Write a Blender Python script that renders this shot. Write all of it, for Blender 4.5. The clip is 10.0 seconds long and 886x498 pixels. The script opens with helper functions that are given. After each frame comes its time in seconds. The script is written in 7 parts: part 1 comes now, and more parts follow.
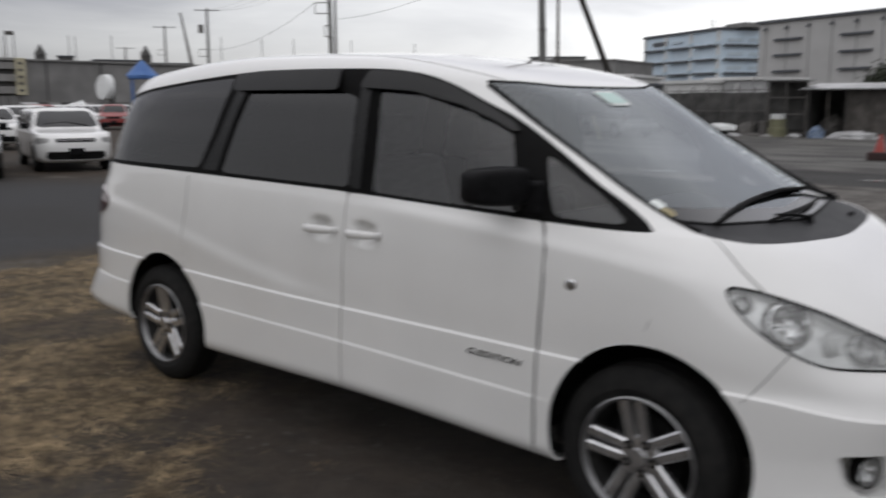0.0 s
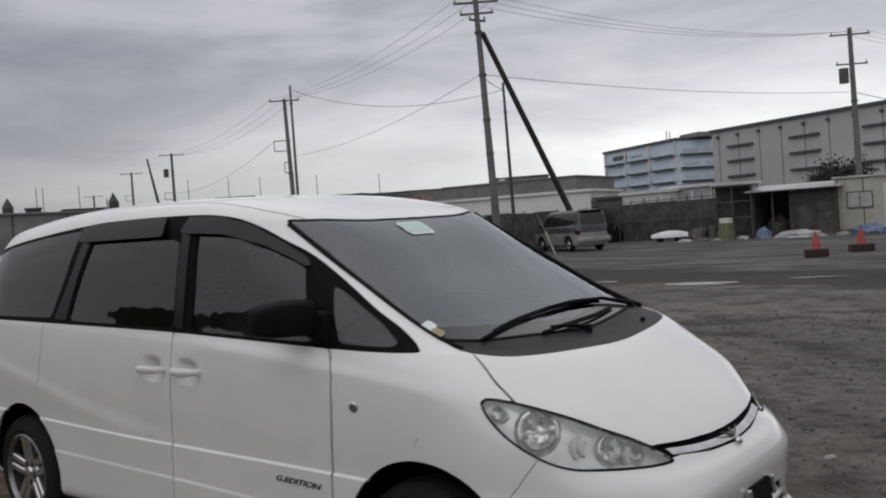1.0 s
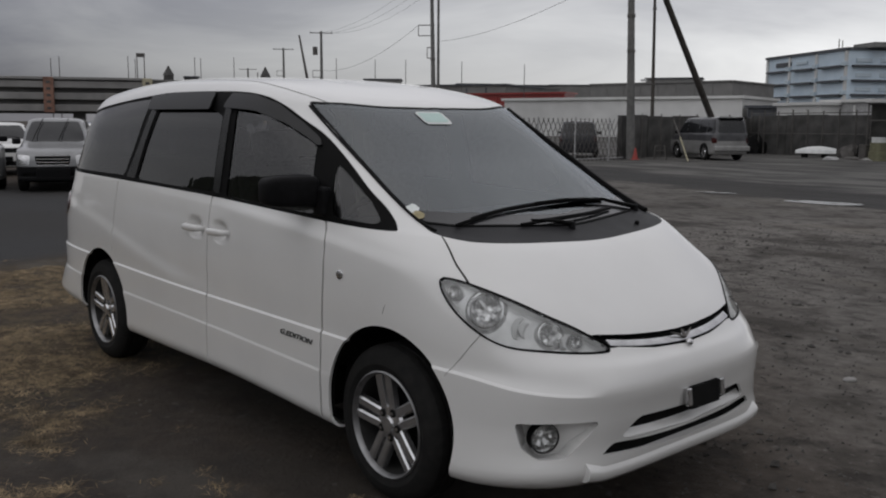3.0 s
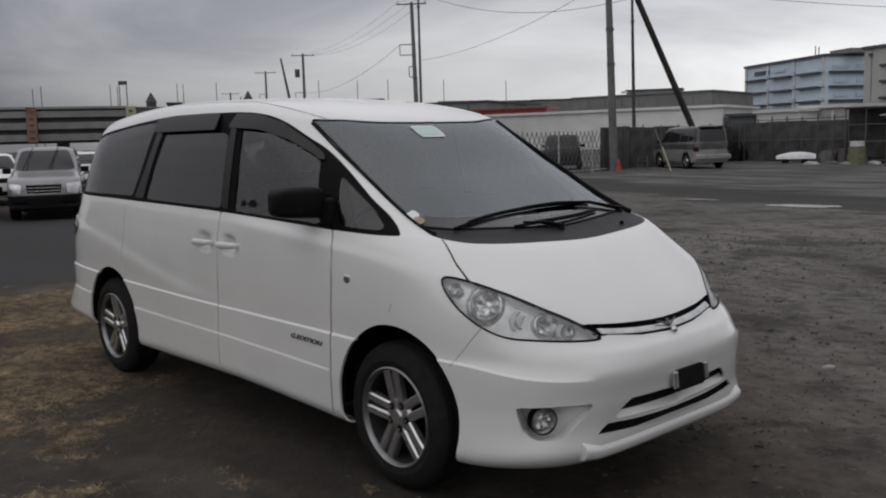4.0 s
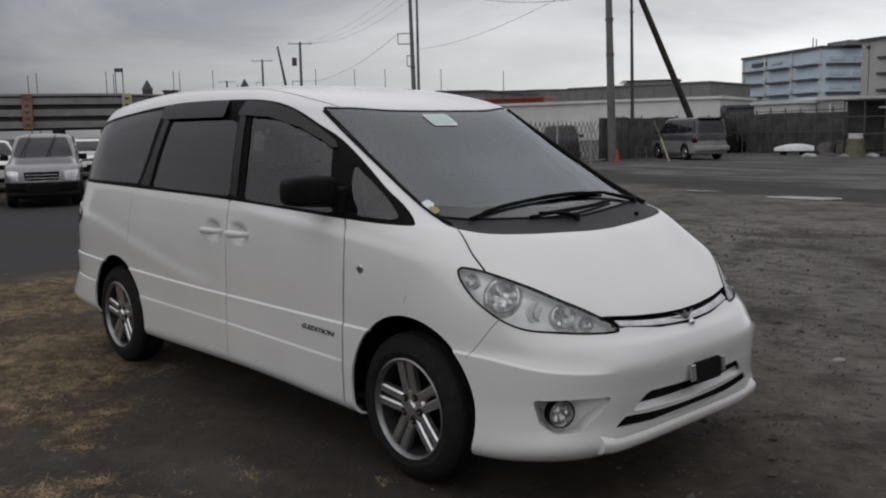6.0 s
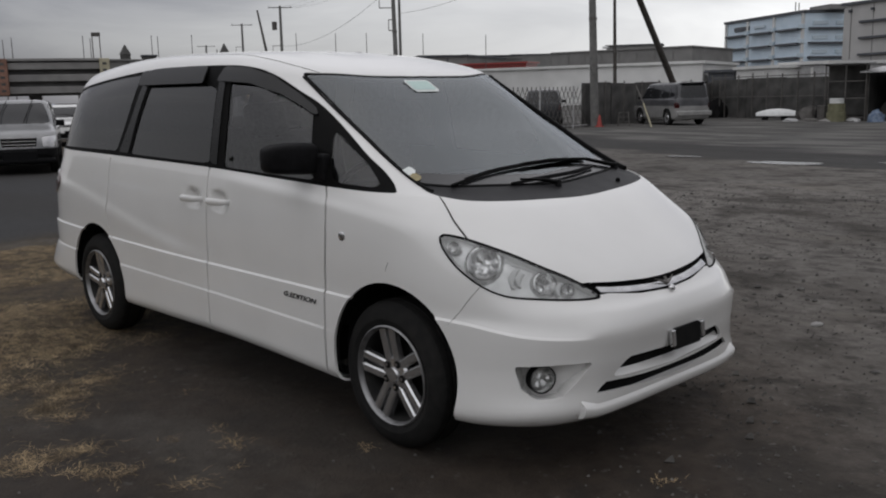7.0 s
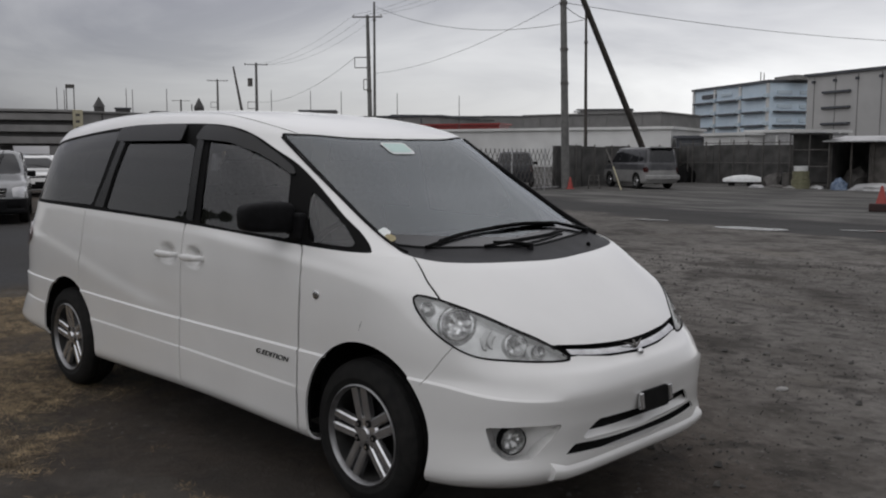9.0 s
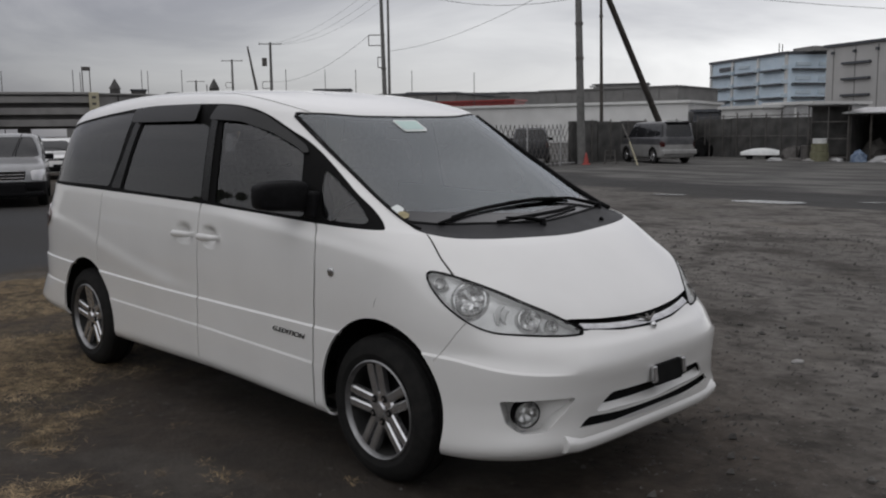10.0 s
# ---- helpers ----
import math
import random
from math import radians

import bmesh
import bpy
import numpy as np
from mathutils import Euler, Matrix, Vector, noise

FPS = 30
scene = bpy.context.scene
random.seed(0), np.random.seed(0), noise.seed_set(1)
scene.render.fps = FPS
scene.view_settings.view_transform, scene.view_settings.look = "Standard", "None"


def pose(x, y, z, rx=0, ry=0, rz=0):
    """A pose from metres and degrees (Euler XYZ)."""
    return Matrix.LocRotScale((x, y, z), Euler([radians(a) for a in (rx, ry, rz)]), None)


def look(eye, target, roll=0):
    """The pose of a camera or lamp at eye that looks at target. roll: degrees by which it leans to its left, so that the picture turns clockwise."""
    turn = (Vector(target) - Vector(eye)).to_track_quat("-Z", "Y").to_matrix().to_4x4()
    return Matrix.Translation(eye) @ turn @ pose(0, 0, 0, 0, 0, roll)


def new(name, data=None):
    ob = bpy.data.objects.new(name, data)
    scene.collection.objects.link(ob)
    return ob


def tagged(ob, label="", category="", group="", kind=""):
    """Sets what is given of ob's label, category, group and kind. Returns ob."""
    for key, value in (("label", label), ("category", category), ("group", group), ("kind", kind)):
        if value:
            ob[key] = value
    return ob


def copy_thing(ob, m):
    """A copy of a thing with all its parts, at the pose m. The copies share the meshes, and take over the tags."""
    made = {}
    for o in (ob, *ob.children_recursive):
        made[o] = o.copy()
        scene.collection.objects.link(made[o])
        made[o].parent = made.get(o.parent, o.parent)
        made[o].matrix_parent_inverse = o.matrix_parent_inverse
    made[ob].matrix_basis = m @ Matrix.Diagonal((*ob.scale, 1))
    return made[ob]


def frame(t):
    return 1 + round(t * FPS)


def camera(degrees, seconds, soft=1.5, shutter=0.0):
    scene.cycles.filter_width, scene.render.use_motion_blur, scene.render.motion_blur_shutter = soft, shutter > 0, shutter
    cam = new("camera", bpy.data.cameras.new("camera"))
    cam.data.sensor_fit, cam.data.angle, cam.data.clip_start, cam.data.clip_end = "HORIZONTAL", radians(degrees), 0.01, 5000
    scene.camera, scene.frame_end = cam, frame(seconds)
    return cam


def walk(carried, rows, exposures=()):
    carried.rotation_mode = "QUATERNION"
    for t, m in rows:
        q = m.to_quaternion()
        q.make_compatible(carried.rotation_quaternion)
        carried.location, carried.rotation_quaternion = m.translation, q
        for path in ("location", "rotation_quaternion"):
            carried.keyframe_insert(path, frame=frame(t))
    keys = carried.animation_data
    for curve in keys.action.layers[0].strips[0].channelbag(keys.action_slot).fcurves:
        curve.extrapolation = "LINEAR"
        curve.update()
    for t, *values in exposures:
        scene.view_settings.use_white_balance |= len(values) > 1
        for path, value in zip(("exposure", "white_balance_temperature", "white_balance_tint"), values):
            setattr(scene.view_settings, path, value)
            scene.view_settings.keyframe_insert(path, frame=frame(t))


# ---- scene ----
cam = camera(52.4, 10.0, soft=2.0, shutter=0.4)
PATH = [
    (0, (2.942, -3.528, 1.552), (1.64, -2.043, 1.231), -0.1),
    (0.2, (3.088, -3.539, 1.571), (1.880, -1.969, 1.297), 1.8),
    (0.3, (3.174, -3.532, 1.580), (1.984, -1.939, 1.362), 1.9),
    (0.4, (3.232, -3.485, 1.601), (2.036, -1.889, 1.448), 1.0),
    (0.5, (3.329, -3.444, 1.567), (2.078, -1.885, 1.512), -0.6),
    (0.7, (3.503, -3.359, 1.542), (2.162, -1.877, 1.466), -2.4),
    (1, (3.643, -3.227, 1.568), (2.37, -1.685, 1.517), -4.0),
    (1.2, (3.663, -3.113, 1.544), (2.298, -1.651, 1.530), -2.7),
    (1.5, (3.719, -2.902, 1.521), (2.298, -1.499, 1.412), -0.3),
    (1.7, (3.759, -2.814, 1.536), (2.292, -1.463, 1.389), -1.6),
    (2, (3.944, -2.807, 1.559), (2.433, -1.509, 1.378), 1.6),
    (2.5, (4.138, -2.901, 1.556), (2.641, -1.604, 1.272), 0.8),
    (4, (4.459, -3.241, 1.518), (2.989, -1.905, 1.279), -1.5),
    (4.5, (4.435, -3.351, 1.512), (2.9, -2.09, 1.278), -1.0),
    (5, (4.392, -3.321, 1.524), (2.893, -2.025, 1.254), -0.2),
    (5.5, (4.366, -3.281, 1.515), (2.892, -1.95, 1.273), -0.6),
    (7, (4.368, -3.264, 1.52), (2.94, -1.905, 1.183), -1.2),
    (7.5, (4.409, -3.321, 1.527), (2.98, -1.96, 1.199), 0.3),
    (8, (4.405, -3.335, 1.532), (2.964, -1.981, 1.235), 0.0),
    (8.5, (4.43, -3.339, 1.547), (2.989, -1.965, 1.354), -0.5),
    (9, (4.399, -3.313, 1.54), (3.005, -1.894, 1.33), 0.1),
    (9.5, (4.423, -3.319, 1.54), (2.99, -1.954, 1.253), -1.1),
    (10, (4.428, -3.319, 1.537), (3.012, -1.931, 1.278), -0.7),
]
EXPOSURES = [(0, 0.39), (0.5, 0.38), (1, 0.12), (1.5, -0.06), (2, -0.10), (2.5, -0.14), (4, 0.0), (5.5, 0.02), (7, 0.08), (10, 0.08)]
walk(cam, [(t, look(eye, target, roll)) for t, eye, target, roll in PATH], EXPOSURES)


# ---------------------------------------------------------------- world and light
SUN_DIR = Vector((-0.12, 0.22, 0.97)).normalized()
world = bpy.data.worlds.new("overcast_sky")
scene.world = world
world.use_nodes = True
wt = world.node_tree
wt.nodes.clear()


def wnode(kind, **values):
    n = wt.nodes.new(kind)
    for k, v in values.items():
        n.inputs[k].default_value = v
    return n


w_out = wnode("ShaderNodeOutputWorld")
w_bg = wnode("ShaderNodeBackground", Strength=1.0)
w_co = wnode("ShaderNodeTexCoord")
w_sky = wnode("ShaderNodeTexSky")
w_sky.sky_type, w_sky.sun_disc = "NISHITA", False
w_sky.sun_elevation = math.asin(SUN_DIR.z)
w_sky.sun_rotation = math.atan2(SUN_DIR.x, SUN_DIR.y)
w_sep = wnode("ShaderNodeSeparateXYZ")
wt.links.new(w_co.outputs["Generated"], w_sep.inputs[0])
# cloud deck: thinner and brighter low over one side of the horizon
w_dot = wnode("ShaderNodeVectorMath")
w_dot.operation = "DOT_PRODUCT"
w_dot.inputs[1].default_value = Vector((-0.46, 0.888, 0.0)).normalized()
wt.links.new(w_co.outputs["Generated"], w_dot.inputs[0])
w_side = wnode("ShaderNodeMapRange")
w_side.interpolation_type = "SMOOTHSTEP"
for k, v in (("From Min", 0.62), ("From Max", 1.0), ("To Min", 0.0), ("To Max", 1.0)):
    w_side.inputs[k].default_value = v
wt.links.new(w_dot.outputs["Value"], w_side.inputs["Value"])
w_low = wnode("ShaderNodeMapRange")
w_low.interpolation_type = "SMOOTHSTEP"
for k, v in (("From Min", 0.22), ("From Max", 0.02), ("To Min", 0.15), ("To Max", 1.0)):
    w_low.inputs[k].default_value = v
wt.links.new(w_sep.outputs["Z"], w_low.inputs["Value"])
w_glow = wnode("ShaderNodeMath")
w_glow.operation = "MULTIPLY"
wt.links.new(w_side.outputs[0], w_glow.inputs[0])
wt.links.new(w_low.outputs[0], w_glow.inputs[1])
w_map = wnode("ShaderNodeMapping")
w_map.inputs["Scale"].default_value = (2.2, 2.2, 9.0)
wt.links.new(w_co.outputs["Generated"], w_map.inputs["Vector"])
w_noise = wnode("ShaderNodeTexNoise", Scale=1.3, Detail=7.0, Roughness=0.55, Distortion=0.6)
wt.links.new(w_map.outputs[0], w_noise.inputs["Vector"])
w_ramp = wnode("ShaderNodeValToRGB")
w_ramp.color_ramp.elements[0].position, w_ramp.color_ramp.elements[0].color = 0.38, (0.190, 0.189, 0.226, 1)
w_ramp.color_ramp.elements[1].position, w_ramp.color_ramp.elements[1].color = 0.62, (0.330, 0.327, 0.352, 1)
wt.links.new(w_noise.outputs["Fac"], w_ramp.inputs["Fac"])
w_mix = wnode("ShaderNodeMix")
w_mix.data_type = "RGBA"
w_mix.inputs[7].default_value = (0.93, 0.93, 0.935, 1)
w_veil = wnode("ShaderNodeMapRange")
for k, v in (("From Min", 0.35), ("From Max", 0.65), ("To Min", 0.72), ("To Max", 1.12)):
    w_veil.inputs[k].default_value = v
wt.links.new(w_noise.outputs["Fac"], w_veil.inputs["Value"])
w_soft = wnode("ShaderNodeMath")
w_soft.operation = "MULTIPLY"
w_soft.use_clamp = True
wt.links.new(w_glow.outputs[0], w_soft.inputs[0])
wt.links.new(w_veil.outputs[0], w_soft.inputs[1])
wt.links.new(w_soft.outputs[0], w_mix.inputs[0])
w_calm = wnode("ShaderNodeMapRange")
for k, v in (("From Min", 0.35), ("From Max", -0.15), ("To Min", 0.0), ("To Max", 0.9)):
    w_calm.inputs[k].default_value = v
wt.links.new(w_dot.outputs["Value"], w_calm.inputs["Value"])
w_even = wnode("ShaderNodeMix")
w_even.data_type = "RGBA"
w_even.inputs[7].default_value = (0.226, 0.225, 0.243, 1)
w_over = wnode("ShaderNodeMapRange")
for k, v in (("From Min", 0.26), ("From Max", 0.55), ("To Min", 0.0), ("To Max", 0.9)):
    w_over.inputs[k].default_value = v
wt.links.new(w_sep.outputs["Z"], w_over.inputs["Value"])
w_most = wnode("ShaderNodeMath")
w_most.operation = "MAXIMUM"
wt.links.new(w_calm.outputs[0], w_most.inputs[0])
wt.links.new(w_over.outputs[0], w_most.inputs[1])
wt.links.new(w_most.outputs[0], w_even.inputs[0])
wt.links.new(w_ramp.outputs[0], w_even.inputs[6])
wt.links.new(w_even.outputs[2], w_mix.inputs[6])
# overhead the deck is brighter than at the far horizon
w_high = wnode("ShaderNodeMapRange")
for k, v in (("From Min", 0.25), ("From Max", 0.95), ("To Min", 1.0), ("To Max", 1.75)):
    w_high.inputs[k].default_value = v
wt.links.new(w_sep.outputs["Z"], w_high.inputs["Value"])
w_back = wnode("ShaderNodeMapRange")
for k, v in (("From Min", 0.1), ("From Max", -0.85), ("To Min", 1.0), ("To Max", 2.0)):
    w_back.inputs[k].default_value = v
wt.links.new(w_dot.outputs["Value"], w_back.inputs["Value"])
w_both = wnode("ShaderNodeMath")
w_both.operation = "MULTIPLY"
wt.links.new(w_high.outputs[0], w_both.inputs[0])
wt.links.new(w_back.outputs[0], w_both.inputs[1])
w_gain = wnode("ShaderNodeVectorMath")
w_gain.operation = "SCALE"
wt.links.new(w_mix.outputs[2], w_gain.inputs[0])
w_west = wnode("ShaderNodeMapRange")
for k, v in (("From Min", -0.45), ("From Max", -0.85), ("To Min", 1.0), ("To Max", 0.60)):
    w_west.inputs[k].default_value = v
wt.links.new(w_sep.outputs["X"], w_west.inputs["Value"])
w_all = wnode("ShaderNodeMath")
w_all.operation = "MULTIPLY"
wt.links.new(w_both.outputs[0], w_all.inputs[0])
w_rise = wnode("ShaderNodeMapRange")
for k, v in (("From Min", 0.04), ("From Max", 0.34), ("To Min", 0.0), ("To Max", 1.0)):
    w_rise.inputs[k].default_value = v
wt.links.new(w_sep.outputs["Z"], w_rise.inputs["Value"])
w_lift = wnode("ShaderNodeMix")
w_lift.inputs[3].default_value = 1.38
wt.links.new(w_rise.outputs[0], w_lift.inputs[0])
wt.links.new(w_west.outputs[0], w_lift.inputs[2])
w_east = wnode("ShaderNodeMapRange")
for k, v in (("From Min", 0.15), ("From Max", 0.75), ("To Min", 1.0), ("To Max", 0.68)):
    w_east.inputs[k].default_value = v
wt.links.new(w_sep.outputs["X"], w_east.inputs["Value"])
w_sides = wnode("ShaderNodeMath")
w_sides.operation = "MULTIPLY"
wt.links.new(w_lift.outputs[0], w_sides.inputs[0])
wt.links.new(w_east.outputs[0], w_sides.inputs[1])
wt.links.new(w_sides.outputs[0], w_all.inputs[1])
wt.links.new(w_all.outputs[0], w_gain.inputs["Scale"])
w_warm = wnode("ShaderNodeMix")
w_warm.data_type = "RGBA"
w_warm.inputs[6].default_value, w_warm.inputs[7].default_value = (1, 1, 1, 1), (1.0, 1.0, 0.965, 1)
w_fac = wnode("ShaderNodeMapRange")
w_fac.inputs["From Min"].default_value, w_fac.inputs["From Max"].default_value = 1.0, 1.8
wt.links.new(w_both.outputs[0], w_fac.inputs["Value"])
wt.links.new(w_fac.outputs[0], w_warm.inputs[0])
w_tone = wnode("ShaderNodeVectorMath")
w_tone.operation = "MULTIPLY"
wt.links.new(w_gain.outputs[0], w_tone.inputs[0])
wt.links.new(w_warm.outputs[2], w_tone.inputs[1])
w_sum = wnode("ShaderNodeVectorMath")
w_sum.operation = "MULTIPLY_ADD"
w_sum.inputs[1].default_value = (0.008, 0.008, 0.008)
wt.links.new(w_sky.outputs[0], w_sum.inputs[0])
wt.links.new(w_tone.outputs[0], w_sum.inputs[2])
wt.links.new(w_sum.outputs[0], w_bg.inputs["Color"])
wt.links.new(w_bg.outputs[0], w_out.inputs[0])

sun = new("sun", bpy.data.lights.new("sun", "SUN"))
sun.data.energy, sun.data.angle, sun.data.color = 0.5, radians(178), (1.0, 0.97, 0.92)
sun.matrix_world = look(SUN_DIR * 50, (0, 0, 0))


# ---------------------------------------------------------------- materials
def mat(name, c1, c2=None, scale=8.0, rough=0.6, metal=0.0, bump=0.0, bscale=60.0, coat=0.0, big=0.0, spec=0.5, detail=6.0):
    """A surface with grain at one scale, large stains at another, and fine relief."""
    m = bpy.data.materials.new(name)
    m.use_nodes = True
    t = m.node_tree
    b = t.nodes["Principled BSDF"]
    c2 = c2 or c1
    co = t.nodes.new("ShaderNodeTexCoord")
    n1 = t.nodes.new("ShaderNodeTexNoise")
    n1.inputs["Scale"].default_value, n1.inputs["Detail"].default_value = scale, detail
    t.links.new(co.outputs["Object"], n1.inputs["Vector"])
    r1 = t.nodes.new("ShaderNodeValToRGB")
    r1.color_ramp.elements[0].position, r1.color_ramp.elements[0].color = 0.33, (*c1, 1)
    r1.color_ramp.elements[1].position, r1.color_ramp.elements[1].color = 0.67, (*c2, 1)
    t.links.new(n1.outputs["Fac"], r1.inputs["Fac"])
    last = r1.outputs[0]
    if big:
        n2 = t.nodes.new("ShaderNodeTexNoise")
        n2.inputs["Scale"].default_value, n2.inputs["Detail"].default_value = scale * 0.13, 3.0
        t.links.new(co.outputs["Object"], n2.inputs["Vector"])
        k = t.nodes.new("ShaderNodeMapRange")
        for key, v in (("From Min", 0.35), ("From Max", 0.65), ("To Min", 1 - big), ("To Max", 1 + big * 0.5)):
            k.inputs[key].default_value = v
        t.links.new(n2.outputs["Fac"], k.inputs["Value"])
        s = t.nodes.new("ShaderNodeVectorMath")
        s.operation = "SCALE"
        t.links.new(last, s.inputs[0])
        t.links.new(k.outputs[0], s.inputs["Scale"])
        last = s.outputs[0]
    t.links.new(last, b.inputs["Base Color"])
    rr = t.nodes.new("ShaderNodeMapRange")
    rr.inputs["To Min"].default_value, rr.inputs["To Max"].default_value = max(0.02, rough * 0.8), min(1, rough * 1.2)
    t.links.new(n1.outputs["Fac"], rr.inputs["Value"])
    t.links.new(rr.outputs[0], b.inputs["Roughness"])
    b.inputs["Metallic"].default_value = metal
    b.inputs["Coat Weight"].default_value = coat
    b.inputs["Coat Roughness"].default_value = 0.04
    b.inputs["Specular IOR Level"].default_value = spec
    if bump:
        n3 = t.nodes.new("ShaderNodeTexNoise")
        n3.inputs["Scale"].default_value, n3.inputs["Detail"].default_value = bscale, 8.0
        t.links.new(co.outputs["Object"], n3.inputs["Vector"])
        bp = t.nodes.new("ShaderNodeBump")
        bp.inputs["Strength"].default_value, bp.inputs["Distance"].default_value = bump, 0.02
        t.links.new(n3.outputs["Fac"], bp.inputs["Height"])
        t.links.new(bp.outputs[0], b.inputs["Normal"])
    return m


def glass(name, tint, rough=0.01, ior=1.5, gloss=(1.0, 1.0, 1.0), haze=0.0):
    """A pane: clear or tinted straight through, with mirror gloss that grows at flat angles."""
    m = bpy.data.materials.new(name)
    m.use_nodes = True
    t = m.node_tree
    t.nodes.clear()
    out = t.nodes.new("ShaderNodeOutputMaterial")
    tr = t.nodes.new("ShaderNodeBsdfTransparent")
    tr.inputs[0].default_value = (*tint, 1)
    gl = t.nodes.new("ShaderNodeBsdfGlossy")
    gl.inputs["Roughness"].default_value = rough
    gl.inputs["Color"].default_value = (*gloss, 1)
    fr = t.nodes.new("ShaderNodeFresnel")
    fr.inputs["IOR"].default_value = ior
    mx = t.nodes.new("ShaderNodeMixShader")
    t.links.new(fr.outputs[0], mx.inputs[0])
    t.links.new(tr.outputs[0], mx.inputs[1])
    t.links.new(gl.outputs[0], mx.inputs[2])
    t.links.new(mx.outputs[0], out.inputs[0])
    if haze:
        # fine scratches and clouding of old plastic
        df = t.nodes.new("ShaderNodeBsdfDiffuse")
        df.inputs["Color"].default_value = (0.8, 0.8, 0.79, 1)
        hz = t.nodes.new("ShaderNodeMixShader")
        hz.inputs[0].default_value = haze
        t.links.new(mx.outputs[0], hz.inputs[1])
        t.links.new(df.outputs[0], hz.inputs[2])
        t.links.new(hz.outputs[0], out.inputs[0])
    return m


PAINT = mat("white_car_paint", (0.765, 0.762, 0.745), (0.80, 0.797, 0.78), 3.0, 0.32, coat=1.0, big=0.03)
PAINT_SILVER = mat("silver_car_paint", (0.20, 0.203, 0.207), (0.25, 0.253, 0.257), 4.0, 0.35, metal=0.5, coat=0.8, big=0.05)
PAINT_DARK = mat("dark_car_paint", (0.015, 0.016, 0.02), (0.025, 0.026, 0.03), 4.0, 0.3, coat=0.8, big=0.05)
PAINT_WORN = mat("worn_grey_paint", (0.075, 0.076, 0.082), (0.12, 0.121, 0.128), 3.0, 0.45, metal=0.3, coat=0.3, big=0.25)
PAINT_DUST = mat("dusty_silver_paint", (0.27, 0.268, 0.262), (0.36, 0.357, 0.348), 3.0, 0.45, metal=0.2, coat=0.2, big=0.2)
# near-black copy of the rim metal, with the wheel's inner shade in its colour
BARREL = mat("shaded_rim_barrel", (0.014, 0.014, 0.014), (0.032, 0.031, 0.029), 20, 0.65, metal=0.3, big=0.2)
PAINT_RED = mat("red_paint", (0.22, 0.022, 0.02), (0.30, 0.04, 0.035), 4.0, 0.4, coat=0.4, big=0.1)
PAINT_BLUE = mat("blue_grey_paint", (0.12, 0.16, 0.24), (0.15, 0.19, 0.27), 4.0, 0.35, coat=0.6, big=0.05)
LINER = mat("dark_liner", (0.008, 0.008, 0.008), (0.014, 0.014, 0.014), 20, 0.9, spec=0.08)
PLASTIC = mat("black_plastic", (0.006, 0.006, 0.0065), (0.010, 0.010, 0.011), 30, 0.5, spec=0.10, bump=0.05, bscale=300)
COWL = mat("grey_black_cowl", (0.016, 0.016, 0.018), (0.024, 0.024, 0.026), 12, 0.55, spec=0.28, bump=0.06, bscale=250, big=0.15)
SEAL = mat("black_seal", (0.003, 0.003, 0.003), (0.005, 0.005, 0.005), 20, 0.55, spec=0.06)
SMOKE = mat("smoked_acrylic", (0.012, 0.012, 0.012), (0.018, 0.018, 0.018), 6, 0.30, coat=0.18, big=0.1, spec=0.2)
PILLAR = mat("dark_pillar_film", (0.005, 0.005, 0.005), (0.008, 0.008, 0.008), 8, 0.28, coat=0.12, spec=0.2)
RUBBER = mat("tyre_rubber", (0.010, 0.010, 0.010), (0.020, 0.0195, 0.0185), 25, 0.85, spec=0.2, bump=0.15, bscale=180, big=0.2)
ALLOY = mat("alloy", (0.54, 0.54, 0.545), (0.66, 0.66, 0.665), 20, 0.24, metal=0.9, coat=0.4, big=0.08)
RIMLIP = mat("dull_rim_lip", (0.22, 0.22, 0.222), (0.32, 0.32, 0.322), 20, 0.38, metal=0.8, big=0.15)
STEEL = mat("dull_steel", (0.10, 0.095, 0.09), (0.17, 0.16, 0.15), 20, 0.6, metal=0.7, big=0.2)
CHROME = mat("chrome", (0.75, 0.75, 0.76), (0.80, 0.80, 0.81), 20, 0.10, metal=1.0)
# pale and dark mottling in these two base colours imitates facet reflections
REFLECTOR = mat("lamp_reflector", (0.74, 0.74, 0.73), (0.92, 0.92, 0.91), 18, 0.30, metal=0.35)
CUP = mat("lamp_cup", (0.40, 0.40, 0.40), (0.88, 0.88, 0.87), 26, 0.16, metal=0.85)
RIB = mat("bright_lamp_plastic", (0.84, 0.84, 0.83), (0.92, 0.92, 0.91), 30, 0.25, coat=0.5)
LENS = glass("clear_lens", (0.93, 0.94, 0.94), 0.02, haze=0.07)
WINDSCREEN = glass("windscreen_glass", (0.60, 0.64, 0.67), 0.015, 2.15, (0.92, 0.97, 1.0))
CLEAR = glass("door_glass", (0.84, 0.84, 0.83), 0.012, 1.66)
PRIVACY = glass("privacy_glass", (0.08, 0.08, 0.085), 0.012, 1.60)
DARKGLASS = mat("dark_window", (0.010, 0.011, 0.013), (0.018, 0.019, 0.021), 5, 0.10, coat=0.15, spec=0.5)
FRIT = mat("black_glass_border", (0.012, 0.012, 0.013), (0.020, 0.020, 0.022), 5, 0.20, coat=0.35, spec=0.4)
TAILRED = mat("red_lamp", (0.035, 0.004, 0.005), (0.055, 0.006, 0.006), 30, 0.15, coat=1.0)
CLOTH = mat("grey_seat_cloth", (0.15, 0.148, 0.145), (0.22, 0.217, 0.212), 60, 0.95, bump=0.2, bscale=400)
DASH = mat("dashboard_grey", (0.028, 0.028, 0.029), (0.040, 0.040, 0.041), 30, 0.8, bump=0.1, bscale=300)
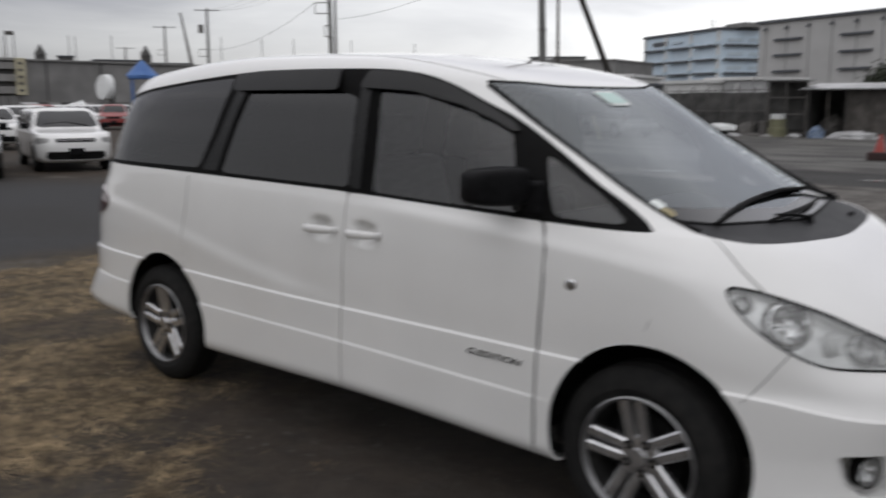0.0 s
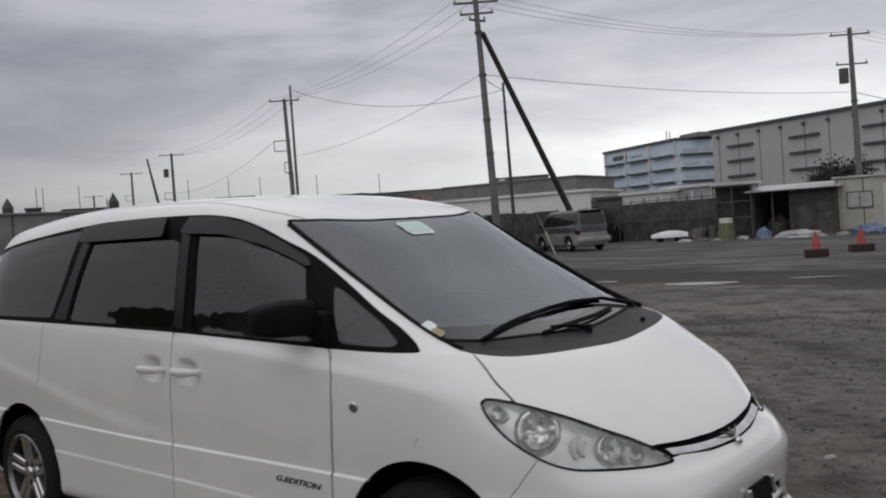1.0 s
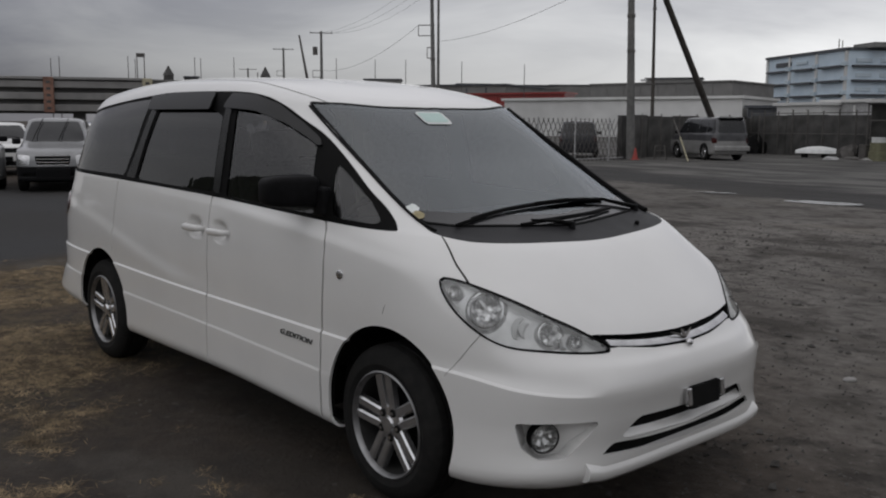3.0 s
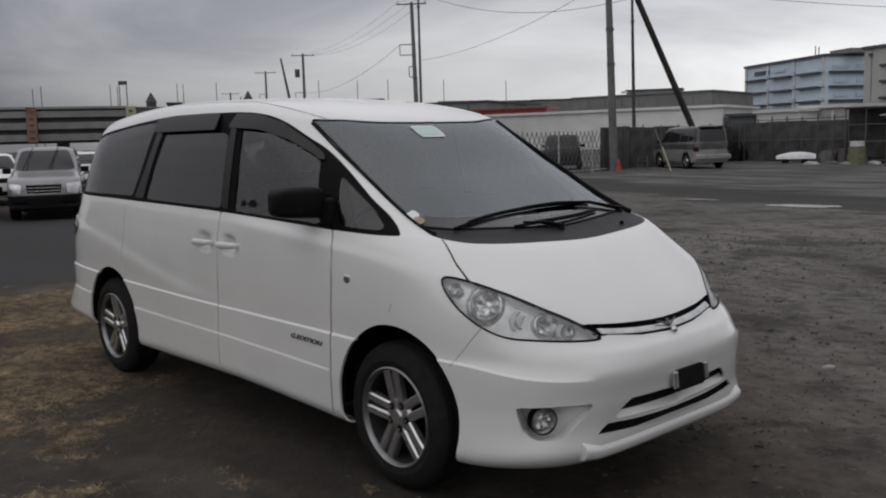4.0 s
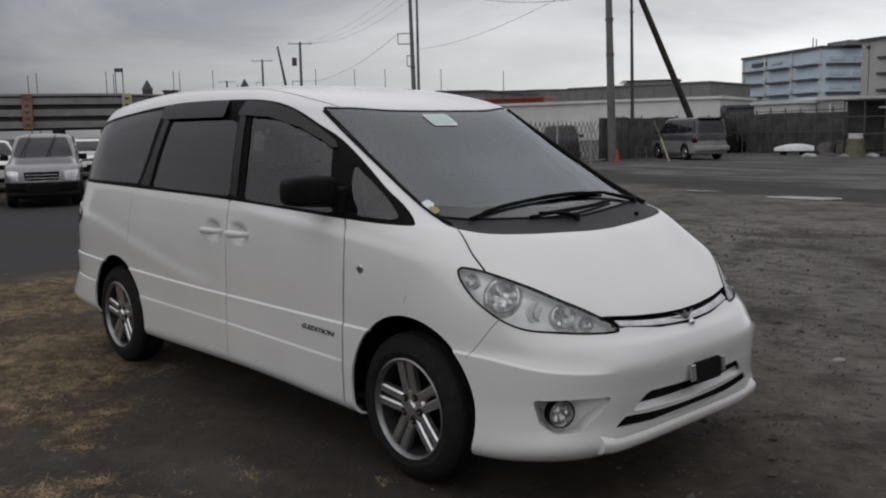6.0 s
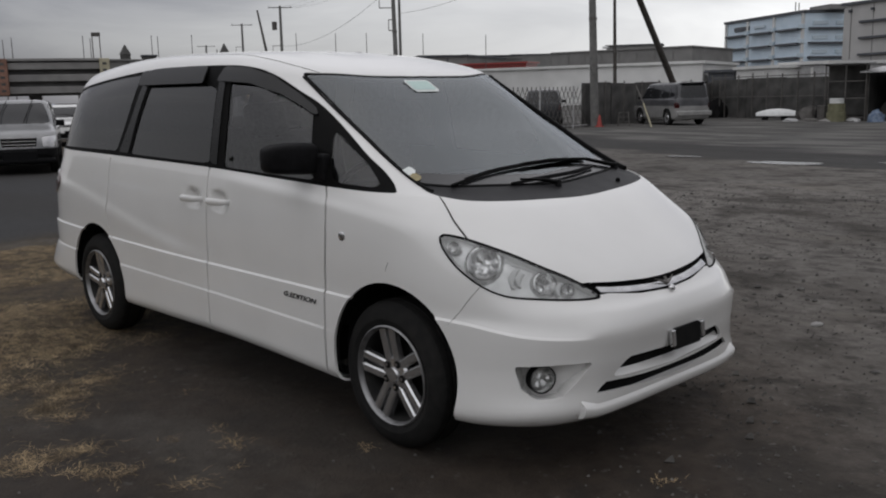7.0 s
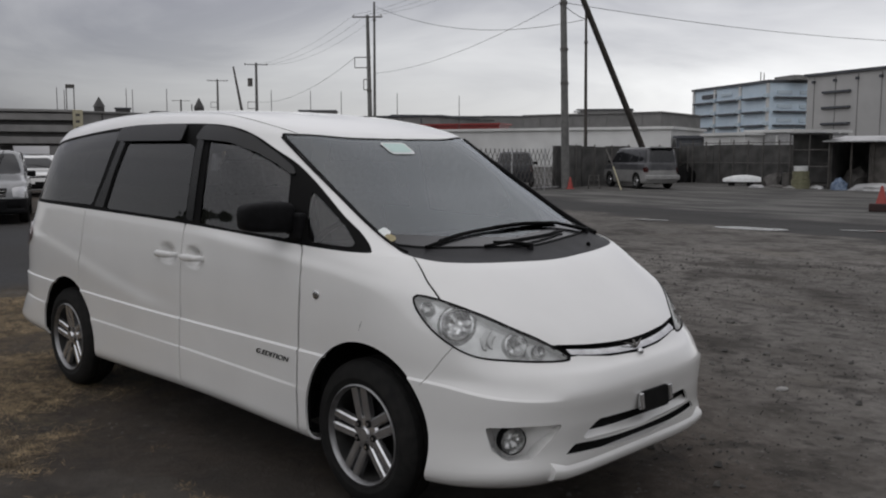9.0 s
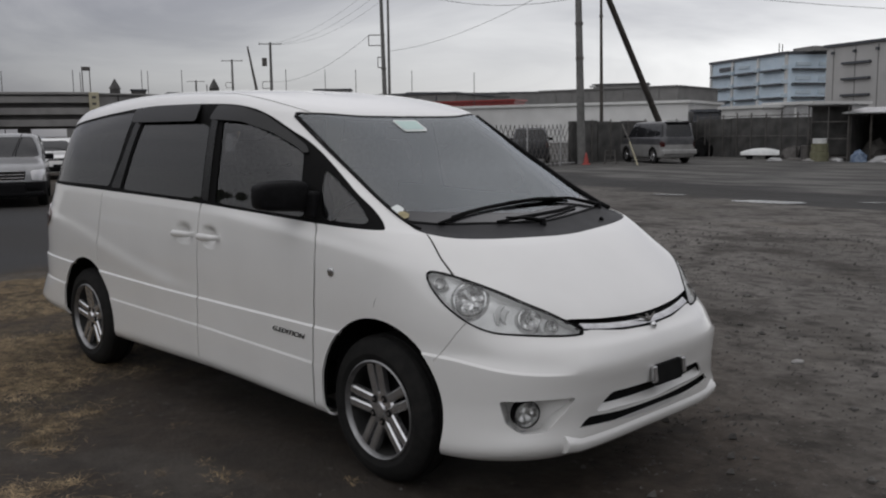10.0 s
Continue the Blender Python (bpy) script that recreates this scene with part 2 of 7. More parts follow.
STICKER = mat("sticker_white", (0.72, 0.76, 0.74), (0.80, 0.83, 0.81), 30, 0.6)
STICKER_GREEN = mat("sticker_green", (0.50, 0.66, 0.62), (0.56, 0.71, 0.67), 30, 0.6)
STICKER_GOLD = mat("sticker_gold", (0.26, 0.22, 0.11), (0.40, 0.34, 0.19), 60, 0.5)
INK = mat("black_ink", (0.02, 0.02, 0.02), (0.03, 0.03, 0.03), 30, 0.5)
CONCRETE = mat("concrete", (0.24, 0.235, 0.225), (0.34, 0.335, 0.32), 3.0, 0.9, bump=0.25, bscale=30, big=0.3)
CONCRETE_DARK = mat("stained_concrete", (0.045, 0.044, 0.042), (0.125, 0.122, 0.116), 1.6, 0.92, bump=0.25, bscale=30, big=0.45)
POLE_GREY = mat("pole_concrete", (0.13, 0.13, 0.125), (0.19, 0.188, 0.18), 5.0, 0.85, bump=0.15, bscale=40, big=0.2)
POLE_WOOD = mat("tarred_wood", (0.05, 0.045, 0.04), (0.09, 0.08, 0.07), 6.0, 0.9, bump=0.2, bscale=40, big=0.2)
WALL_PALE = mat("pale_cladding", (0.60, 0.60, 0.585), (0.68, 0.68, 0.665), 0.5, 0.7, big=0.15)
WALL_GREY = mat("grey_cladding", (0.17, 0.168, 0.162), (0.22, 0.217, 0.21), 0.4, 0.8, big=0.15)
WALL_BLUE = mat("pale_blue_cladding", (0.55, 0.66, 0.75), (0.62, 0.72, 0.80), 0.4, 0.7, big=0.12)
WALL_BLUE2 = mat("blue_cladding", (0.47, 0.56, 0.62), (0.53, 0.61, 0.67), 0.4, 0.7, big=0.12)
WALL_TAN = mat("tan_cladding", (0.41, 0.405, 0.395), (0.46, 0.455, 0.445), 0.3, 0.8, big=0.15)
BROWNBOARD = mat("weathered_boards", (0.05, 0.045, 0.04), (0.11, 0.10, 0.09), 3.0, 0.9, big=0.4)
BAND = mat("dark_band", (0.05, 0.055, 0.065), (0.08, 0.085, 0.095), 1.0, 0.5, big=0.2)
BEIGE = mat("beige_panel", (0.42, 0.41, 0.35), (0.50, 0.49, 0.43), 2.0, 0.7, big=0.15)
RUST = mat("rusty_orange_steel", (0.19, 0.10, 0.075), (0.29, 0.165, 0.12), 6.0, 0.85, big=0.3)
YELLOW = mat("pale_yellow_steel", (0.40, 0.37, 0.26), (0.50, 0.46, 0.33), 6.0, 0.8, big=0.25)
ROADSTEEL = mat("grey_girder", (0.21, 0.205, 0.20), (0.28, 0.275, 0.265), 0.6, 0.75, big=0.25)
# darker girder grey; on the road it holds the shade of gaps and underside
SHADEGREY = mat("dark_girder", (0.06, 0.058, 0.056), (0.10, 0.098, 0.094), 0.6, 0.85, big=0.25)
CONE_RED = mat("cone_red", (0.30, 0.040, 0.032), (0.38, 0.065, 0.052), 12, 0.6, big=0.15)
CONE_BASE = mat("cone_base", (0.025, 0.014, 0.013), (0.05, 0.024, 0.021), 12, 0.8)
WHITE_PLASTIC = mat("white_plastic", (0.66, 0.67, 0.66), (0.76, 0.77, 0.76), 5, 0.5, big=0.1)
BLUE_SHEET = mat("blue_sheet", (0.06, 0.10, 0.18), (0.20, 0.25, 0.32), 8, 0.7, big=0.2)
BLUE_TOWER = mat("blue_tower", (0.05, 0.13, 0.36), (0.08, 0.18, 0.42), 1.5, 0.6, big=0.2)
GREENISH = mat("yellow_green_drum", (0.17, 0.17, 0.10), (0.25, 0.24, 0.15), 6, 0.7, big=0.3)
TIN = mat("weathered_tin", (0.36, 0.36, 0.36), (0.52, 0.52, 0.52), 3, 0.6, metal=0.3, big=0.3)
LEAF = mat("dark_leaf", (0.020, 0.026, 0.016), (0.045, 0.052, 0.030), 2.0, 0.8)
BARK = mat("bark", (0.06, 0.05, 0.04), (0.10, 0.085, 0.07), 8.0, 0.95, bump=0.3)
STRAW = mat("dry_grass", (0.095, 0.066, 0.035), (0.45, 0.335, 0.195), 9.0, 0.9, big=0.35)
GREENGRASS = mat("dull_green_grass", (0.07, 0.085, 0.035), (0.14, 0.14, 0.06), 3.0, 0.9, big=0.3)
STONE = mat("gravel_stone", (0.06, 0.057, 0.053), (0.15, 0.143, 0.133), 9.0, 0.9, bump=0.3, bscale=80, big=0.4)
WATER = mat("puddle_water", (0.02, 0.02, 0.02), (0.03, 0.03, 0.028), 2.0, 0.16, spec=1.0, bump=0.25, bscale=4)
WIRE = mat("wire_black", (0.02, 0.02, 0.02), (0.03, 0.03, 0.03), 5, 0.7)


# ---------------------------------------------------------------- builders
def mesh_of(name, verts, faces, material, smooth=False):
    me = bpy.data.meshes.new(name)
    me.from_pydata([tuple(map(float, v)) for v in verts], [], faces)
    me.materials.append(material)
    if smooth:
        me.polygons.foreach_set("use_smooth", [True] * len(me.polygons))
    me.update()
    return me


def attach(name, me, parent=None, label=""):
    ob = new(name, me)
    if parent is not None:
        ob.parent = parent
    if label:
        tagged(ob, label)
    return ob


def part(name, bm, material, parent=None, label="", smooth=False, angle=35):
    """Links a bmesh as one mesh object under a thing or a part."""
    me = bpy.data.meshes.new(name)
    bm.normal_update()
    bm.to_mesh(me)
    bm.free()
    me.materials.append(material)
    if smooth:
        me.polygons.foreach_set("use_smooth", [True] * len(me.polygons))
        me.set_sharp_from_angle(angle=radians(angle))
    return attach(name, me, parent, label)


def thing(name, place, turn=0.0, label="", category="", group="", kind=""):
    """An empty at a thing's base that parents its parts."""
    ob = new(name)
    ob.empty_display_size = 0.2
    ob.matrix_basis = pose(*place, 0, 0, turn)
    return tagged(ob, label, category, group, kind)


def add_box(bm, c, s, bevel=0.0, m=None, segments=2):
    r = bmesh.ops.create_cube(bm, size=1.0)
    vs = r["verts"]
    bmesh.ops.scale(bm, vec=s, verts=vs)
    if bevel:
        es = list({e for v in vs for e in v.link_edges})
        out = bmesh.ops.bevel(bm, geom=es, offset=bevel, segments=segments, affect="EDGES", profile=0.5)
        vs = list({v for f in out["faces"] for v in f.verts} | {v for v in vs if v.is_valid})
    if m is not None:
        bmesh.ops.transform(bm, matrix=m, verts=vs)
    bmesh.ops.translate(bm, vec=c, verts=vs)
    return vs


def box(c, s, bevel=0.0, m=None):
    bm = bmesh.new()
    add_box(bm, c, s, bevel, m)
    return bm


def add_rod(bm, a, b, r1, r2=None, n=10, caps=True):
    a, b = Vector(a), Vector(b)
    d = b - a
    m = Matrix.Translation((a + b) / 2) @ d.to_track_quat("Z", "Y").to_matrix().to_4x4()
    return bmesh.ops.create_cone(bm, cap_ends=caps, segments=n, radius1=r1, radius2=r1 if r2 is None else r2, depth=d.length, matrix=m)["verts"]


def rod(a, b, r1, r2=None, n=10):
    bm = bmesh.new()
    add_rod(bm, a, b, r1, r2, n)
    return bm


def add_tube(bm, pts, r, n=6):
    """A tube along points, round or tapered (r: number or list)."""
    pts = [Vector(p) for p in pts]
    rs = [r] * len(pts) if isinstance(r, (int, float)) else r
    rings = []
    for i, p in enumerate(pts):
        d = (pts[min(i + 1, len(pts) - 1)] - pts[max(i - 1, 0)]).normalized()
        q = d.to_track_quat("Z", "Y")
        rings.append([bm.verts.new(p + q @ Vector((rs[i] * math.cos(2 * math.pi * k / n), rs[i] * math.sin(2 * math.pi * k / n), 0))) for k in range(n)])
    for a, b in zip(rings, rings[1:]):
        for k in range(n):
            bm.faces.new((a[k], a[(k + 1) % n], b[(k + 1) % n], b[k]))
    bm.faces.new(rings[0][::-1])
    bm.faces.new(rings[-1])


def tube(pts, r, n=6):
    bm = bmesh.new()
    add_tube(bm, pts, r, n)
    return bm


def add_lathe(bm, profile, n=40, closed=False):
    """Turns (radius, y) points about the y axis."""
    rows = []
    for r, y in profile:
        rows.append([bm.verts.new((r * math.cos(2 * math.pi * k / n), y, r * math.sin(2 * math.pi * k / n))) for k in range(n)])
    pairs = list(zip(rows, rows[1:])) + ([(rows[-1], rows[0])] if closed else [])
    for a, b in pairs:
        for k in range(n):
            bm.faces.new((a[k], a[(k + 1) % n], b[(k + 1) % n], b[k]))
    return rows


def lathe(profile, n=40, closed=False):
    bm = bmesh.new()
    add_lathe(bm, profile, n, closed)
    bmesh.ops.recalc_face_normals(bm, faces=bm.faces)
    return bm


# ---------------------------------------------------------------- skins for car bodies

def pchip(xs, ys):
    """A smooth curve through points without overshoot."""
    xs, ys = np.array(xs, float), np.array(ys, float)
    o = np.argsort(xs)
    xs, ys = xs[o], ys[o]
    h = np.diff(xs)
    d = np.diff(ys, axis=0) / (h if ys.ndim == 1 else h[:, None])
    m = np.zeros_like(ys)
    for i in range(1, len(xs) - 1):
        w1, w2 = 2 * h[i] + h[i - 1], h[i] + 2 * h[i - 1]
        ok = d[i - 1] * d[i] > 0
        with np.errstate(all="ignore"):
            m[i] = np.where(ok, (w1 + w2) / (w1 / np.where(ok, d[i - 1], 1) + w2 / np.where(ok, d[i], 1)), 0)
    m[0], m[-1] = d[0], d[-1]

    def at(q):
        q = np.clip(np.asarray(q, float), xs[0], xs[-1])
        i = np.clip(np.searchsorted(xs, q) - 1, 0, len(xs) - 2)
        t = (q - xs[i]) / h[i]
        hh = h[i]
        if ys.ndim > 1:
            t, hh = t[:, None], hh[:, None]
        return ((1 + 2 * t) * (1 - t) ** 2 * ys[i] + t * (1 - t) ** 2 * hh * m[i]
                + t * t * (3 - 2 * t) * ys[i + 1] + t * t * (t - 1) * hh * m[i + 1])
    return at


def ring(xf, nf, w, xr, nr, z, xcf=1.0, xcr=-1.3, cols=(80, 66, 56)):
    """Half a girth of a car body, from the middle of its front round its right side to the middle of its rear. z: heights by x."""
    f, s, r = cols
    q = np.linspace(0, np.pi / 2, 900)

    def bow(a, n, count, last):
        u, v = a * np.abs(np.cos(q)) ** (2 / n), w * np.abs(np.sin(q)) ** (2 / n)
        u[-1] = v[0] = 0
        run = np.concatenate([[0], np.cumsum(np.hypot(np.diff(u), np.diff(v)))])
        t = np.linspace(0, run[-1], count, endpoint=last)
        return np.interp(t, run, u), np.interp(t, run, v)
    u, v = bow(xf - xcf, nf, f, False)
    xs, ys = [xcf + u], [v]
    xs.append(np.linspace(xcf, xcr, s, endpoint=False))
    ys.append(np.full(s, w))
    u, v = bow(xr - xcr, nr, r, True)
    xs.append(xcr + u[::-1])
    ys.append(v[::-1])
    x, y = np.concatenate(xs), -np.concatenate(ys)
    return np.stack([x, y, pchip([k for k, _ in z], [k for _, k in z])(x)], 1)


def loft(rings, step):
    """A smooth skin through the girths."""
    R = np.array(rings)
    gap = np.linalg.norm(np.diff(R, axis=0), axis=2).mean(1)
    knots = np.concatenate([[0], np.cumsum(gap)])
    at = []
    for i, g in enumerate(gap):
        n = max(1, int(round(g / step)))
        at += [knots[i] + g * k / n for k in range(n)]
        if g < 0.02 and step < 0.05:
            at += [knots[i] - 0.004, knots[i + 1] + 0.004]
    at.append(knots[-1])
    at = np.array(sorted(at))
    flat = R.reshape(len(R), -1)
    return pchip(knots, flat)(at).reshape(len(at), R.shape[1], 3)


def van_rings():
    """The girths of the white van, from its underside up to the roof's middle line."""
    up = lambda z, d: [(x, h + d) for x, h in z]
    lip = [(2.33, .236), (2.2, .226), (1.9, .208), (1.1, .235), (0, .265), (-1.0, .26), (-1.8, .31), (-2.31, .34)]
    skirt = [(2.375, .47), (1.9, .45), (1.03, .47), (0, .495), (-1, .51), (-1.75, .53), (-2.35, .56)]
    crease = [(2.4, .575), (2.2, .592), (1.9, .632), (1.1, .645), (0, .652), (-1, .67), (-1.9, .70), (-2.36, .71)]
    belt = [(1.87, 1.06), (1.666, 1.103), (1.45, 1.108), (1.06, 1.12), (0, 1.162), (-1.1, 1.188), (-2.3, 1.205)]
    skirt_top = ring(2.376, 4, .8876, -2.395, 5, up(skirt, .009))
    skirt_top[:, 1] *= 1 + .0046 * np.clip((skirt_top[:, 0] - 1.02) / .12, 0, 1)
    under, over = ring(2.39, 3.9, .889, -2.39, 5, crease), ring(2.387, 3.88, .8818, -2.381, 5, up(crease, .007))
    even = (np.clip((.60 + over[:, 1]) / .09, 0, 1) * (over[:, 0] > 1.2))[:, None]
    over = over * (1 - even) + (under + [0, 0, .006]) * even
    return [
        ring(2.24, 5, .74, -2.28, 5, [(2.2, .19), (0, .25), (-2.2, .30)]),
        ring(2.32, 5, .852, -2.43, 6.5, lip),
        ring(2.345, 5, .886, -2.465, 6.5, up(lip, .05)),
        ring(2.352, 4.4, .889, -2.44, 6, [(2.345, .36), (1.9, .36), (1.1, .38), (0, .40), (-2.3, .45)]),
        ring(2.375, 4, .892, -2.40, 5, skirt),
        skirt_top,
        under,
        over,
        ring(2.366, 3.45, .886, -2.36, 4.7, [(2.39, .66), (1.9, .73), (1.1, .80), (0, .82), (-2.3, .86)]),
        ring(2.325, 3.2, .882, -2.345, 4.4, [(2.325, .705), (1.9, .82), (1.1, .93), (0, .95), (-2.3, .98)]),
        ring(2.272, 3, .872, -2.33, 4.2, [(2.272, .775), (1.9, .905), (1.5, .985), (1.0, 1.02), (0, 1.05), (-2.3, 1.08)]),
        ring(2.09, 3, .862, -2.31, 4, [(2.09, .925), (1.8, 1.008), (1.45, 1.06), (1, 1.08), (0, 1.115), (-2.3, 1.15)]),
        ring(1.87, 3, .852, -2.30, 4, belt),
        ring(1.76, 3.2, .846, -2.285, 4, [(1.76, 1.095), (1.6, 1.122), (1.45, 1.13), (1, 1.15), (0, 1.195), (-2.3, 1.235)], .95),
        ring(1.24, 4, .800, -2.20, 4, [(1.24, 1.35), (.9, 1.388), (0, 1.44), (-1, 1.45), (-2.2, 1.42)], .4, -1.25),
        ring(.79, 5, .722, -2.13, 4, [(.79, 1.622), (.55, 1.638), (.3, 1.672), (0, 1.69), (-.8, 1.70), (-1.7, 1.635), (-2.13, 1.575)], -.1, -1.2),
        ring(.71, 5, .660, -2.10, 4, [(.71, 1.652), (.4, 1.690), (0, 1.735), (-.8, 1.756), (-1.7, 1.695), (-2.1, 1.63)], -.1, -1.2),
        ring(.45, 4, .45, -2.03, 4, [(.45, 1.712), (0, 1.762), (-.8, 1.788), (-1.7, 1.730), (-2.03, 1.665)], -.2, -1.15),
        ring(.22, 3, .20, -1.9, 3, [(.22, 1.745), (0, 1.772), (-.8, 1.798), (-1.7, 1.745), (-1.9, 1.71)], -.4, -1.1),
        ring(0, 3, 0, -1.6, 3, [(0, 1.776), (-.8, 1.802), (-1.6, 1.76)], -.6, -1.0),
    ]


def smooth_line(pts, closed=False, n=6):
    """A rounded line through a few points of a plane."""
    p = np.array(pts, float)
    k = len(p)
    out = []
    for i in range(k if closed else k - 1):
        if closed:
            a, b, c, d = p[(i - 1) % k], p[i], p[(i + 1) % k], p[(i + 2) % k]
        else:
            a, b, c, d = p[max(i - 1, 0)], p[i], p[i + 1], p[min(i + 2, k - 1)]
        for t in np.arange(n) / n:
            out.append(0.5 * (2 * b + (c - a) * t + (2 * a - 5 * b + 4 * c - d) * t * t + (3 * b - a - 3 * c + d) * t ** 3))
    if not closed:
        out.append(p[-1])
    return np.array(out)


def line_distance(A, line, closed):
    best = np.full(len(A), 1e9)
    k = len(line)
    for i in range(k if closed else k - 1):
        a, b = line[i], line[(i + 1) % k]
        ab = b - a
        t = np.clip(((A - a) @ ab) / (ab @ ab + 1e-12), 0, 1)
        best = np.minimum(best, np.linalg.norm(A - a - t[:, None] * ab, axis=1))
    return best


def inside_distance(A, poly):
    """Distance to a closed outline, positive inside."""
    d = line_distance(A, poly, True)
    x, y = A[:, 0], A[:, 1]
    odd = np.zeros(len(A), bool)
    for i in range(len(poly)):
        (x1, y1), (x2, y2) = poly[i], poly[(i + 1) % len(poly)]
        if y1 == y2:
            continue
        odd ^= ((y1 > y) != (y2 > y)) & (x < (x2 - x1) * (y - y1) / (y2 - y1) + x1)
    return np.where(odd, d, -d)


class Skin:
    """A body skin that can be divided along curves into panels."""

    def __init__(self, grid):
        rows, cols = grid.shape[:2]
        self.V = grid.reshape(-1, 3).copy()
        i = np.arange(rows * cols).reshape(rows, cols)
        self.F = [tuple(int(k) for k in q) for q in np.stack([i[:-1, :-1], i[1:, :-1], i[1:, 1:], i[:-1, 1:]], 2).reshape(-1, 4)]
        self.L = ["body"] * len(self.F)

    def split(self, field, label, where=None):
        f = field(self.V)
        f = np.where(np.abs(f) < 1e-5, 1e-5, f)
        pos = (f > 0).tolist()
        if not any(pos):
            return
        V, new_v, cut, F, L = self.V, [], {}, [], []
        base = len(V)

        def crossing(a, b):
            key = (a, b) if a < b else (b, a)
            if key not in cut:
                t = f[a] / (f[a] - f[b])
                cut[key] = base + len(new_v)
                new_v.append(V[a] + t * (V[b] - V[a]))
            return cut[key]
        for face, lab in zip(self.F, self.L):
            s = [pos[i] for i in face]
            if not any(s) or (where is not None and lab not in where):
                if where is not None and lab not in where and any(s) and not all(s):
                    # keep neighbours closed along the new edge
                    poly = []
                    for k, a in enumerate(face):
                        b = face[(k + 1) % len(face)]
                        poly.append(a)
                        if pos[a] != pos[b]:
                            poly.append(crossing(a, b))
                    F.append(tuple(poly))
                else:
                    F.append(face)
                L.append(lab)
                continue
            if all(s):
                F.append(face)
                L.append(label)
                continue
            inn, out = [], []
            for k, a in enumerate(face):
                b = face[(k + 1) % len(face)]
                (inn if pos[a] else out).append(a)
                if pos[a] != pos[b]:
                    c = crossing(a, b)
                    inn.append(c)
                    out.append(c)
            if len(inn) > 2:
                F.append(tuple(inn))
                L.append(label)
            if len(out) > 2:
                F.append(tuple(out))
                L.append(lab)
        if new_v:
            self.V = np.vstack([V, np.array(new_v)])
        self.F, self.L = F, L

    def area(self, plane, pts, label, where=None, mask=None, rounded=True, grow=0.0):
        """Gives the part of the skin inside an outline, seen along one direction, a name of its own."""
        poly = smooth_line(pts, True) if rounded else np.array(pts, float)

        def field(P):
            A = flat(P, plane)
            lo, hi = poly.min(0) - 0.1 - abs(grow), poly.max(0) + 0.1 + abs(grow)
            near = ((A > lo) & (A < hi)).all(1)
            d = np.full(len(P), -0.1)
            d[near] = inside_distance(A[near], poly) + grow
            return d if mask is None else np.minimum(d, mask(P))
        self.split(field, label, where)

    def line(self, plane, pts, width, label="gap", where=None, mask=None, rounded=True):
        ln = smooth_line(pts) if rounded else np.array(pts, float)

        def field(P):
            A = flat(P, plane)
            d = width / 2 - line_distance(A, ln, False)
            return d if mask is None else np.minimum(d, mask(P))
        self.split(field, label, where)

    def normals(self):
        N = np.zeros_like(self.V)
        for face in self.F:
            p = self.V[list(face)]
            n = np.zeros(3)
            for k in range(1, len(face) - 1):
                n += np.cross(p[k] - p[0], p[k + 1] - p[0])
            N[list(face)] += n
        N /= np.linalg.norm(N, axis=1, keepdims=True) + 1e-12
        mid = np.abs(self.V[:, 1]) < 1e-6
        N[mid, 1] = 0
        N /= np.linalg.norm(N, axis=1, keepdims=True) + 1e-12
        return N

    def panel(self, name, labels, N, material, parent, label="", both=False, side=1, shift=0.0, rim=0.012, smooth=True):
        """One panel as a mesh: its faces, a folded rim, and, for a panel across the middle, its other half."""
        labels = {labels} if isinstance(labels, str) else set(labels)
        faces = [f for f, l in zip(self.F, self.L) if l in labels]
        if not faces:
            return None
        # leave out stray slivers
        root = {i: i for f in faces for i in f}

        def find(i):
            while root[i] != i:
                root[i] = root[root[i]]
                i = root[i]
            return i
        for f in faces:
            for i in f[1:]:
                root[find(i)] = find(f[0])
        size = {}
        for f in faces:
            p = self.V[list(f)]
            a = sum(np.linalg.norm(np.cross(p[k] - p[0], p[k + 1] - p[0])) for k in range(1, len(f) - 1)) / 2
            size[find(f[0])] = size.get(find(f[0]), 0.0) + a
        if max(size.values()) > 0.004:
            faces = [f for f in faces if size[find(f[0])] > 0.0012]
        used = sorted({i for f in faces for i in f})
        at = {i: k for k, i in enumerate(used)}
        sh = shift(self.V[used]) if callable(shift) else shift
        P = self.V[used] + N[used] * (sh[:, None] if callable(shift) else sh)
        Q = N[used].copy()
        faces = [tuple(at[i] for i in f) for f in faces]
        count = {}
        for f in faces:
            for a, b in zip(f, f[1:] + f[:1]):
                count[(a, b)] = 1
        edges = [(a, b) for a, b in count if (b, a) not in count and not (abs(P[a][1]) < 1e-5 and abs(P[b][1]) < 1e-5)]
        verts, norms = [P], [Q]
        n = len(P)
        if rim:
            ends = sorted({i for e in edges for i in e})
            low = {i: n + k for k, i in enumerate(ends)}
            verts += [self.V[[used[i] for i in ends]] if rim == "back" else P[ends] - Q[ends] * rim]
            norms += [np.zeros((len(ends), 3))]
            faces = faces + [(b, a, low[a], low[b]) for a, b in edges]
        P, Q = np.vstack(verts), np.vstack(norms)
        if side < 0 or both:
            P2, Q2 = P * [1, -1, 1], Q * [1, -1, 1]
            F2 = [f[::-1] for f in faces]
            if both:
                off = len(P)
                weld = {i + off: i for i in range(len(used)) if abs(P[i][1]) < 1e-5}
                P, Q = np.vstack([P, P2]), np.vstack([Q, Q2])
                faces = faces + [tuple(weld.get(i + off, i + off) for i in f) for f in F2]
            else:
                P, Q, faces = P2, Q2, F2
        me = mesh_of(name, P, faces, material, smooth)
        me.validate()
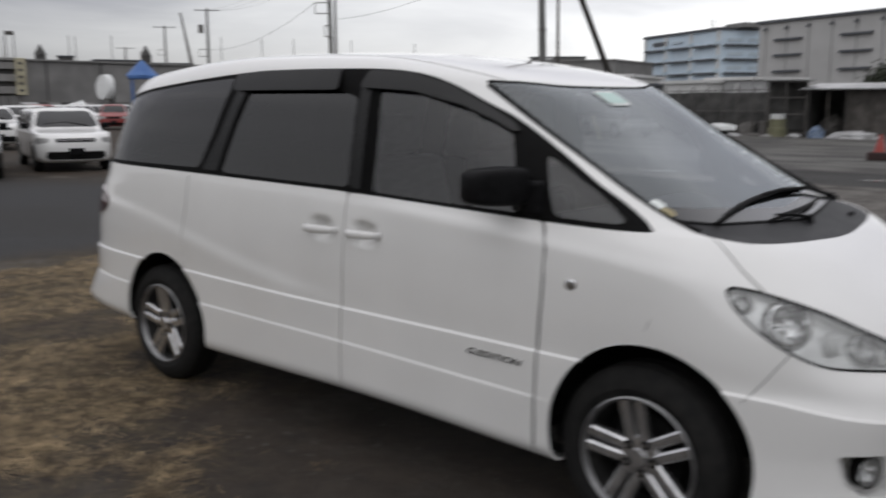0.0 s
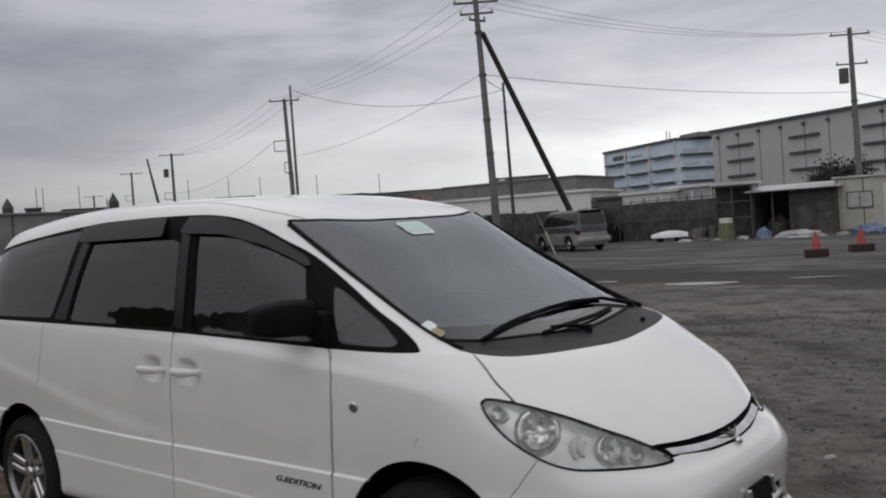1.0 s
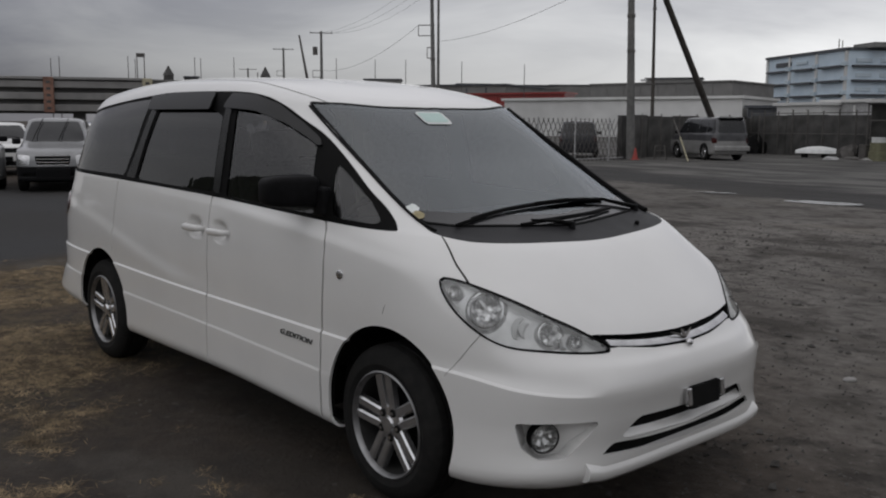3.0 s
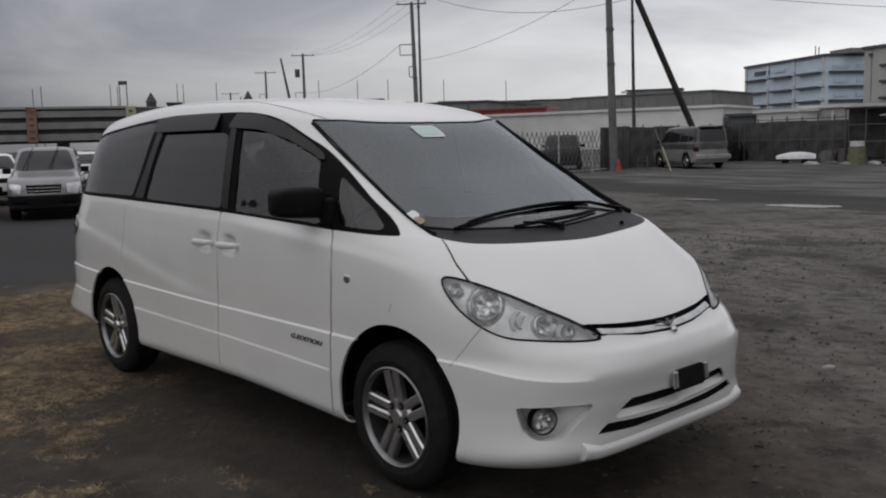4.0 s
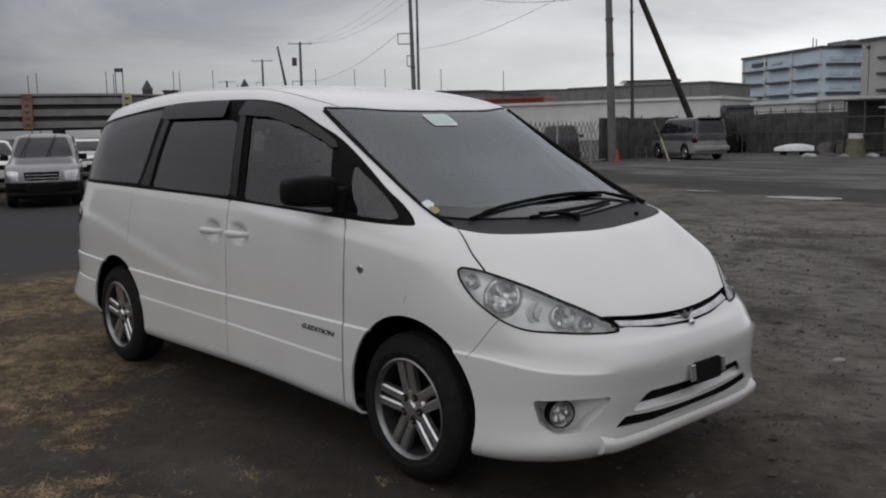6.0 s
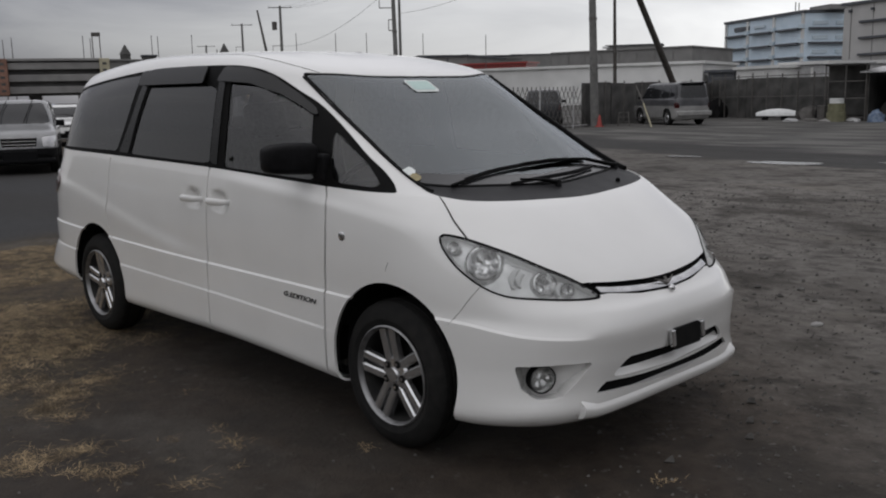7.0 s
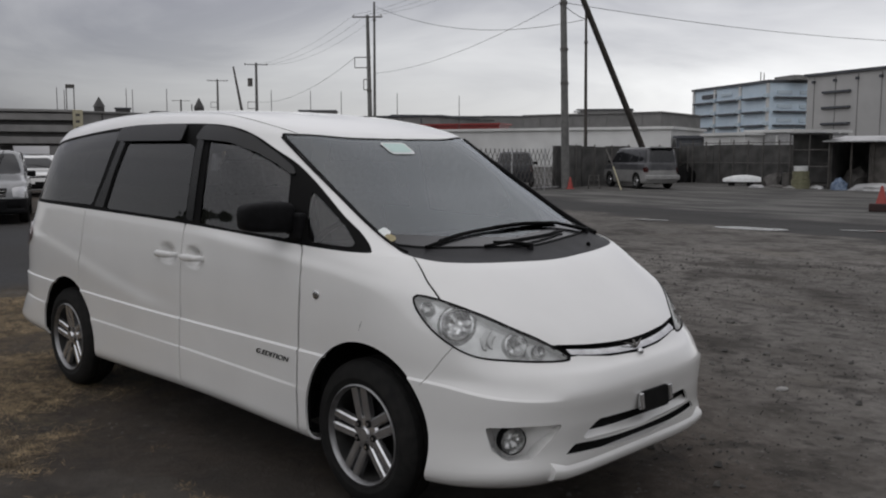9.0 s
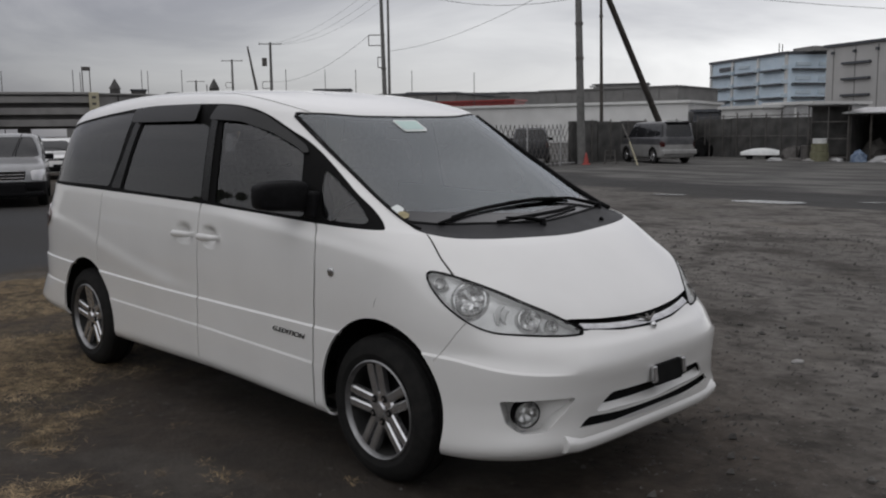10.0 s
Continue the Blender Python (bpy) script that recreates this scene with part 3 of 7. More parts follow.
        if smooth and len(me.vertices) == len(Q):
            loops = []
            for poly in me.polygons:
                fold = any(not Q[v].any() for v in poly.vertices)
                loops += [(0.0, 0.0, 0.0) if fold else tuple(Q[v]) for v in poly.vertices]
            if rim:
                me.polygons.foreach_set("use_smooth", [all(Q[v].any() for v in p.vertices) for p in me.polygons])
            me.normals_split_custom_set(loops)
        return attach(name, me, parent, label)


def flat(P, plane):
    x, y, z = P[:, 0], P[:, 1], P[:, 2]
    return np.stack({"side": (x, z), "front": (y, z), "top": (x, y), "skew": (0.68 * x + 0.72 * y, z)}[plane], 1)


# ---------------------------------------------------------------- wheels
def alloy_wheel(parent, place, side, radius=0.325, width=0.215, twin=True, rim_r=0.216, phase=0.39):
    """A wheel with a tyre and a five-spoke alloy rim; side -1 faces the car's right."""
    wheel = attach("wheel", None, parent)
    wheel.matrix_basis = Matrix.Translation(place) @ (Matrix.Identity(4) if side < 0 else pose(0, 0, 0, 0, 0, 180))
    h = width / 2
    R, r = radius, rim_r
    prof = [(r - .004, -h + .02), (r + .012, -h + .004), (r + .035, -h - .004), (R - .05, -h), (R - .022, -h + .014), (R - .006, -h + .034), (R, -h + .06)]
    prof += [(R, -.046), (R - .009, -.042), (R - .009, -.034), (R, -.03), (R, .03), (R - .009, .034), (R - .009, .042), (R, .046)]
    prof += [(R, h - .06), (R - .02, h - .02), (r + .02, h), (r - .004, h - .02)]
    part("tyre", lathe(prof, 56), RUBBER, wheel, smooth=True, angle=25)
    bm = lathe([(r + .006, -h + .012), (r + .008, -h + .003), (r + .001, -h - .001), (r - .006, -h + .006), (r - .010, -h + .022)], 56)
    rim = part("rim", bm, RIMLIP, wheel, smooth=True, angle=50)
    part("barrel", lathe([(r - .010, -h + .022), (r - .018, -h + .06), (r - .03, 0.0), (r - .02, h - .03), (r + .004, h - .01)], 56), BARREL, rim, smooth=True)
    # disc and backing are near black to paint the shade behind the spokes
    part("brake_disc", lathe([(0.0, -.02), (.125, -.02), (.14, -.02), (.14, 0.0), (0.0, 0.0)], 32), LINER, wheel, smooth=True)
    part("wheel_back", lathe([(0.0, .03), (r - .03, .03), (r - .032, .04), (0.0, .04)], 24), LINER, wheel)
    hy = -h + .025
    prof = [(0.0, hy - .012), (.03, hy - .012), (.034, hy - .006), (.036, hy), (.072, hy + .004), (.080, hy + .016), (.080, hy + .04), (0.0, hy + .04)]
    part("hub", lathe(prof, 30), ALLOY, rim, smooth=True, angle=30)
    for k in range(5):
        a = 2 * math.pi * (k + phase) / 5
        for off in ((-1, 1) if twin else (0,)):
            bm = bmesh.new()
            n = 6
            rows = []
            for i in range(n + 1):
                t = i / n
                rr = .05 + (r - .002 - .05) * t
                lat = off * (.0255 + .005 * t)
                hw = (.0195 + .0015 * t) if twin else .03
                y0 = hy + .002 - .012 * t * t - .004 * math.sin(math.pi * t)
                c, s = math.cos(a), math.sin(a)
                row = []
                for dy, w in ((.030, hw * 1.15), (.006, hw), (0.0, hw * .62), (0.0, -hw * .62), (.006, -hw), (.030, -hw * 1.15)):
                    u, v = rr, lat + w
                    row.append(bm.verts.new((u * c - v * s, y0 + dy, u * s + v * c)))
                rows.append(row)
            for p, q in zip(rows, rows[1:]):
                for j in range(5):
                    bm.faces.new((p[j], p[j + 1], q[j + 1], q[j]))
            bmesh.ops.recalc_face_normals(bm, faces=bm.faces)
            part("spoke", bm, ALLOY, rim, smooth=True, angle=30)
        b = 2 * math.pi * (k + phase + 0.5) / 5
        # solid dark plug, the shade of the lug hole put into its colour
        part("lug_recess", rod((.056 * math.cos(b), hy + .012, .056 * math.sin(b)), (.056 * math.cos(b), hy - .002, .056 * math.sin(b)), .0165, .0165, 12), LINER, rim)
        part("lug_nut", rod((.056 * math.cos(b), hy + .012, .056 * math.sin(b)), (.056 * math.cos(b), hy - .006, .056 * math.sin(b)), .010, .008, 6), CHROME, rim)
    return wheel


def arch_liner(parent, x, z, r, y_out, y_in):
    """The dark inside of a wheel arch."""
    bm = bmesh.new()
    n = 24
    rows = []
    for y in (y_out, y_in):
        rows.append([bm.verts.new((x + r * math.cos(math.pi * (1.12 * k / n - .06)), y, z + r * math.sin(math.pi * (1.12 * k / n - .06)))) for k in range(n + 1)])
    for k in range(n):
        bm.faces.new((rows[0][k], rows[1][k], rows[1][k + 1], rows[0][k + 1]))
    bm.faces.new(rows[1])
    part("arch_liner", bm, LINER, parent)


# ---------------------------------------------------------------- the white van
van = thing("minivan", (0.01, 0, 0), 0, "white minivan with tinted windows and alloy wheels, parked on dirt", "minivan")
skin = Skin(loft(van_rings(), 0.02))


def dent(V, at, size, depth, inner=0.0):
    """A smooth hollow pressed into the right side."""
    q = ((V - np.array(at)) / np.array(size))
    d = (q ** 2).sum(1)
    V[:, 1] += depth * np.exp(-d ** 4)


# hollows behind the two handles, and the two long folds pressed into the flank
for hx in (-0.118, 0.157):
    dent(skin.V, (hx, -0.875, 1.0), (0.056, 0.3, 0.044), 0.045)
V = skin.V
flank = np.clip((-V[:, 1] - 0.70) / 0.12, 0, 1)
fold = pchip([-2.3, -1.9, -1.5, -1.1, -0.7, -0.3, 0.1], [1.03, 1.0, 0.95, 0.87, 0.78, 0.72, 0.70])(V[:, 0])
fade = np.clip((0.1 - V[:, 0]) / 0.5, 0, 1)
V[:, 1] += -flank * fade * 0.011 / (1 + np.exp((V[:, 2] - fold) / 0.011)) * np.exp(-np.clip(fold - V[:, 2], 0, 1) / 0.20)
fold = pchip([0.1, 0.5, 1.0, 1.4, 1.75], [1.150, 1.118, 1.072, 1.030, 0.985])(V[:, 0])
fade = np.clip((V[:, 0] - 0.1) / 0.3, 0, 1) * np.clip((1.8 - V[:, 0]) / 0.2, 0, 1)
V[:, 1] += -flank * fade * 0.011 / (1 + np.exp((V[:, 2] - fold) / 0.011)) * np.exp(-np.clip(fold - V[:, 2], 0, 1) / 0.16)

low = lambda z: (lambda P: z - P[:, 2])
high = lambda z: (lambda P: P[:, 2] - z)
ahead = lambda x: (lambda P: P[:, 0] - x)
behind = lambda x: (lambda P: x - P[:, 0])
FRONT_ARCH, REAR_ARCH = (1.512, 0.36, 0.385), (-1.365, 0.365, 0.378)
for ax, az, ar in (FRONT_ARCH, REAR_ARCH):
    skin.split(lambda P, a=ax, b=az, r=ar: r - np.hypot(P[:, 0] - a, P[:, 2] - b), "hole")
BODY = {"body"}
# side glass
DLO = [(-2.215, 1.215), (-1.98, 1.212), (-1.11, 1.194), (0, 1.168), (1.07, 1.126), (1.44, 1.116), (1.465, 1.13), (1.36, 1.195), (1.23, 1.265), (1.05, 1.375),
       (0.85, 1.487), (0.71, 1.548), (0.5, 1.63), (0.3, 1.672), (0, 1.69), (-0.5, 1.697), (-0.84, 1.686), (-1.66, 1.618), (-2.08, 1.548), (-2.16, 1.42)]
skin.area("side", DLO, "seal", BODY, low(1.72))
GLASS = {"seal"}
skin.area("side", [(1.012, 1.372), (1.27, 1.224), (1.372, 1.156), (1.375, 1.146), (1.36, 1.137), (1.12, 1.146), (1.098, 1.165)], "quarter_glass", GLASS, rounded=False)
skin.area("side", [(0.168, 1.178), (0.165, 1.40), (0.15, 1.60), (0.17, 1.655), (0.30, 1.655), (0.5, 1.612), (0.71, 1.53), (0.84, 1.462), (0.875, 1.40), (0.962, 1.165), (0.945, 1.148), (0.5, 1.163)], "front_glass", GLASS, rounded=False)
skin.area("side", [(0.022, 1.188), (0.022, 1.565), (-0.06, 1.585), (-0.13, 1.60), (-0.15, 1.655), (-0.66, 1.665), (-0.70, 1.64), (-0.80, 1.42), (-0.868, 1.222), (-0.855, 1.208), (-0.4, 1.196)], "rear_glass", GLASS, rounded=False)
skin.area("side", [(0.036, 1.186), (0.036, 1.62), (0.100, 1.62), (0.106, 1.182)], "post_trim", GLASS, rounded=False)
skin.area("side", [(-0.892, 1.212), (-0.823, 1.42), (-0.735, 1.62), (-0.80, 1.62), (-0.90, 1.40), (-1.005, 1.215)], "pillar_trim", GLASS, rounded=False)
skin.area("side", [(-1.045, 1.222), (-0.955, 1.4), (-0.872, 1.6), (-0.86, 1.665), (-1.2, 1.645), (-1.66, 1.603), (-2.06, 1.535), (-2.135, 1.42), (-2.20, 1.24), (-2.1, 1.232), (-1.5, 1.226)], "side_glass", GLASS, rounded=False)
# windscreen, cowl and hood
WIND = [(0.645, -0.63), (0.655, -0.652), (0.88, -0.662), (1.11, -0.676), (1.32, -0.688), (1.50, -0.688), (1.545, -0.66), (1.62, -0.54), (1.68, -0.28), (1.715, 0.0), (1.72, 0.4), (0.82, 0.4), (0.795, -0.05), (0.78, -0.36), (0.70, -0.57)]
skin.area("top", WIND, "wind_seal", BODY, high(1.05))
skin.area("top", WIND, "windscreen", {"wind_seal"}, high(1.05), grow=-0.011)
skin.area("top", [(1.40, -.72), (1.455, -.64), (1.52, -.52), (1.585, -.28), (1.622, 0.0), (1.63, .4), (1.95, .4), (1.95, -.72)], "frit", {"windscreen"}, high(1.05), rounded=False)
COWLS = [(1.47, -0.675), (1.515, -0.70), (1.645, -0.70), (1.75, -0.615), (1.81, -0.43), (1.85, -0.17), (1.862, 0.0), (1.86, 0.4), (1.5, 0.4), (1.4, -0.4)]
skin.area("top", COWLS, "cowl", BODY, high(0.99))
HOOD = [(1.645, -0.70), (1.77, -0.738), (1.89, -0.745), (2.02, -0.665), (2.12, -0.585), (2.20, -0.495), (2.32, -0.40), (2.34, 0.0), (2.34, 0.4), (1.6, 0.4), (1.6, -0.6)]
skin.area("top", HOOD, "hood", BODY, high(0.735), rounded=False)
skin.line("top", HOOD[:3], 0.007, "gap", {"hood", "body"}, high(0.72), rounded=False)
# lamps and grille
HL = [(1.76, -.81, .965), (1.80, -.79, .972), (1.89, -.74, .952), (2.02, -.66, .905), (2.12, -.58, .853), (2.20, -.5, .805), (2.285, -.42, .737), (2.27, -.45, .722), (2.15, -.65, .738), (2.05, -.73, .75), (1.95, -.77, .785), (1.85, -.8, .845), (1.775, -.81, .915)]
HLP = [(0.68 * x + 0.72 * y, z) for x, y, z in HL]
skin.area("skew", HLP, "lamp_rim", {"body", "hood", "gap"}, ahead(1.6))
skin.area("skew", HLP, "lamp", {"lamp_rim"}, ahead(1.6), grow=-0.007)
skin.area("front", [(-.50, .800), (-.458, .785), (-.288, .769), (-.111, .758), (0, .755), (.2, .755), (.2, .702), (0, .702), (-.19, .712), (-.385, .738)], "grille", {"body", "hood", "gap"}, ahead(2.1), rounded=False)
# bumper with its openings
skin.area("side", [(1.965, .80), (1.96, .78), (1.90, .69), (1.84, .61), (1.80, .1), (2.6, .1), (2.6, .80)], "bumper", BODY, rounded=False)
skin.line("side", [(1.965, .80), (1.96, .78), (1.90, .69), (1.84, .61), (1.82, .57)], 0.003, "gap", {"body", "bumper"}, rounded=False)
skin.area("front", [(-.765, .472), (-.65, .480), (-.525, .478), (-.56, .43), (-.64, .345), (-.725, .342), (-.755, .38)], "fog_hollow", {"bumper"}, ahead(1.9), rounded=False)
skin.area("front", [(-.415, .396), (-.385, .43), (-.335, .466), (-.2, .460), (0, .452), (.2, .452), (.2, .366), (0, .366), (-.2, .376), (-.40, .388)], "intake", {"bumper"}, ahead(2.1), rounded=False)
skin.area("front", [(-.50, .340), (-.455, .379), (-.24, .366), (0, .357), (.2, .357), (.2, .305), (0, .305), (-.15, .311), (-.32, .325)], "intake", {"bumper"}, ahead(2.1), rounded=False)
# roof, doors and rear
ROOFCUT = [(0.70, -0.585), (0.50, -0.618), (0.2, -0.612), (-0.4, -0.60), (-1.2, -0.585), (-1.9, -0.55), (-2.03, -0.47)]
skin.area("top", [(0.9, 0.3), (0.9, -0.45), *ROOFCUT, (-2.06, 0.3)], "roof", BODY, high(1.58), rounded=False)
skin.line("top", ROOFCUT, 0.013, "gap", {"roof", "body"}, high(1.60))
skin.area("front", [(-.66, .60), (-.64, 1.15), (-.52, 1.60), (-.45, 1.66), (.2, 1.68), (.2, .60)], "tailgate", BODY, behind(-1.85), rounded=False)
skin.area("front", [(-.56, 1.22), (-.45, 1.55), (.2, 1.60), (.2, 1.22)], "tail_glass", {"tailgate"}, behind(-1.85), rounded=False)
skin.area("side", [(-2.40, 1.08), (-2.12, 1.055), (-1.97, 1.02), (-1.93, .985), (-1.96, .945), (-2.08, .905), (-2.40, .88)], "tail_lamp", {"body", "tailgate"}, behind(-1.85))
CUT1 = [(1.068, 1.125), (1.095, 1.03), (1.092, .87), (1.078, .72), (1.068, .56), (1.063, .30), (1.06, .15)]
CUT2 = [(0.035, 1.168), (0.03, 1.0), (0.02, .76), (0.01, .57), (0.0, .32), (0.0, .15)]
CUT3 = [(-1.11, 1.194), (-1.12, 1.02), (-1.15, .86), (-1.155, .74), (-1.10, .66)]
below_belt = lambda P: np.interp(P[:, 0], [-2.3, -1.11, 0, 1.07, 1.45], [1.214, 1.196, 1.170, 1.128, 1.118]) - P[:, 2]
skin.area("side", CUT1 + CUT2[::-1], "front_door", BODY, below_belt, rounded=False)
skin.area("side", CUT2 + [(-1.05, .15), (-1.02, .5)] + CUT3[::-1], "rear_door", BODY, below_belt, rounded=False)
skin.area("side", [(1.06, .15), *CUT1[::-1], (1.068, 1.2), (1.47, 1.2), (1.50, 1.10), (1.66, 1.115), (2.2, 1.115), (2.2, .15)], "fender", BODY, low(1.2), rounded=False)
skin.split(lambda P: np.minimum(-1.0 - P[:, 0], below_belt(P)), "quarter", BODY)
for cut in (CUT1, CUT2, CUT3):
    skin.line("side", cut, 0.013 if cut is CUT1 else 0.0085, "gap", {"front_door", "rear_door", "fender", "quarter"})
skin.line("side", [(1.340, 1.184), (1.376, 1.260)], 0.0045, "gap", BODY, low(1.3), rounded=False)
N = skin.normals()

for name, labels, where in (("hood", "hood", "white sloping hood"), ("roof", "roof", ""), ("front_bumper", "bumper", "white bumper with a deep chin spoiler"), ("tailgate", "tailgate", "")):
    skin.panel(name, labels, N, PAINT, van, where, both=True)
skin.panel("cowl", "cowl", N, COWL, van, "dull black cowl under the windscreen", both=True, shift=-0.006)
skin.panel("windscreen", "windscreen", N, WINDSCREEN, van, "", both=True, shift=-0.004, rim=0)
skin.panel("windscreen_border", "frit", N, FRIT, van, "black printed border of the windscreen", both=True, shift=-0.004, rim=0)
skin.panel("windscreen_seal", "wind_seal", N, SEAL, van, "", both=True, shift=-0.002)
skin.panel("rear_window", "tail_glass", N, PRIVACY, van, "", both=True, shift=-0.004, rim=0)
headlights = []
for side in (1, -1):
    for name, labels in (("front_fender", "fender"), ("front_door", "front_door"), ("rear_door", "rear_door"), ("quarter_panel", "quarter"), ("pillar_frame", "body")):
        skin.panel(name, labels, N, PAINT, van, "", side=side)
    skin.panel("window_seal", "seal", N, SEAL, van, "", side=side, shift=-0.003)
    for k in ("pillar_trim", "post_trim"):
        skin.panel("pillar_trim", k, N, PILLAR, van, "", side=side, shift=0.001)
    skin.panel("quarter_window", "quarter_glass", N, CLEAR, van, "", side=side, shift=-0.006, rim=0)
    skin.panel("front_window", "front_glass", N, CLEAR, van, "", side=side, shift=-0.008, rim=0)
    skin.panel("rear_window", "rear_glass", N, PRIVACY, van, "dark privacy glass", side=side, shift=-0.008, rim=0)
    skin.panel("side_window", "side_glass", N, PRIVACY, van, "dark privacy glass", side=side, shift=-0.004, rim=0)
    skin.panel("tail_lamp", "tail_lamp", N, TAILRED, van, "dark red tail lamp", side=side, shift=0.010)
    lamp = skin.panel("headlight", "lamp_rim", N, SEAL, van, "clear teardrop headlight", side=side, shift=0.0015, rim=0.010)
    skin.panel("lens", "lamp", N, LENS, lamp, side=side, shift=0.001, rim=0)
    CUPS = ((1.812, -.788, .925, .022, .02), (1.940, -.739, .867, .062, .034), (2.132, -.592, .790, .042, .028), (2.208, -.508, .764, .024, .018))
    hollow = lambda p: max(math.exp(-(((p[0] - c[0]) ** 2 + (p[1] - c[1]) ** 2 + (p[2] - c[2]) ** 2) / (1.25 * c[3]) ** 2) ** 3) for c in CUPS)
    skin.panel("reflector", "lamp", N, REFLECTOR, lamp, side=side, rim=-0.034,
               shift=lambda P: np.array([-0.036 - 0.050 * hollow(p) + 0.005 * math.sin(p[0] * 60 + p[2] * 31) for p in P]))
    for bx, by, bz, br, depth in CUPS:
        near = int(np.argmin(((skin.V - np.array((bx, by, bz))) ** 2).sum(1)))
        out = Vector(N[near])
        if out.x < 0:
            out.negate()
        out = (out * .75 + Vector((.70, -.60, .10)) * .25).normalized()
        eye = Vector(skin.V[near]) - out * (.016 + .22 * br)
        bm = bmesh.new()
        add_lathe(bm, [(br * 1.42, .034), (br * 1.30, .012), (br * 1.14, .000), (br * 1.02, -.002), (br * .93, .004), (br * .80, depth * .45), (br * .60, depth * .72), (br * .36, depth * .92), (br * .14, depth), (0.0, depth * .96)], 22)
        for v in bm.verts:
            if math.hypot(v.co.x, v.co.z) < br * .9:
                v.co += Vector((0, .020 * noise.noise(v.co * 34 + Vector((bx * 9, 0, 0))), 0))
        m = look((eye.x, eye.y * side, eye.z), (eye.x + out.x, (eye.y + out.y) * side, eye.z + out.z)) @ pose(0, 0, 0, 90, 0, 0)
        bmesh.ops.transform(bm, matrix=m, verts=bm.verts)
        bmesh.ops.recalc_face_normals(bm, faces=bm.faces)
        part("lamp_cup", bm, CUP, lamp, smooth=True, angle=14)
    # bright ribs between the cups
    for bx, by, bz, hh in ((2.040, -.678, .828, .042), (2.062, -.660, .806, .028), (2.176, -.550, .776, .028)):
        near = int(np.argmin(((skin.V - np.array((bx, by, bz))) ** 2).sum(1)))
        out = Vector(N[near])
        if out.x < 0:
            out.negate()
        base = Vector(skin.V[near]) - out * .038
        along = Vector((.80, .56, -.22)).normalized()
        up = out.cross(along).normalized()
        bm = bmesh.new()
        rows = []
        for i in range(7):
            q = -1 + i / 3
            c = base + up * (hh * q) + along * (.014 * q * q)
            wide, tall = .016 * (1 - .45 * abs(q)), .030 * (1 - .30 * q * q)
            rows.append([bm.verts.new((p.x, p.y * side, p.z)) for p in (c - along * wide, c - along * wide * .7 + out * tall, c + along * wide * .7 + out * tall * .8, c + along * wide)])
        for p, q in zip(rows, rows[1:]):
            for k in range(3):
                bm.faces.new((p[k], p[k + 1], q[k + 1], q[k]))
        bm.faces.new(rows[0])
        bm.faces.new(rows[-1][::-1])
        bmesh.ops.recalc_face_normals(bm, faces=bm.faces)
        part("lamp_rib", bm, RIB, lamp)
    # fog lamp in its hollow
    fog = skin.panel("fog_hollow", "fog_hollow", N, PAINT, van, "", side=side, shift=lambda P: -0.012 - 0.085 * np.clip((-P[:, 1] - 0.52) / 0.13, 0, 1), rim="back")
    m = look((2.195, -.673 * side, .412), (2.95, -.98 * side, .41)) @ pose(0, 0, 0, 90, 0, 0)
    for name, prof, material in (("fog_lamp_ring", [(.058, .03), (.058, -.010), (.056, -.012), (.054, -.010), (.054, .01)], SEAL),
                                 ("fog_lamp_bowl", [(.053, -.004), (.047, .008), (.038, .016), (.028, .021), (.014, .024), (0.0, .018)], CUP),
                                 ("fog_lamp_lens", [(.053, -.010), (.03, -.016), (0.0, -.018)], LENS)):
        bm = lathe(prof, 28)
        if name == "fog_lamp_bowl":
            for v in bm.verts:
                if math.hypot(v.co.x, v.co.z) < .05:
                    v.co.y += .010 * noise.noise(v.co * 55)
        bmesh.ops.transform(bm, matrix=m, verts=bm.verts)
        part(name, bm, material, fog, smooth=True, angle=16)
    # side marker
    m = Matrix.Translation((1.215, -.886 * side, .917))
    bm = lathe([(.0, -.006), (.015, -.006), (.021, -.003), (.0225, .006)], 20)
    bmesh.ops.transform(bm, matrix=m @ Matrix.Diagonal((1.1, side, .95, 1)), verts=bm.verts)
    bmesh.ops.recalc_face_normals(bm, faces=bm.faces)
    marker = part("side_marker", bm, ALLOY, van, "small round side marker lamp", smooth=True)
    part("marker_lens", box((.004, -.006 * side, 0), (.016, .006, .015), .003, m), STEEL, marker)
    # door handles
    for hx in (-0.118, 0.157):
        rows = []
        bm = bmesh.new()
        for i in range(13):
            t = i / 12
            x = hx - .112 + .224 * t
            lift = .040 * (1 - (2 * t - 1) ** 6)
            hh = .014 + .005 * math.sin(math.pi * t)
            yc = -.872 - lift
            row = []
            for k in range(10):
                a = 2 * math.pi * k / 10
                row.append(bm.verts.new((x, (yc + .010 * math.cos(a)) * side, .997 + .004 * (t - .5) + hh * math.sin(a))))
            rows.append(row)
        for p, q in zip(rows, rows[1:]):
            for k in range(10):
                bm.faces.new((p[k], p[(k + 1) % 10], q[(k + 1) % 10], q[k]))
        bm.faces.new(rows[0])
        bm.faces.new(rows[-1])
        bmesh.ops.recalc_face_normals(bm, faces=bm.faces)
        part("door_handle", bm, PAINT, van, smooth=True, angle=50)
    # door mirror
    bm = bmesh.new()
    bmesh.ops.create_uvsphere(bm, u_segments=28, v_segments=18, radius=1.0)
    for v in bm.verts:
        p = v.co
        q = [math.copysign(abs(c) ** 0.42, c) for c in p]
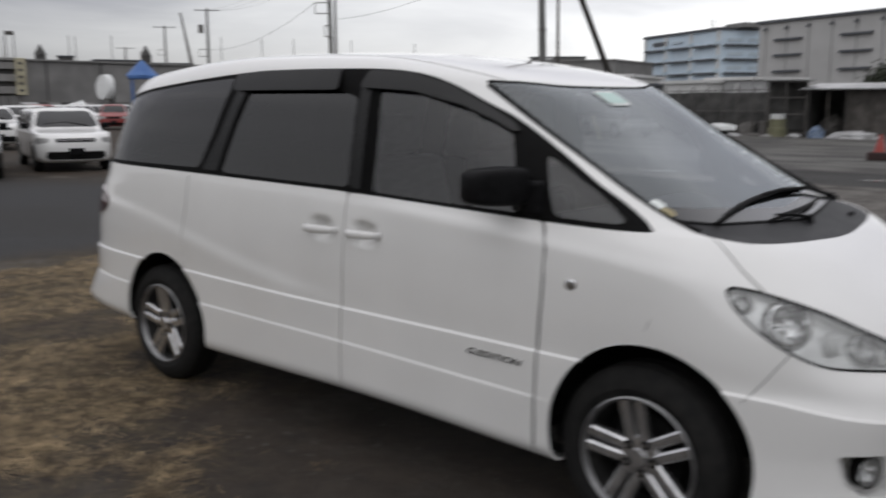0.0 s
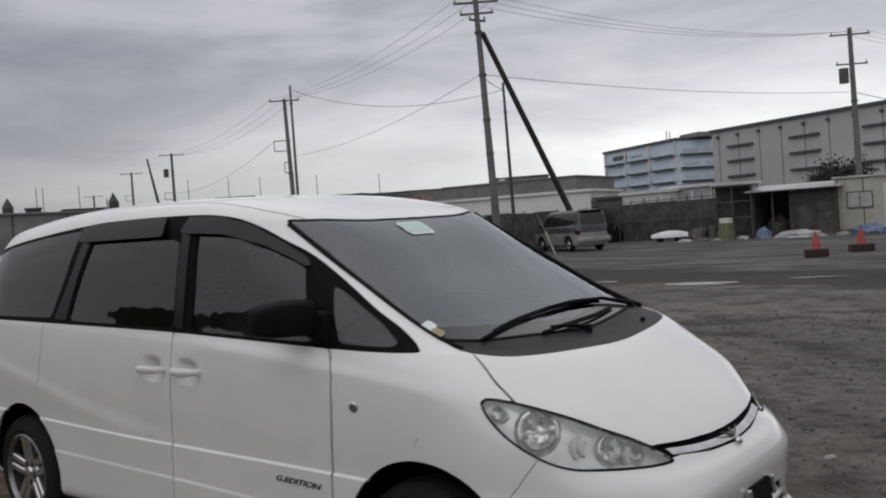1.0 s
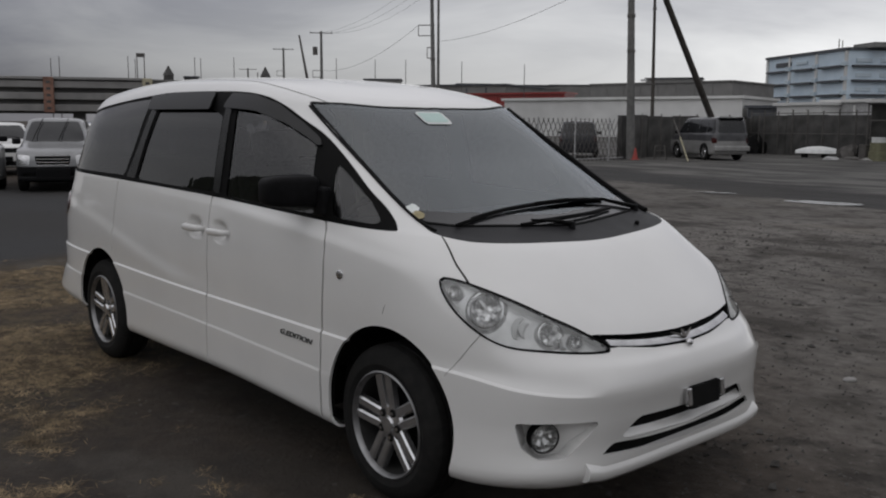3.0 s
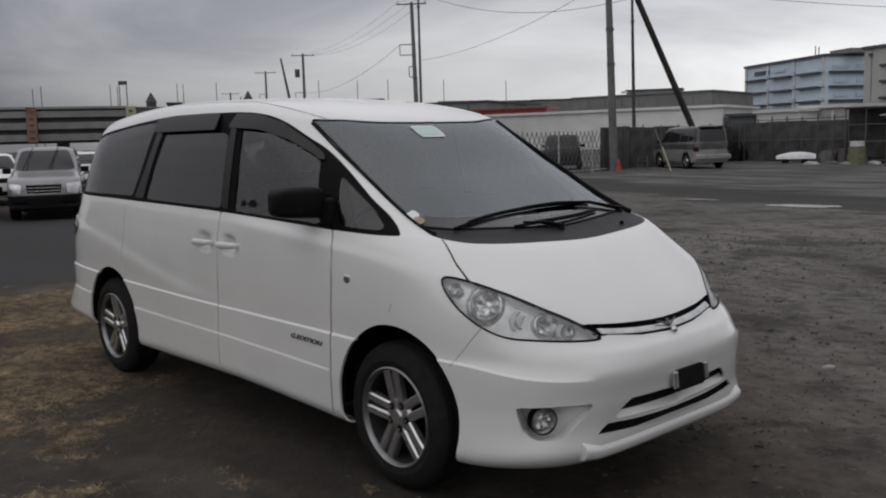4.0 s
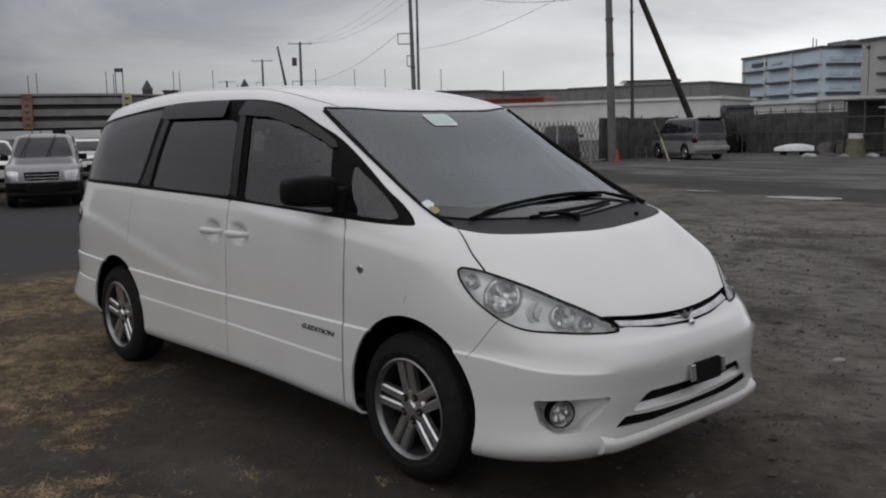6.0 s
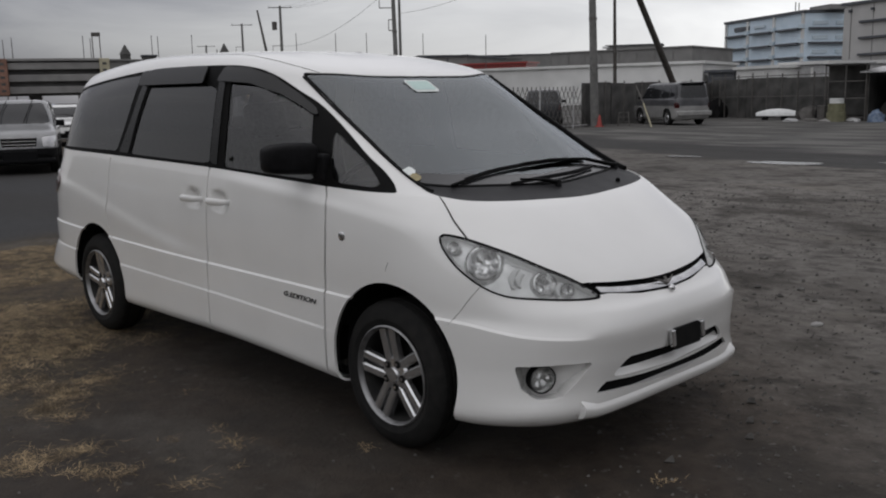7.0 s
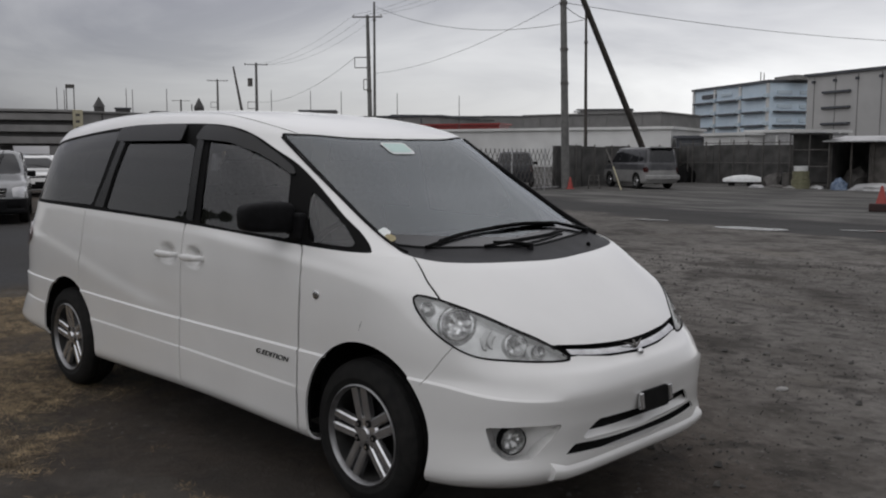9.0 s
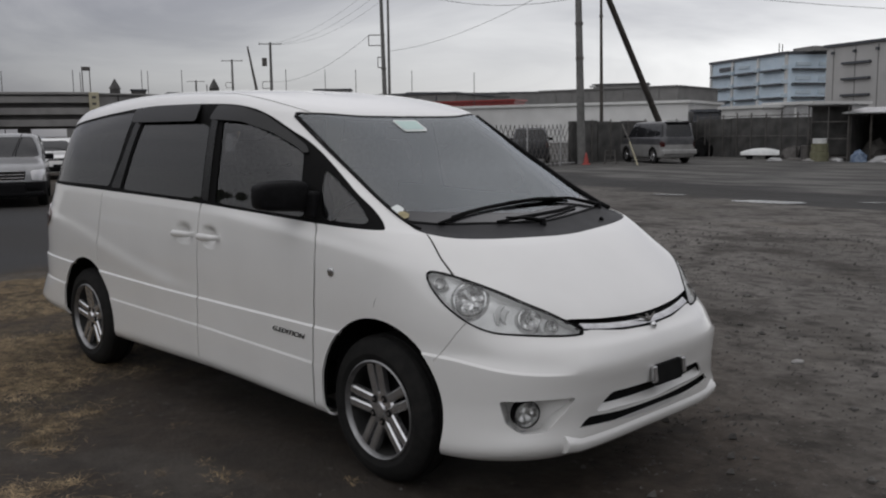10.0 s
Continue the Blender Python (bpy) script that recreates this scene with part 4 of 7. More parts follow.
        v.co = (0.905 + q[0] * (.070 + .015 * q[1]) + .035 * q[1], (-.938 + q[1] * .108) * side, 1.248 + q[2] * (.070 + .006 * q[1]))
    bmesh.ops.recalc_face_normals(bm, faces=bm.faces)
    mirror = part("door_mirror", bm, PLASTIC, van, "large black door mirror", smooth=True)
    bm = box((1.01, -.828 * side, 1.205), (.09, .05, .13), .015)
    part("mirror_foot", bm, PLASTIC, mirror)
    part("mirror_glass", box((0.842, -.945 * side, 1.246), (.006, .145, .095), .002), CHROME, mirror)
    # wheels and arches
    for wx, (ax, az, ar) in ((1.474, FRONT_ARCH), (-1.525, REAR_ARCH)):
        alloy_wheel(van, (wx, -.748 * side, .326), -side, radius=.329, phase=.39 if wx > 0 else .31)
        arch_liner(van, ax, az, ar + .012, (-.80 if wx > 0 else -.855) * side, -.50 * side)
skin.panel("inner_lining", [l for l in set(skin.L) if l not in ("hole", "windscreen", "tail_glass", "quarter_glass", "front_glass", "rear_glass", "side_glass", "lamp", "lamp_rim", "fog_hollow")],
           N, LINER, van, "", both=True, shift=-0.03, rim=0)
part("floor_pan", box((0, 0, .32), (4.1, 1.0, .05)), LINER, van)
part("floor_pan", box((0, 0, .30), (2.0, 1.62, .04)), LINER, van)
part("engine_block", box((1.75, 0, .55), (.5, .96, .4), .05), LINER, van)

# grille: dark back, two bright bars and the badge
grille = skin.panel("grille", "grille", N, LINER, van, "", both=True, shift=-0.05, rim=-0.05)
for gz, gh in ((.7245, .0105),):
    bm = bmesh.new()
    rows = []
    for i in range(33):
        y = -.40 + .80 * i / 32
        g = 2.325 - .36 * (y * y) - (gz - .714) * .8
        zz = gz + .17 * y * y
        rows.append([bm.verts.new((g + dx, y, zz + dz)) for dx, dz in ((-.004, -gh), (.010, -gh * .8), (.009, -gh * .5), (-.014, gh), (-.03, -gh))])
    for p, q in zip(rows, rows[1:]):
        for k in range(5):
            bm.faces.new((p[k], p[(k + 1) % 5], q[(k + 1) % 5], q[k]))
    bmesh.ops.recalc_face_normals(bm, faces=bm.faces)
    part("grille_bar", bm, ALLOY, grille, "wide dull chrome bar", smooth=True, angle=60)
badge = part("badge", box((2.314, .004, .738), (.007, .016, .034), .003, pose(0, 0, 0, 0, -35, 0)), STEEL, grille, "plain dull steel badge")
for s in (-1, 1):
    part("badge_arm", tube([(2.326, 0.0, .726), (2.316, s * .035, .740), (2.304, s * .068, .750)], [.005, .0045, .002], 8), STEEL, badge, smooth=True)
bm = bmesh.new()
bmesh.ops.create_uvsphere(bm, u_segments=14, v_segments=10, radius=.017, matrix=Matrix.Translation((2.335, 0.012, .704)))
part("badge_knob", bm, ALLOY, grille, smooth=True)
# the white sloping floor of the upper intake
bm = bmesh.new()
rows = []
for i in range(25):
    y = -.405 + .81 * i / 24
    fx = 1.0 + 1.352 * (1 - (abs(y) / .889) ** 4.4) ** (1 / 4.4)
    fz = .367 + .13 * y * y
    rows.append([bm.verts.new((fx + dx, y, fz + dz)) for dx, dz in ((.001, -.012), (.001, 0.0), (-.027, .036), (-.027, -.012))])
for p, q in zip(rows, rows[1:]):
    for k in range(4):
        bm.faces.new((p[k], q[k], q[(k + 1) % 4], p[(k + 1) % 4]))
bmesh.ops.recalc_face_normals(bm, faces=bm.faces)
part("intake_floor", bm, PAINT, van, smooth=True, angle=30)
# chin spoiler: a proud lip with cut ends along the foot of the bumper
bm = bmesh.new()
rows = []
for i in range(41):
    y = -.575 + 1.15 * i / 40
    fx = 1.0 + 1.342 * (1 - (abs(y) / .886) ** 5) ** .2
    end = max(0.0, (abs(y) - .50) / .075)
    out = .012 + .014 * end
    rows.append([bm.verts.new((fx + dx, y, z + .016 * end)) for dx, z in ((-.03, .312), (.000, .304), (out - .007, .288), (out - .002, .280), (out, .270), (out - .006, .246), (out - .018, .234), (-.05, .226))])
for p, q in zip(rows, rows[1:]):
    for k in range(7):
        bm.faces.new((p[k], q[k], q[k + 1], p[k + 1]))
bm.faces.new(rows[0])
bm.faces.new(rows[-1][::-1])
bmesh.ops.recalc_face_normals(bm, faces=bm.faces)
part("chin_spoiler", bm, PAINT, van, "white chin spoiler lip", smooth=True, angle=50)
# front number plate holder, empty
holder = part("plate_holder", box((2.392, .045, .484), (.018, .20, .096), .006, pose(0, 0, 0, 0, -6, 0)), LINER, van, "empty black number plate holder")
for s in (-1, 1):
    part("plate_bracket", box((2.398, .045 + s * .114, .494), (.022, .026, .075), .006, pose(0, 0, 0, 0, -6, 0)), ALLOY, holder)
# letters on the door
font = bpy.data.curves.new("door_lettering", "FONT")
font.body, font.size, font.extrude, font.shear = "G.EDITION", 0.034, 0.0015, 0.3
font.materials.append(INK)
lettering = attach("door_lettering", font, van, "dark lettering on the front door")
lettering.matrix_basis = Matrix.Translation((0.738, -0.8925, 0.585)) @ pose(0, 0, 0, 90, 1.5, 0) @ Matrix.Diagonal((1.58, 1, 1, 1))

# door visors of smoked plastic
for side in (1, -1):
    vs = Skin(loft(van_rings(), 0.02))
    vs.area("side", [(-0.835, 1.683), (-0.815, 1.60), (-0.78, 1.595), (-0.10, 1.592), (-0.092, 1.60), (-0.122, 1.688), (-0.3, 1.692), (-0.6, 1.692)], "rear", {"body"}, low(1.72), rounded=False)
    vs.area("side", [(0.06, 1.68), (0.045, 1.60), (0.10, 1.597), (0.37, 1.583), (0.62, 1.530), (0.78, 1.474), (0.862, 1.436), (0.88, 1.440), (0.84, 1.474), (0.71, 1.536), (0.5, 1.622), (0.3, 1.664)], "front", {"body"}, low(1.72), rounded=False)
    VN = vs.normals()
    for k in ("rear", "front"):
        vs.panel("window_visor", k, VN, SMOKE, van, "smoked plastic wind visor", side=side,
                 shift=lambda P: 0.006 + 0.020 * np.clip((0.95 - P[:, 0]) / 0.4, 0.1, 1) * np.clip((np.interp(P[:, 0], [-0.9, 0.3, 0.5, 0.71, 0.92], [1.69, 1.672, 1.63, 1.548, 1.43]) - P[:, 2]) / 0.08, 0, 1), rim=0.008)

part("scuff", tube([(1.514, -.8938, .800), (1.524, -.8938, .824), (1.533, -.8934, .842)], [.0006, .0014, .0006], 5), STEEL, van, "short dark scratch on the fender")
# wipers, lying along the foot of the windscreen
top_pts = loft(van_rings(), 0.02).reshape(-1, 3)
top_pts = np.vstack([top_pts, top_pts * [1, -1, 1]])
top_pts = top_pts[(top_pts[:, 2] > 0.95) & (np.abs(top_pts[:, 1]) < .72) & (top_pts[:, 0] > .5)]


def on_screen(x, y, lift):
    """A point on the windscreen or cowl at x, y."""
    d = np.hypot(top_pts[:, 0] - x, top_pts[:, 1] - y)
    k = np.argsort(d)[:4]
    w_ = 1 / (d[k] + 1e-4)
    return Vector((x, y, float((top_pts[k, 2] * w_).sum() / w_.sum()) + lift))


for s in (1, -1):
    pts = [on_screen(x, y * s, .004) for x, y in ((.66, -.66), (.88, -.672), (1.11, -.684), (1.32, -.694), (1.50, -.70), (1.60, -.69))]
    part("windscreen_moulding", tube([Vector(p) for p in smooth_line([tuple(p) for p in pts])], .006 if s > 0 else .013, 6), SEAL, van, smooth=True)
for arm, blade_ in (([(1.60, .60), (1.56, .40), (1.55, .15), (1.56, -.08)], [(1.54, .42), (1.545, .12), (1.565, -.18), (1.585, -.38), (1.61, -.59)]),
                    ([(1.73, -.02), (1.70, -.10), (1.675, -.22)], [(1.62, .38), (1.655, .20), (1.675, .0), (1.685, -.29)])):
    pts = [on_screen(x, y, .016 if k else .010) for k, (x, y) in enumerate(arm)]
    wiper = part("wiper", tube(pts, [.012] + [.008] * (len(pts) - 2) + [.005], 8), SEAL, van, smooth=True)
    pts = smooth_line([tuple(on_screen(x, y, .006)) for x, y in blade_])
    part("wiper_blade", tube([Vector(p) for p in pts], .007, 6), SEAL, wiper)
    pts = smooth_line([tuple(on_screen(x, y, .014)) for x, y in blade_])
    part("wiper_spine", tube([Vector(p) for p in pts[3:-3]], .005, 6), PLASTIC, wiper)
    part("wiper_pivot", rod(on_screen(*arm[0], -.01), on_screen(*arm[0], .022), .017, .013, 12), PLASTIC, wiper)
for wy in (.42,):
    bm = bmesh.new()
    bmesh.ops.create_uvsphere(bm, u_segments=10, v_segments=8, radius=.012, matrix=Matrix.Translation((1.79 - .1 * abs(wy), wy, 1.094)))
    part("washer_jet", bm, SEAL, van, smooth=True)

# inside: dashboard, wheel and seats
part("dashboard", box((1.15, 0, 1.0), (.62, 1.34, .16), .06, pose(0, 0, 0, 0, 8, 0)), DASH, van)
bm = bmesh.new()
ring_pts = [Vector((.03 * math.cos(a) * 0, .185 * math.cos(a), .185 * math.sin(a))) for a in np.linspace(0, 2 * math.pi, 25)]
m = Matrix.Translation((.72, -.36, 1.03)) @ pose(0, 0, 0, 0, 28, 0)
add_tube(bm, [m @ p for p in ring_pts], .016, 8)
add_tube(bm, [m @ Vector((0, -.18, 0)), m @ Vector((.03, 0, 0)), m @ Vector((0, .18, 0))], .018, 6)
steering = part("steering_wheel", bm, PLASTIC, van, smooth=True)
part("steering_column", rod(m @ Vector((.02, 0, 0)), m @ Vector((.35, 0, -.1)), .03), PLASTIC, steering)


def seat(x, y, w, material):
    s = part("seat", box((x, y, .66), (.52, w, .16), .05, pose(0, 0, 0, 0, -5, 0)), material, van)
    part("backrest", box((x - .30, y, 1.0), (.14, w * .96, .62), .06, pose(0, 0, 0, 0, -14, 0)), material, s)
    for hy in ((0,) if w < .8 else (-w * .27, w * .27)):
        part("headrest", box((x - .40, y + hy, 1.40), (.10, .27, .18), .04, pose(0, 0, 0, 0, -12, 0)), material, s)
        for k in (-.06, .06):
            part("headrest_stem", rod((x - .385, y + hy + k, 1.25), (x - .395, y + hy + k, 1.36), .007), STEEL, s)


for sy in (-.38, .38):
    seat(.28, sy, .52, CLOTH)
    seat(-.62, sy, .54, CLOTH)
seat(-1.45, 0, 1.2, CLOTH)
part("rear_view_mirror", box((.72, 0, 1.53), (.03, .24, .07), .012), PLASTIC, van)
# stickers inside the windscreen


def sticker(name, x0, x1, y0, y1, material, label, parent, lift=0.0):
    """A patch of film on the inside of the windscreen."""
    s = Skin(loft(van_rings(), 0.02))
    s.area("top", [(x0, y0), (x1, y0), (x1, min(y1, .0)), (x0, min(y1, .0))], "patch", {"body"}, high(1.1), rounded=False)
    return s.panel(name, "patch", s.normals(), material, parent, label, both=y1 > 0, shift=lift, rim=0)


doc = sticker("windscreen_paper", .838, .940, -.178, -.003, STICKER, "pale paper sheet behind the windscreen", van)
sticker("paper_print", .850, .925, -.166, -.016, STICKER_GREEN, "", doc, 0.0015)
sticker("small_sticker", 1.402, 1.450, -.688, -.640, STICKER, "small white sticker in the windscreen", van)
s = Skin(loft(van_rings(), 0.02))
s.split(lambda P: np.minimum(.027 - np.hypot(P[:, 0] - 1.470, P[:, 1] + .672), P[:, 2] - 1.1), "patch", {"body"})
s.panel("round_sticker", "patch", s.normals(), STICKER_GOLD, van, "round gold sticker in the windscreen", shift=0.0, rim=0)


def ease(t):
    t = np.clip(t, 0, 1)
    return t * t * (3 - 2 * t)


def trim_shape(co):
    """Draws the nose in a little and the tail out to their true lengths."""
    x, z = co[:, 0].copy(), co[:, 2].copy()
    nose, tail = ease((x - 1.7) / .6), ease((-.3 - x) / .9)
    co[:, 0] += -.018 * nose - .075 * tail
    # the lamps stand proud at the front corners
    y = co[:, 1].copy()
    bulge = .022 * np.exp(-(((x - 2.0) / .17) ** 2 + ((abs(y) - .70) / .17) ** 2 + ((z - .86) / .12) ** 2))
    co[:, 0] += .55 * bulge
    co[:, 1] += .80 * bulge * np.sign(y)
    co[:, 2] += .2 * bulge
    co[:, 2] += ease((x - 1.3) / .9) * np.interp(z, [.3, .5, .7, 1.2], [.014, .008, -.010, -.008]) + .012 * ease((z - 1.35) / .2) * ease((.9 - x) / .8)
    return co


for ob in van.children_recursive:
    if ob.type != "MESH" or "wheel" in ob.parent.name or "rim" in ob.parent.name:
        continue
    co = np.empty(len(ob.data.vertices) * 3)
    ob.data.vertices.foreach_get("co", co)
    ob.data.vertices.foreach_set("co", trim_shape(co.reshape(-1, 3)).ravel())
    ob.data.update()


# ---------------------------------------------------------------- other parked vehicles
def car_rings(p):
    """Girths of a plainer car from its main sizes."""
    c = (20, 20, 12)
    L, B = p["front"], -p["rear"]
    w, roof, belt = p["w"], p["roof"], p["belt"]
    r = lambda xf, nf, ww, xr, z, xcf, xcr: ring(xf, nf, ww, xr, 5, z, xcf, xcr, c)
    cf, cr = L - .75, B + .55
    hz, cx, cz, tx, rx = p["nose"], p["cowl_x"], p["cowl_z"], p["top_x"], p["tail_x"]
    n = p.get("square", 4)
    return [
        r(L - .12, n, w - .10, B + .08, [(L, .22), (B, .26)], cf, cr),
        r(L - .03, n, w - .02, B + .02, [(L, .26), (B, .30)], cf, cr),
        r(L, n, w, B, [(L, .46), (B, .50)], cf, cr),
        r(L - .01, n, w + .005, B, [(L, .60), (0, .62), (B, .66)], cf, cr),
        r(L - .04, n, w, B + .01, [(L, hz - .06), (0, belt - .22), (B, belt - .18)], cf, cr),
        r(L - .13, n, w - .01, B + .02, [(L, hz), (L - .5, hz + .06), (cx - .2, belt - .09), (B, belt - .06)], cf, cr),
        r(cx, 4, w - .03, B + .03, [(cx, cz), (cx - .5, belt), (B, belt + .02)], cx - .6, cr),
        r(cx - .06, 4, w - .045, B + .035, [(cx, cz + .03), (cx - .5, belt + .03), (B, belt + .05)], cx - .6, cr),
        r((cx + tx) / 2, 5, w - .10, (B + rx) / 2, [(cx, (cz + roof) / 2 - .02), (B, (belt + roof) / 2)], (cx + tx) / 2 - .5, cr),
        r(tx, 5, w - .17, rx, [(tx, roof - .07), (B, roof - .08)], tx - .5, cr + .1),
        r(tx - .08, 5, w - .24, rx + .05, [(tx, roof - .035), (B, roof - .04)], tx - .55, cr + .1),
        r(tx - .3, 4, w - .45, rx + .2, [(tx, roof - .01), (B, roof - .012)], tx - .7, cr + .2),
        r(tx - .55, 4, 0, rx + .5, [(tx, roof), (B, roof)], tx - .8, cr + .5),
    ]


def parked_car(name, p, paint, place, turn, label, category="car", group=""):
    """A parked vehicle with panels, panes, lamps, grille and wheels."""
    root = thing(name, place, turn, label, category, group)
    s = Skin(loft(car_rings(p), 0.09))
    L, B, w, roof, belt = p["front"], -p["rear"], p["w"], p["roof"], p["belt"]
    cx, cz, tx, rx, hz = p["cowl_x"], p["cowl_z"], p["top_x"], p["tail_x"], p["nose"]
    R = p.get("tyre", .31)
    fa, ra = L - p.get("over", .82), B + p.get("over", .82) - .05
    for a in (fa, ra):
        s.split(lambda P, a=a: R + .06 - np.hypot(P[:, 0] - a, P[:, 2] - R - .02), "hole")
    body = {"body"}
    up = roof - .10
    s.area("side", [(cx - .28, belt + .035), (tx + .02, up - .03), (tx - .15, up), (rx + .12, up - .005), (B + .12, belt + .06), (B + .2, belt + .035)], "window", body, rounded=False)
    for px_ in p.get("posts", ()):
        s.line("side", [(px_, belt), (px_ - .03, roof)], .07, "body", {"window"}, rounded=False)
    s.area("top", [(tx + .01, -w + .27), (cx - .20, -w + .13), (cx - .06, -w + .30), (cx - .04, 0), (cx - .04, .3), (tx + .04, .3), (tx + .04, -.2)], "windscreen", body, lambda P: P[:, 2] - cz + .02, rounded=False)
    lw = p.get("lamp_w", .36)
    s.area("front", [(-w - .05, hz - p.get("lamp_h", .19)), (-w - .05, hz - .01), (-w + lw, hz - .03), (-w + lw - .02, hz + .03 - p.get("lamp_h", .19))], "lamp", body, lambda P: P[:, 0] - L + .42, rounded=False)
    gw = p.get("grille_w", .42)
    s.area("front", [(-gw, hz - .035), (.3, hz - .035), (.3, hz - p.get("grille_h", .17)), (-gw + .04, hz - p.get("grille_h", .17))], "grille", body, lambda P: P[:, 0] - L + .3, rounded=False)
    s.area("front", [(-.66, .28), (-.62, p.get("intake_top", .42)), (.3, p.get("intake_top", .42)), (.3, .28)], "intake", body, lambda P: P[:, 0] - L + .3, rounded=False)
    s.area("front", [(-w - .05, .75), (-w - .05, 1.0), (-w + .16, 1.0), (-w + .16, .75)], "tail_lamp", body, lambda P: B + .25 - P[:, 0], rounded=False)
    s.area("front", [(-w + .2, belt + .06), (-w + .28, up - .03), (.3, up - .03), (.3, belt + .06)], "rear_window", body, lambda P: B + .7 - P[:, 0], rounded=False)
    s.split(lambda P: np.minimum(p.get("skirt", .0) - P[:, 2], .5), "lower", body)
    Ns = s.normals()
    s.panel("body", "body", Ns, paint, root, both=True, rim=.02)
    s.panel("lower_trim", "lower", Ns, p.get("lower_mat", PLASTIC), root, both=True, rim=.02)
    s.panel("windscreen", "windscreen", Ns, DARKGLASS, root, both=True, shift=-.006, rim=0)
    s.panel("rear_window", "rear_window", Ns, DARKGLASS, root, both=True, shift=-.006, rim=0)
    s.panel("grille", "grille", Ns, PLASTIC, root, both=True, shift=-.03, rim=-.03)
    s.panel("intake", "intake", Ns, LINER, root, both=True, shift=-.03, rim=-.03)
    for sd in (1, -1):
        s.panel("side_window", "window", Ns, DARKGLASS, root, side=sd, shift=-.008, rim=0)
        s.panel("headlight", "lamp", Ns, p.get("lamp_mat", PAINT_DUST), root, side=sd, shift=-.004, rim=.02)
        s.panel("tail_lamp", "tail_lamp", Ns, TAILRED, root, side=sd, shift=.004, rim=.02)
        for wx in (fa, ra):
            wh = attach("wheel", None, root)
            wh.matrix_basis = Matrix.Translation((wx, -(w - .10) * sd, R))
            part("tyre", lathe([(R * .62, -.10), (R * .9, -.10), (R, -.07), (R, .07), (R * .9, .10), (R * .62, .10)], 24, True), RUBBER, wh, smooth=True)
            part("rim", lathe([(R * .63, -.09 * sd), (R * .55, -.075 * sd), (R * .30, -.05 * sd), (R * .2, -.085 * sd), (0.0, -.09 * sd)], 20), p.get("rim", ALLOY), wh, smooth=True)
        m_ = part("door_mirror", box((cx - .45, -(w + .07) * sd, belt + .08), (.10, .18, .13), .03), p.get("mirror", PLASTIC), root)
    for gy in p.get("bars", ()):
        part("grille_bar", box((L - .035, 0, hz - gy), (.03, gw * 1.8, .018), .005), CHROME, root)
    if p.get("bumper"):
        part("rear_bumper", box((B + .03, 0, .52), (.22, 2 * w - .04, .22), .05), PAINT_DUST, root)
        part("roof_spoiler", box((rx - .02, 0, roof - .05), (.30, 1.2, .05), .02), PLASTIC, root)
    if p.get("strips"):
        part("lower_intake", box((L - .02, 0, .42), (.08, .70, .22), .03), PLASTIC, root, "black lower intake")
        part("chin", box((L - .05, 0, .30), (.14, 2 * w - .12, .10), .03), PLASTIC, root)
        for sy in (-.42, .12):
            part("windscreen_strip", tube([(cx + .02, sy - .04, cz + .04), ((cx + tx) / 2 + .03, sy + .06, (cz + roof) / 2 + .02), (tx + .02, sy + .16, roof - .02)], .009, 5), SEAL, root)
    if p.get("plate", True):
        part("plate_panel", box((L + .004, 0, .47), (.02, .34, .15), .006), PLASTIC, root, "dark empty plate panel")
    part("underbody", box(((L + B) / 2, 0, .34), (L - B - .5, 2 * w - .5, .16)), LINER, root)
    if not p.get("strips"):
        part("wiper", tube([(cx - .10, .45, cz + .05), (cx - .22, 0.0, cz + .13), (cx - .18, -.5, cz + .09)], .012, 5), SEAL, root)
    return root


WAGON = dict(intake_top=.47, front=2.2, rear=2.2, w=.84, roof=1.46, belt=.95, nose=.80, cowl_x=1.18, cowl_z=.98, top_x=.55, tail_x=-1.95, posts=(.12, -.75), bars=(.075,), square=3.4, grille_w=.46, lamp_w=.30)
MPV = dict(front=2.28, rear=2.2, w=.765, lamp_mat=ALLOY, roof=1.62, belt=1.0, nose=.84, cowl_x=1.35, cowl_z=1.06, top_x=.72, tail_x=-1.98, posts=(.28, -.72), bars=(.05, .12, .19, .25), grille_h=.26, lamp_h=.27, square=5, skirt=.56, lower_mat=PLASTIC, strips=True, tyre=.33, over=.78, grille_w=.37, lamp_w=.31)
SUV = dict(front=2.15, rear=2.05, w=.85, roof=1.68, belt=1.04, nose=.90, cowl_x=1.15, cowl_z=1.07, top_x=.55, tail_x=-1.85, posts=(.2, -.7), bars=(.09,), square=4, tyre=.33, over=.78)
VANLET = dict(front=2.2, rear=2.3, w=.84, roof=1.86, belt=1.12, nose=.86, cowl_x=1.55, cowl_z=1.02, top_x=.75, tail_x=-2.15, posts=(.35, -.75, -1.5), square=4, skirt=.60, lower_mat=STEEL, tyre=.34, over=.95)
HATCH = dict(front=1.9, rear=1.8, w=.80, roof=1.50, belt=.98, nose=.82, cowl_x=1.05, cowl_z=1.0, top_x=.45, tail_x=-1.6, posts=(.05, -.8), square=3.6)
parked_car("parked_wagon", WAGON, PAINT, (-19.0, 7.15, 0), -18, "white compact station wagon parked in a row", "car", "cars in the row")
parked_car("parked_mpv", MPV, PAINT_SILVER, (-18.1, 4.45, 0), -22, "silver minivan with chrome grille and dark lower bumper", "minivan", "cars in the row")
parked_car("parked_suv", SUV, PAINT_SILVER, (-19.4, 2.55, 0), -10, "silver compact SUV parked in a row", "car", "cars in the row")
parked_car("parked_hatchback", HATCH, PAINT, (-24.62, 4.95, 0), -12, "white hatchback parked behind the row", "car", "cars in the back row")
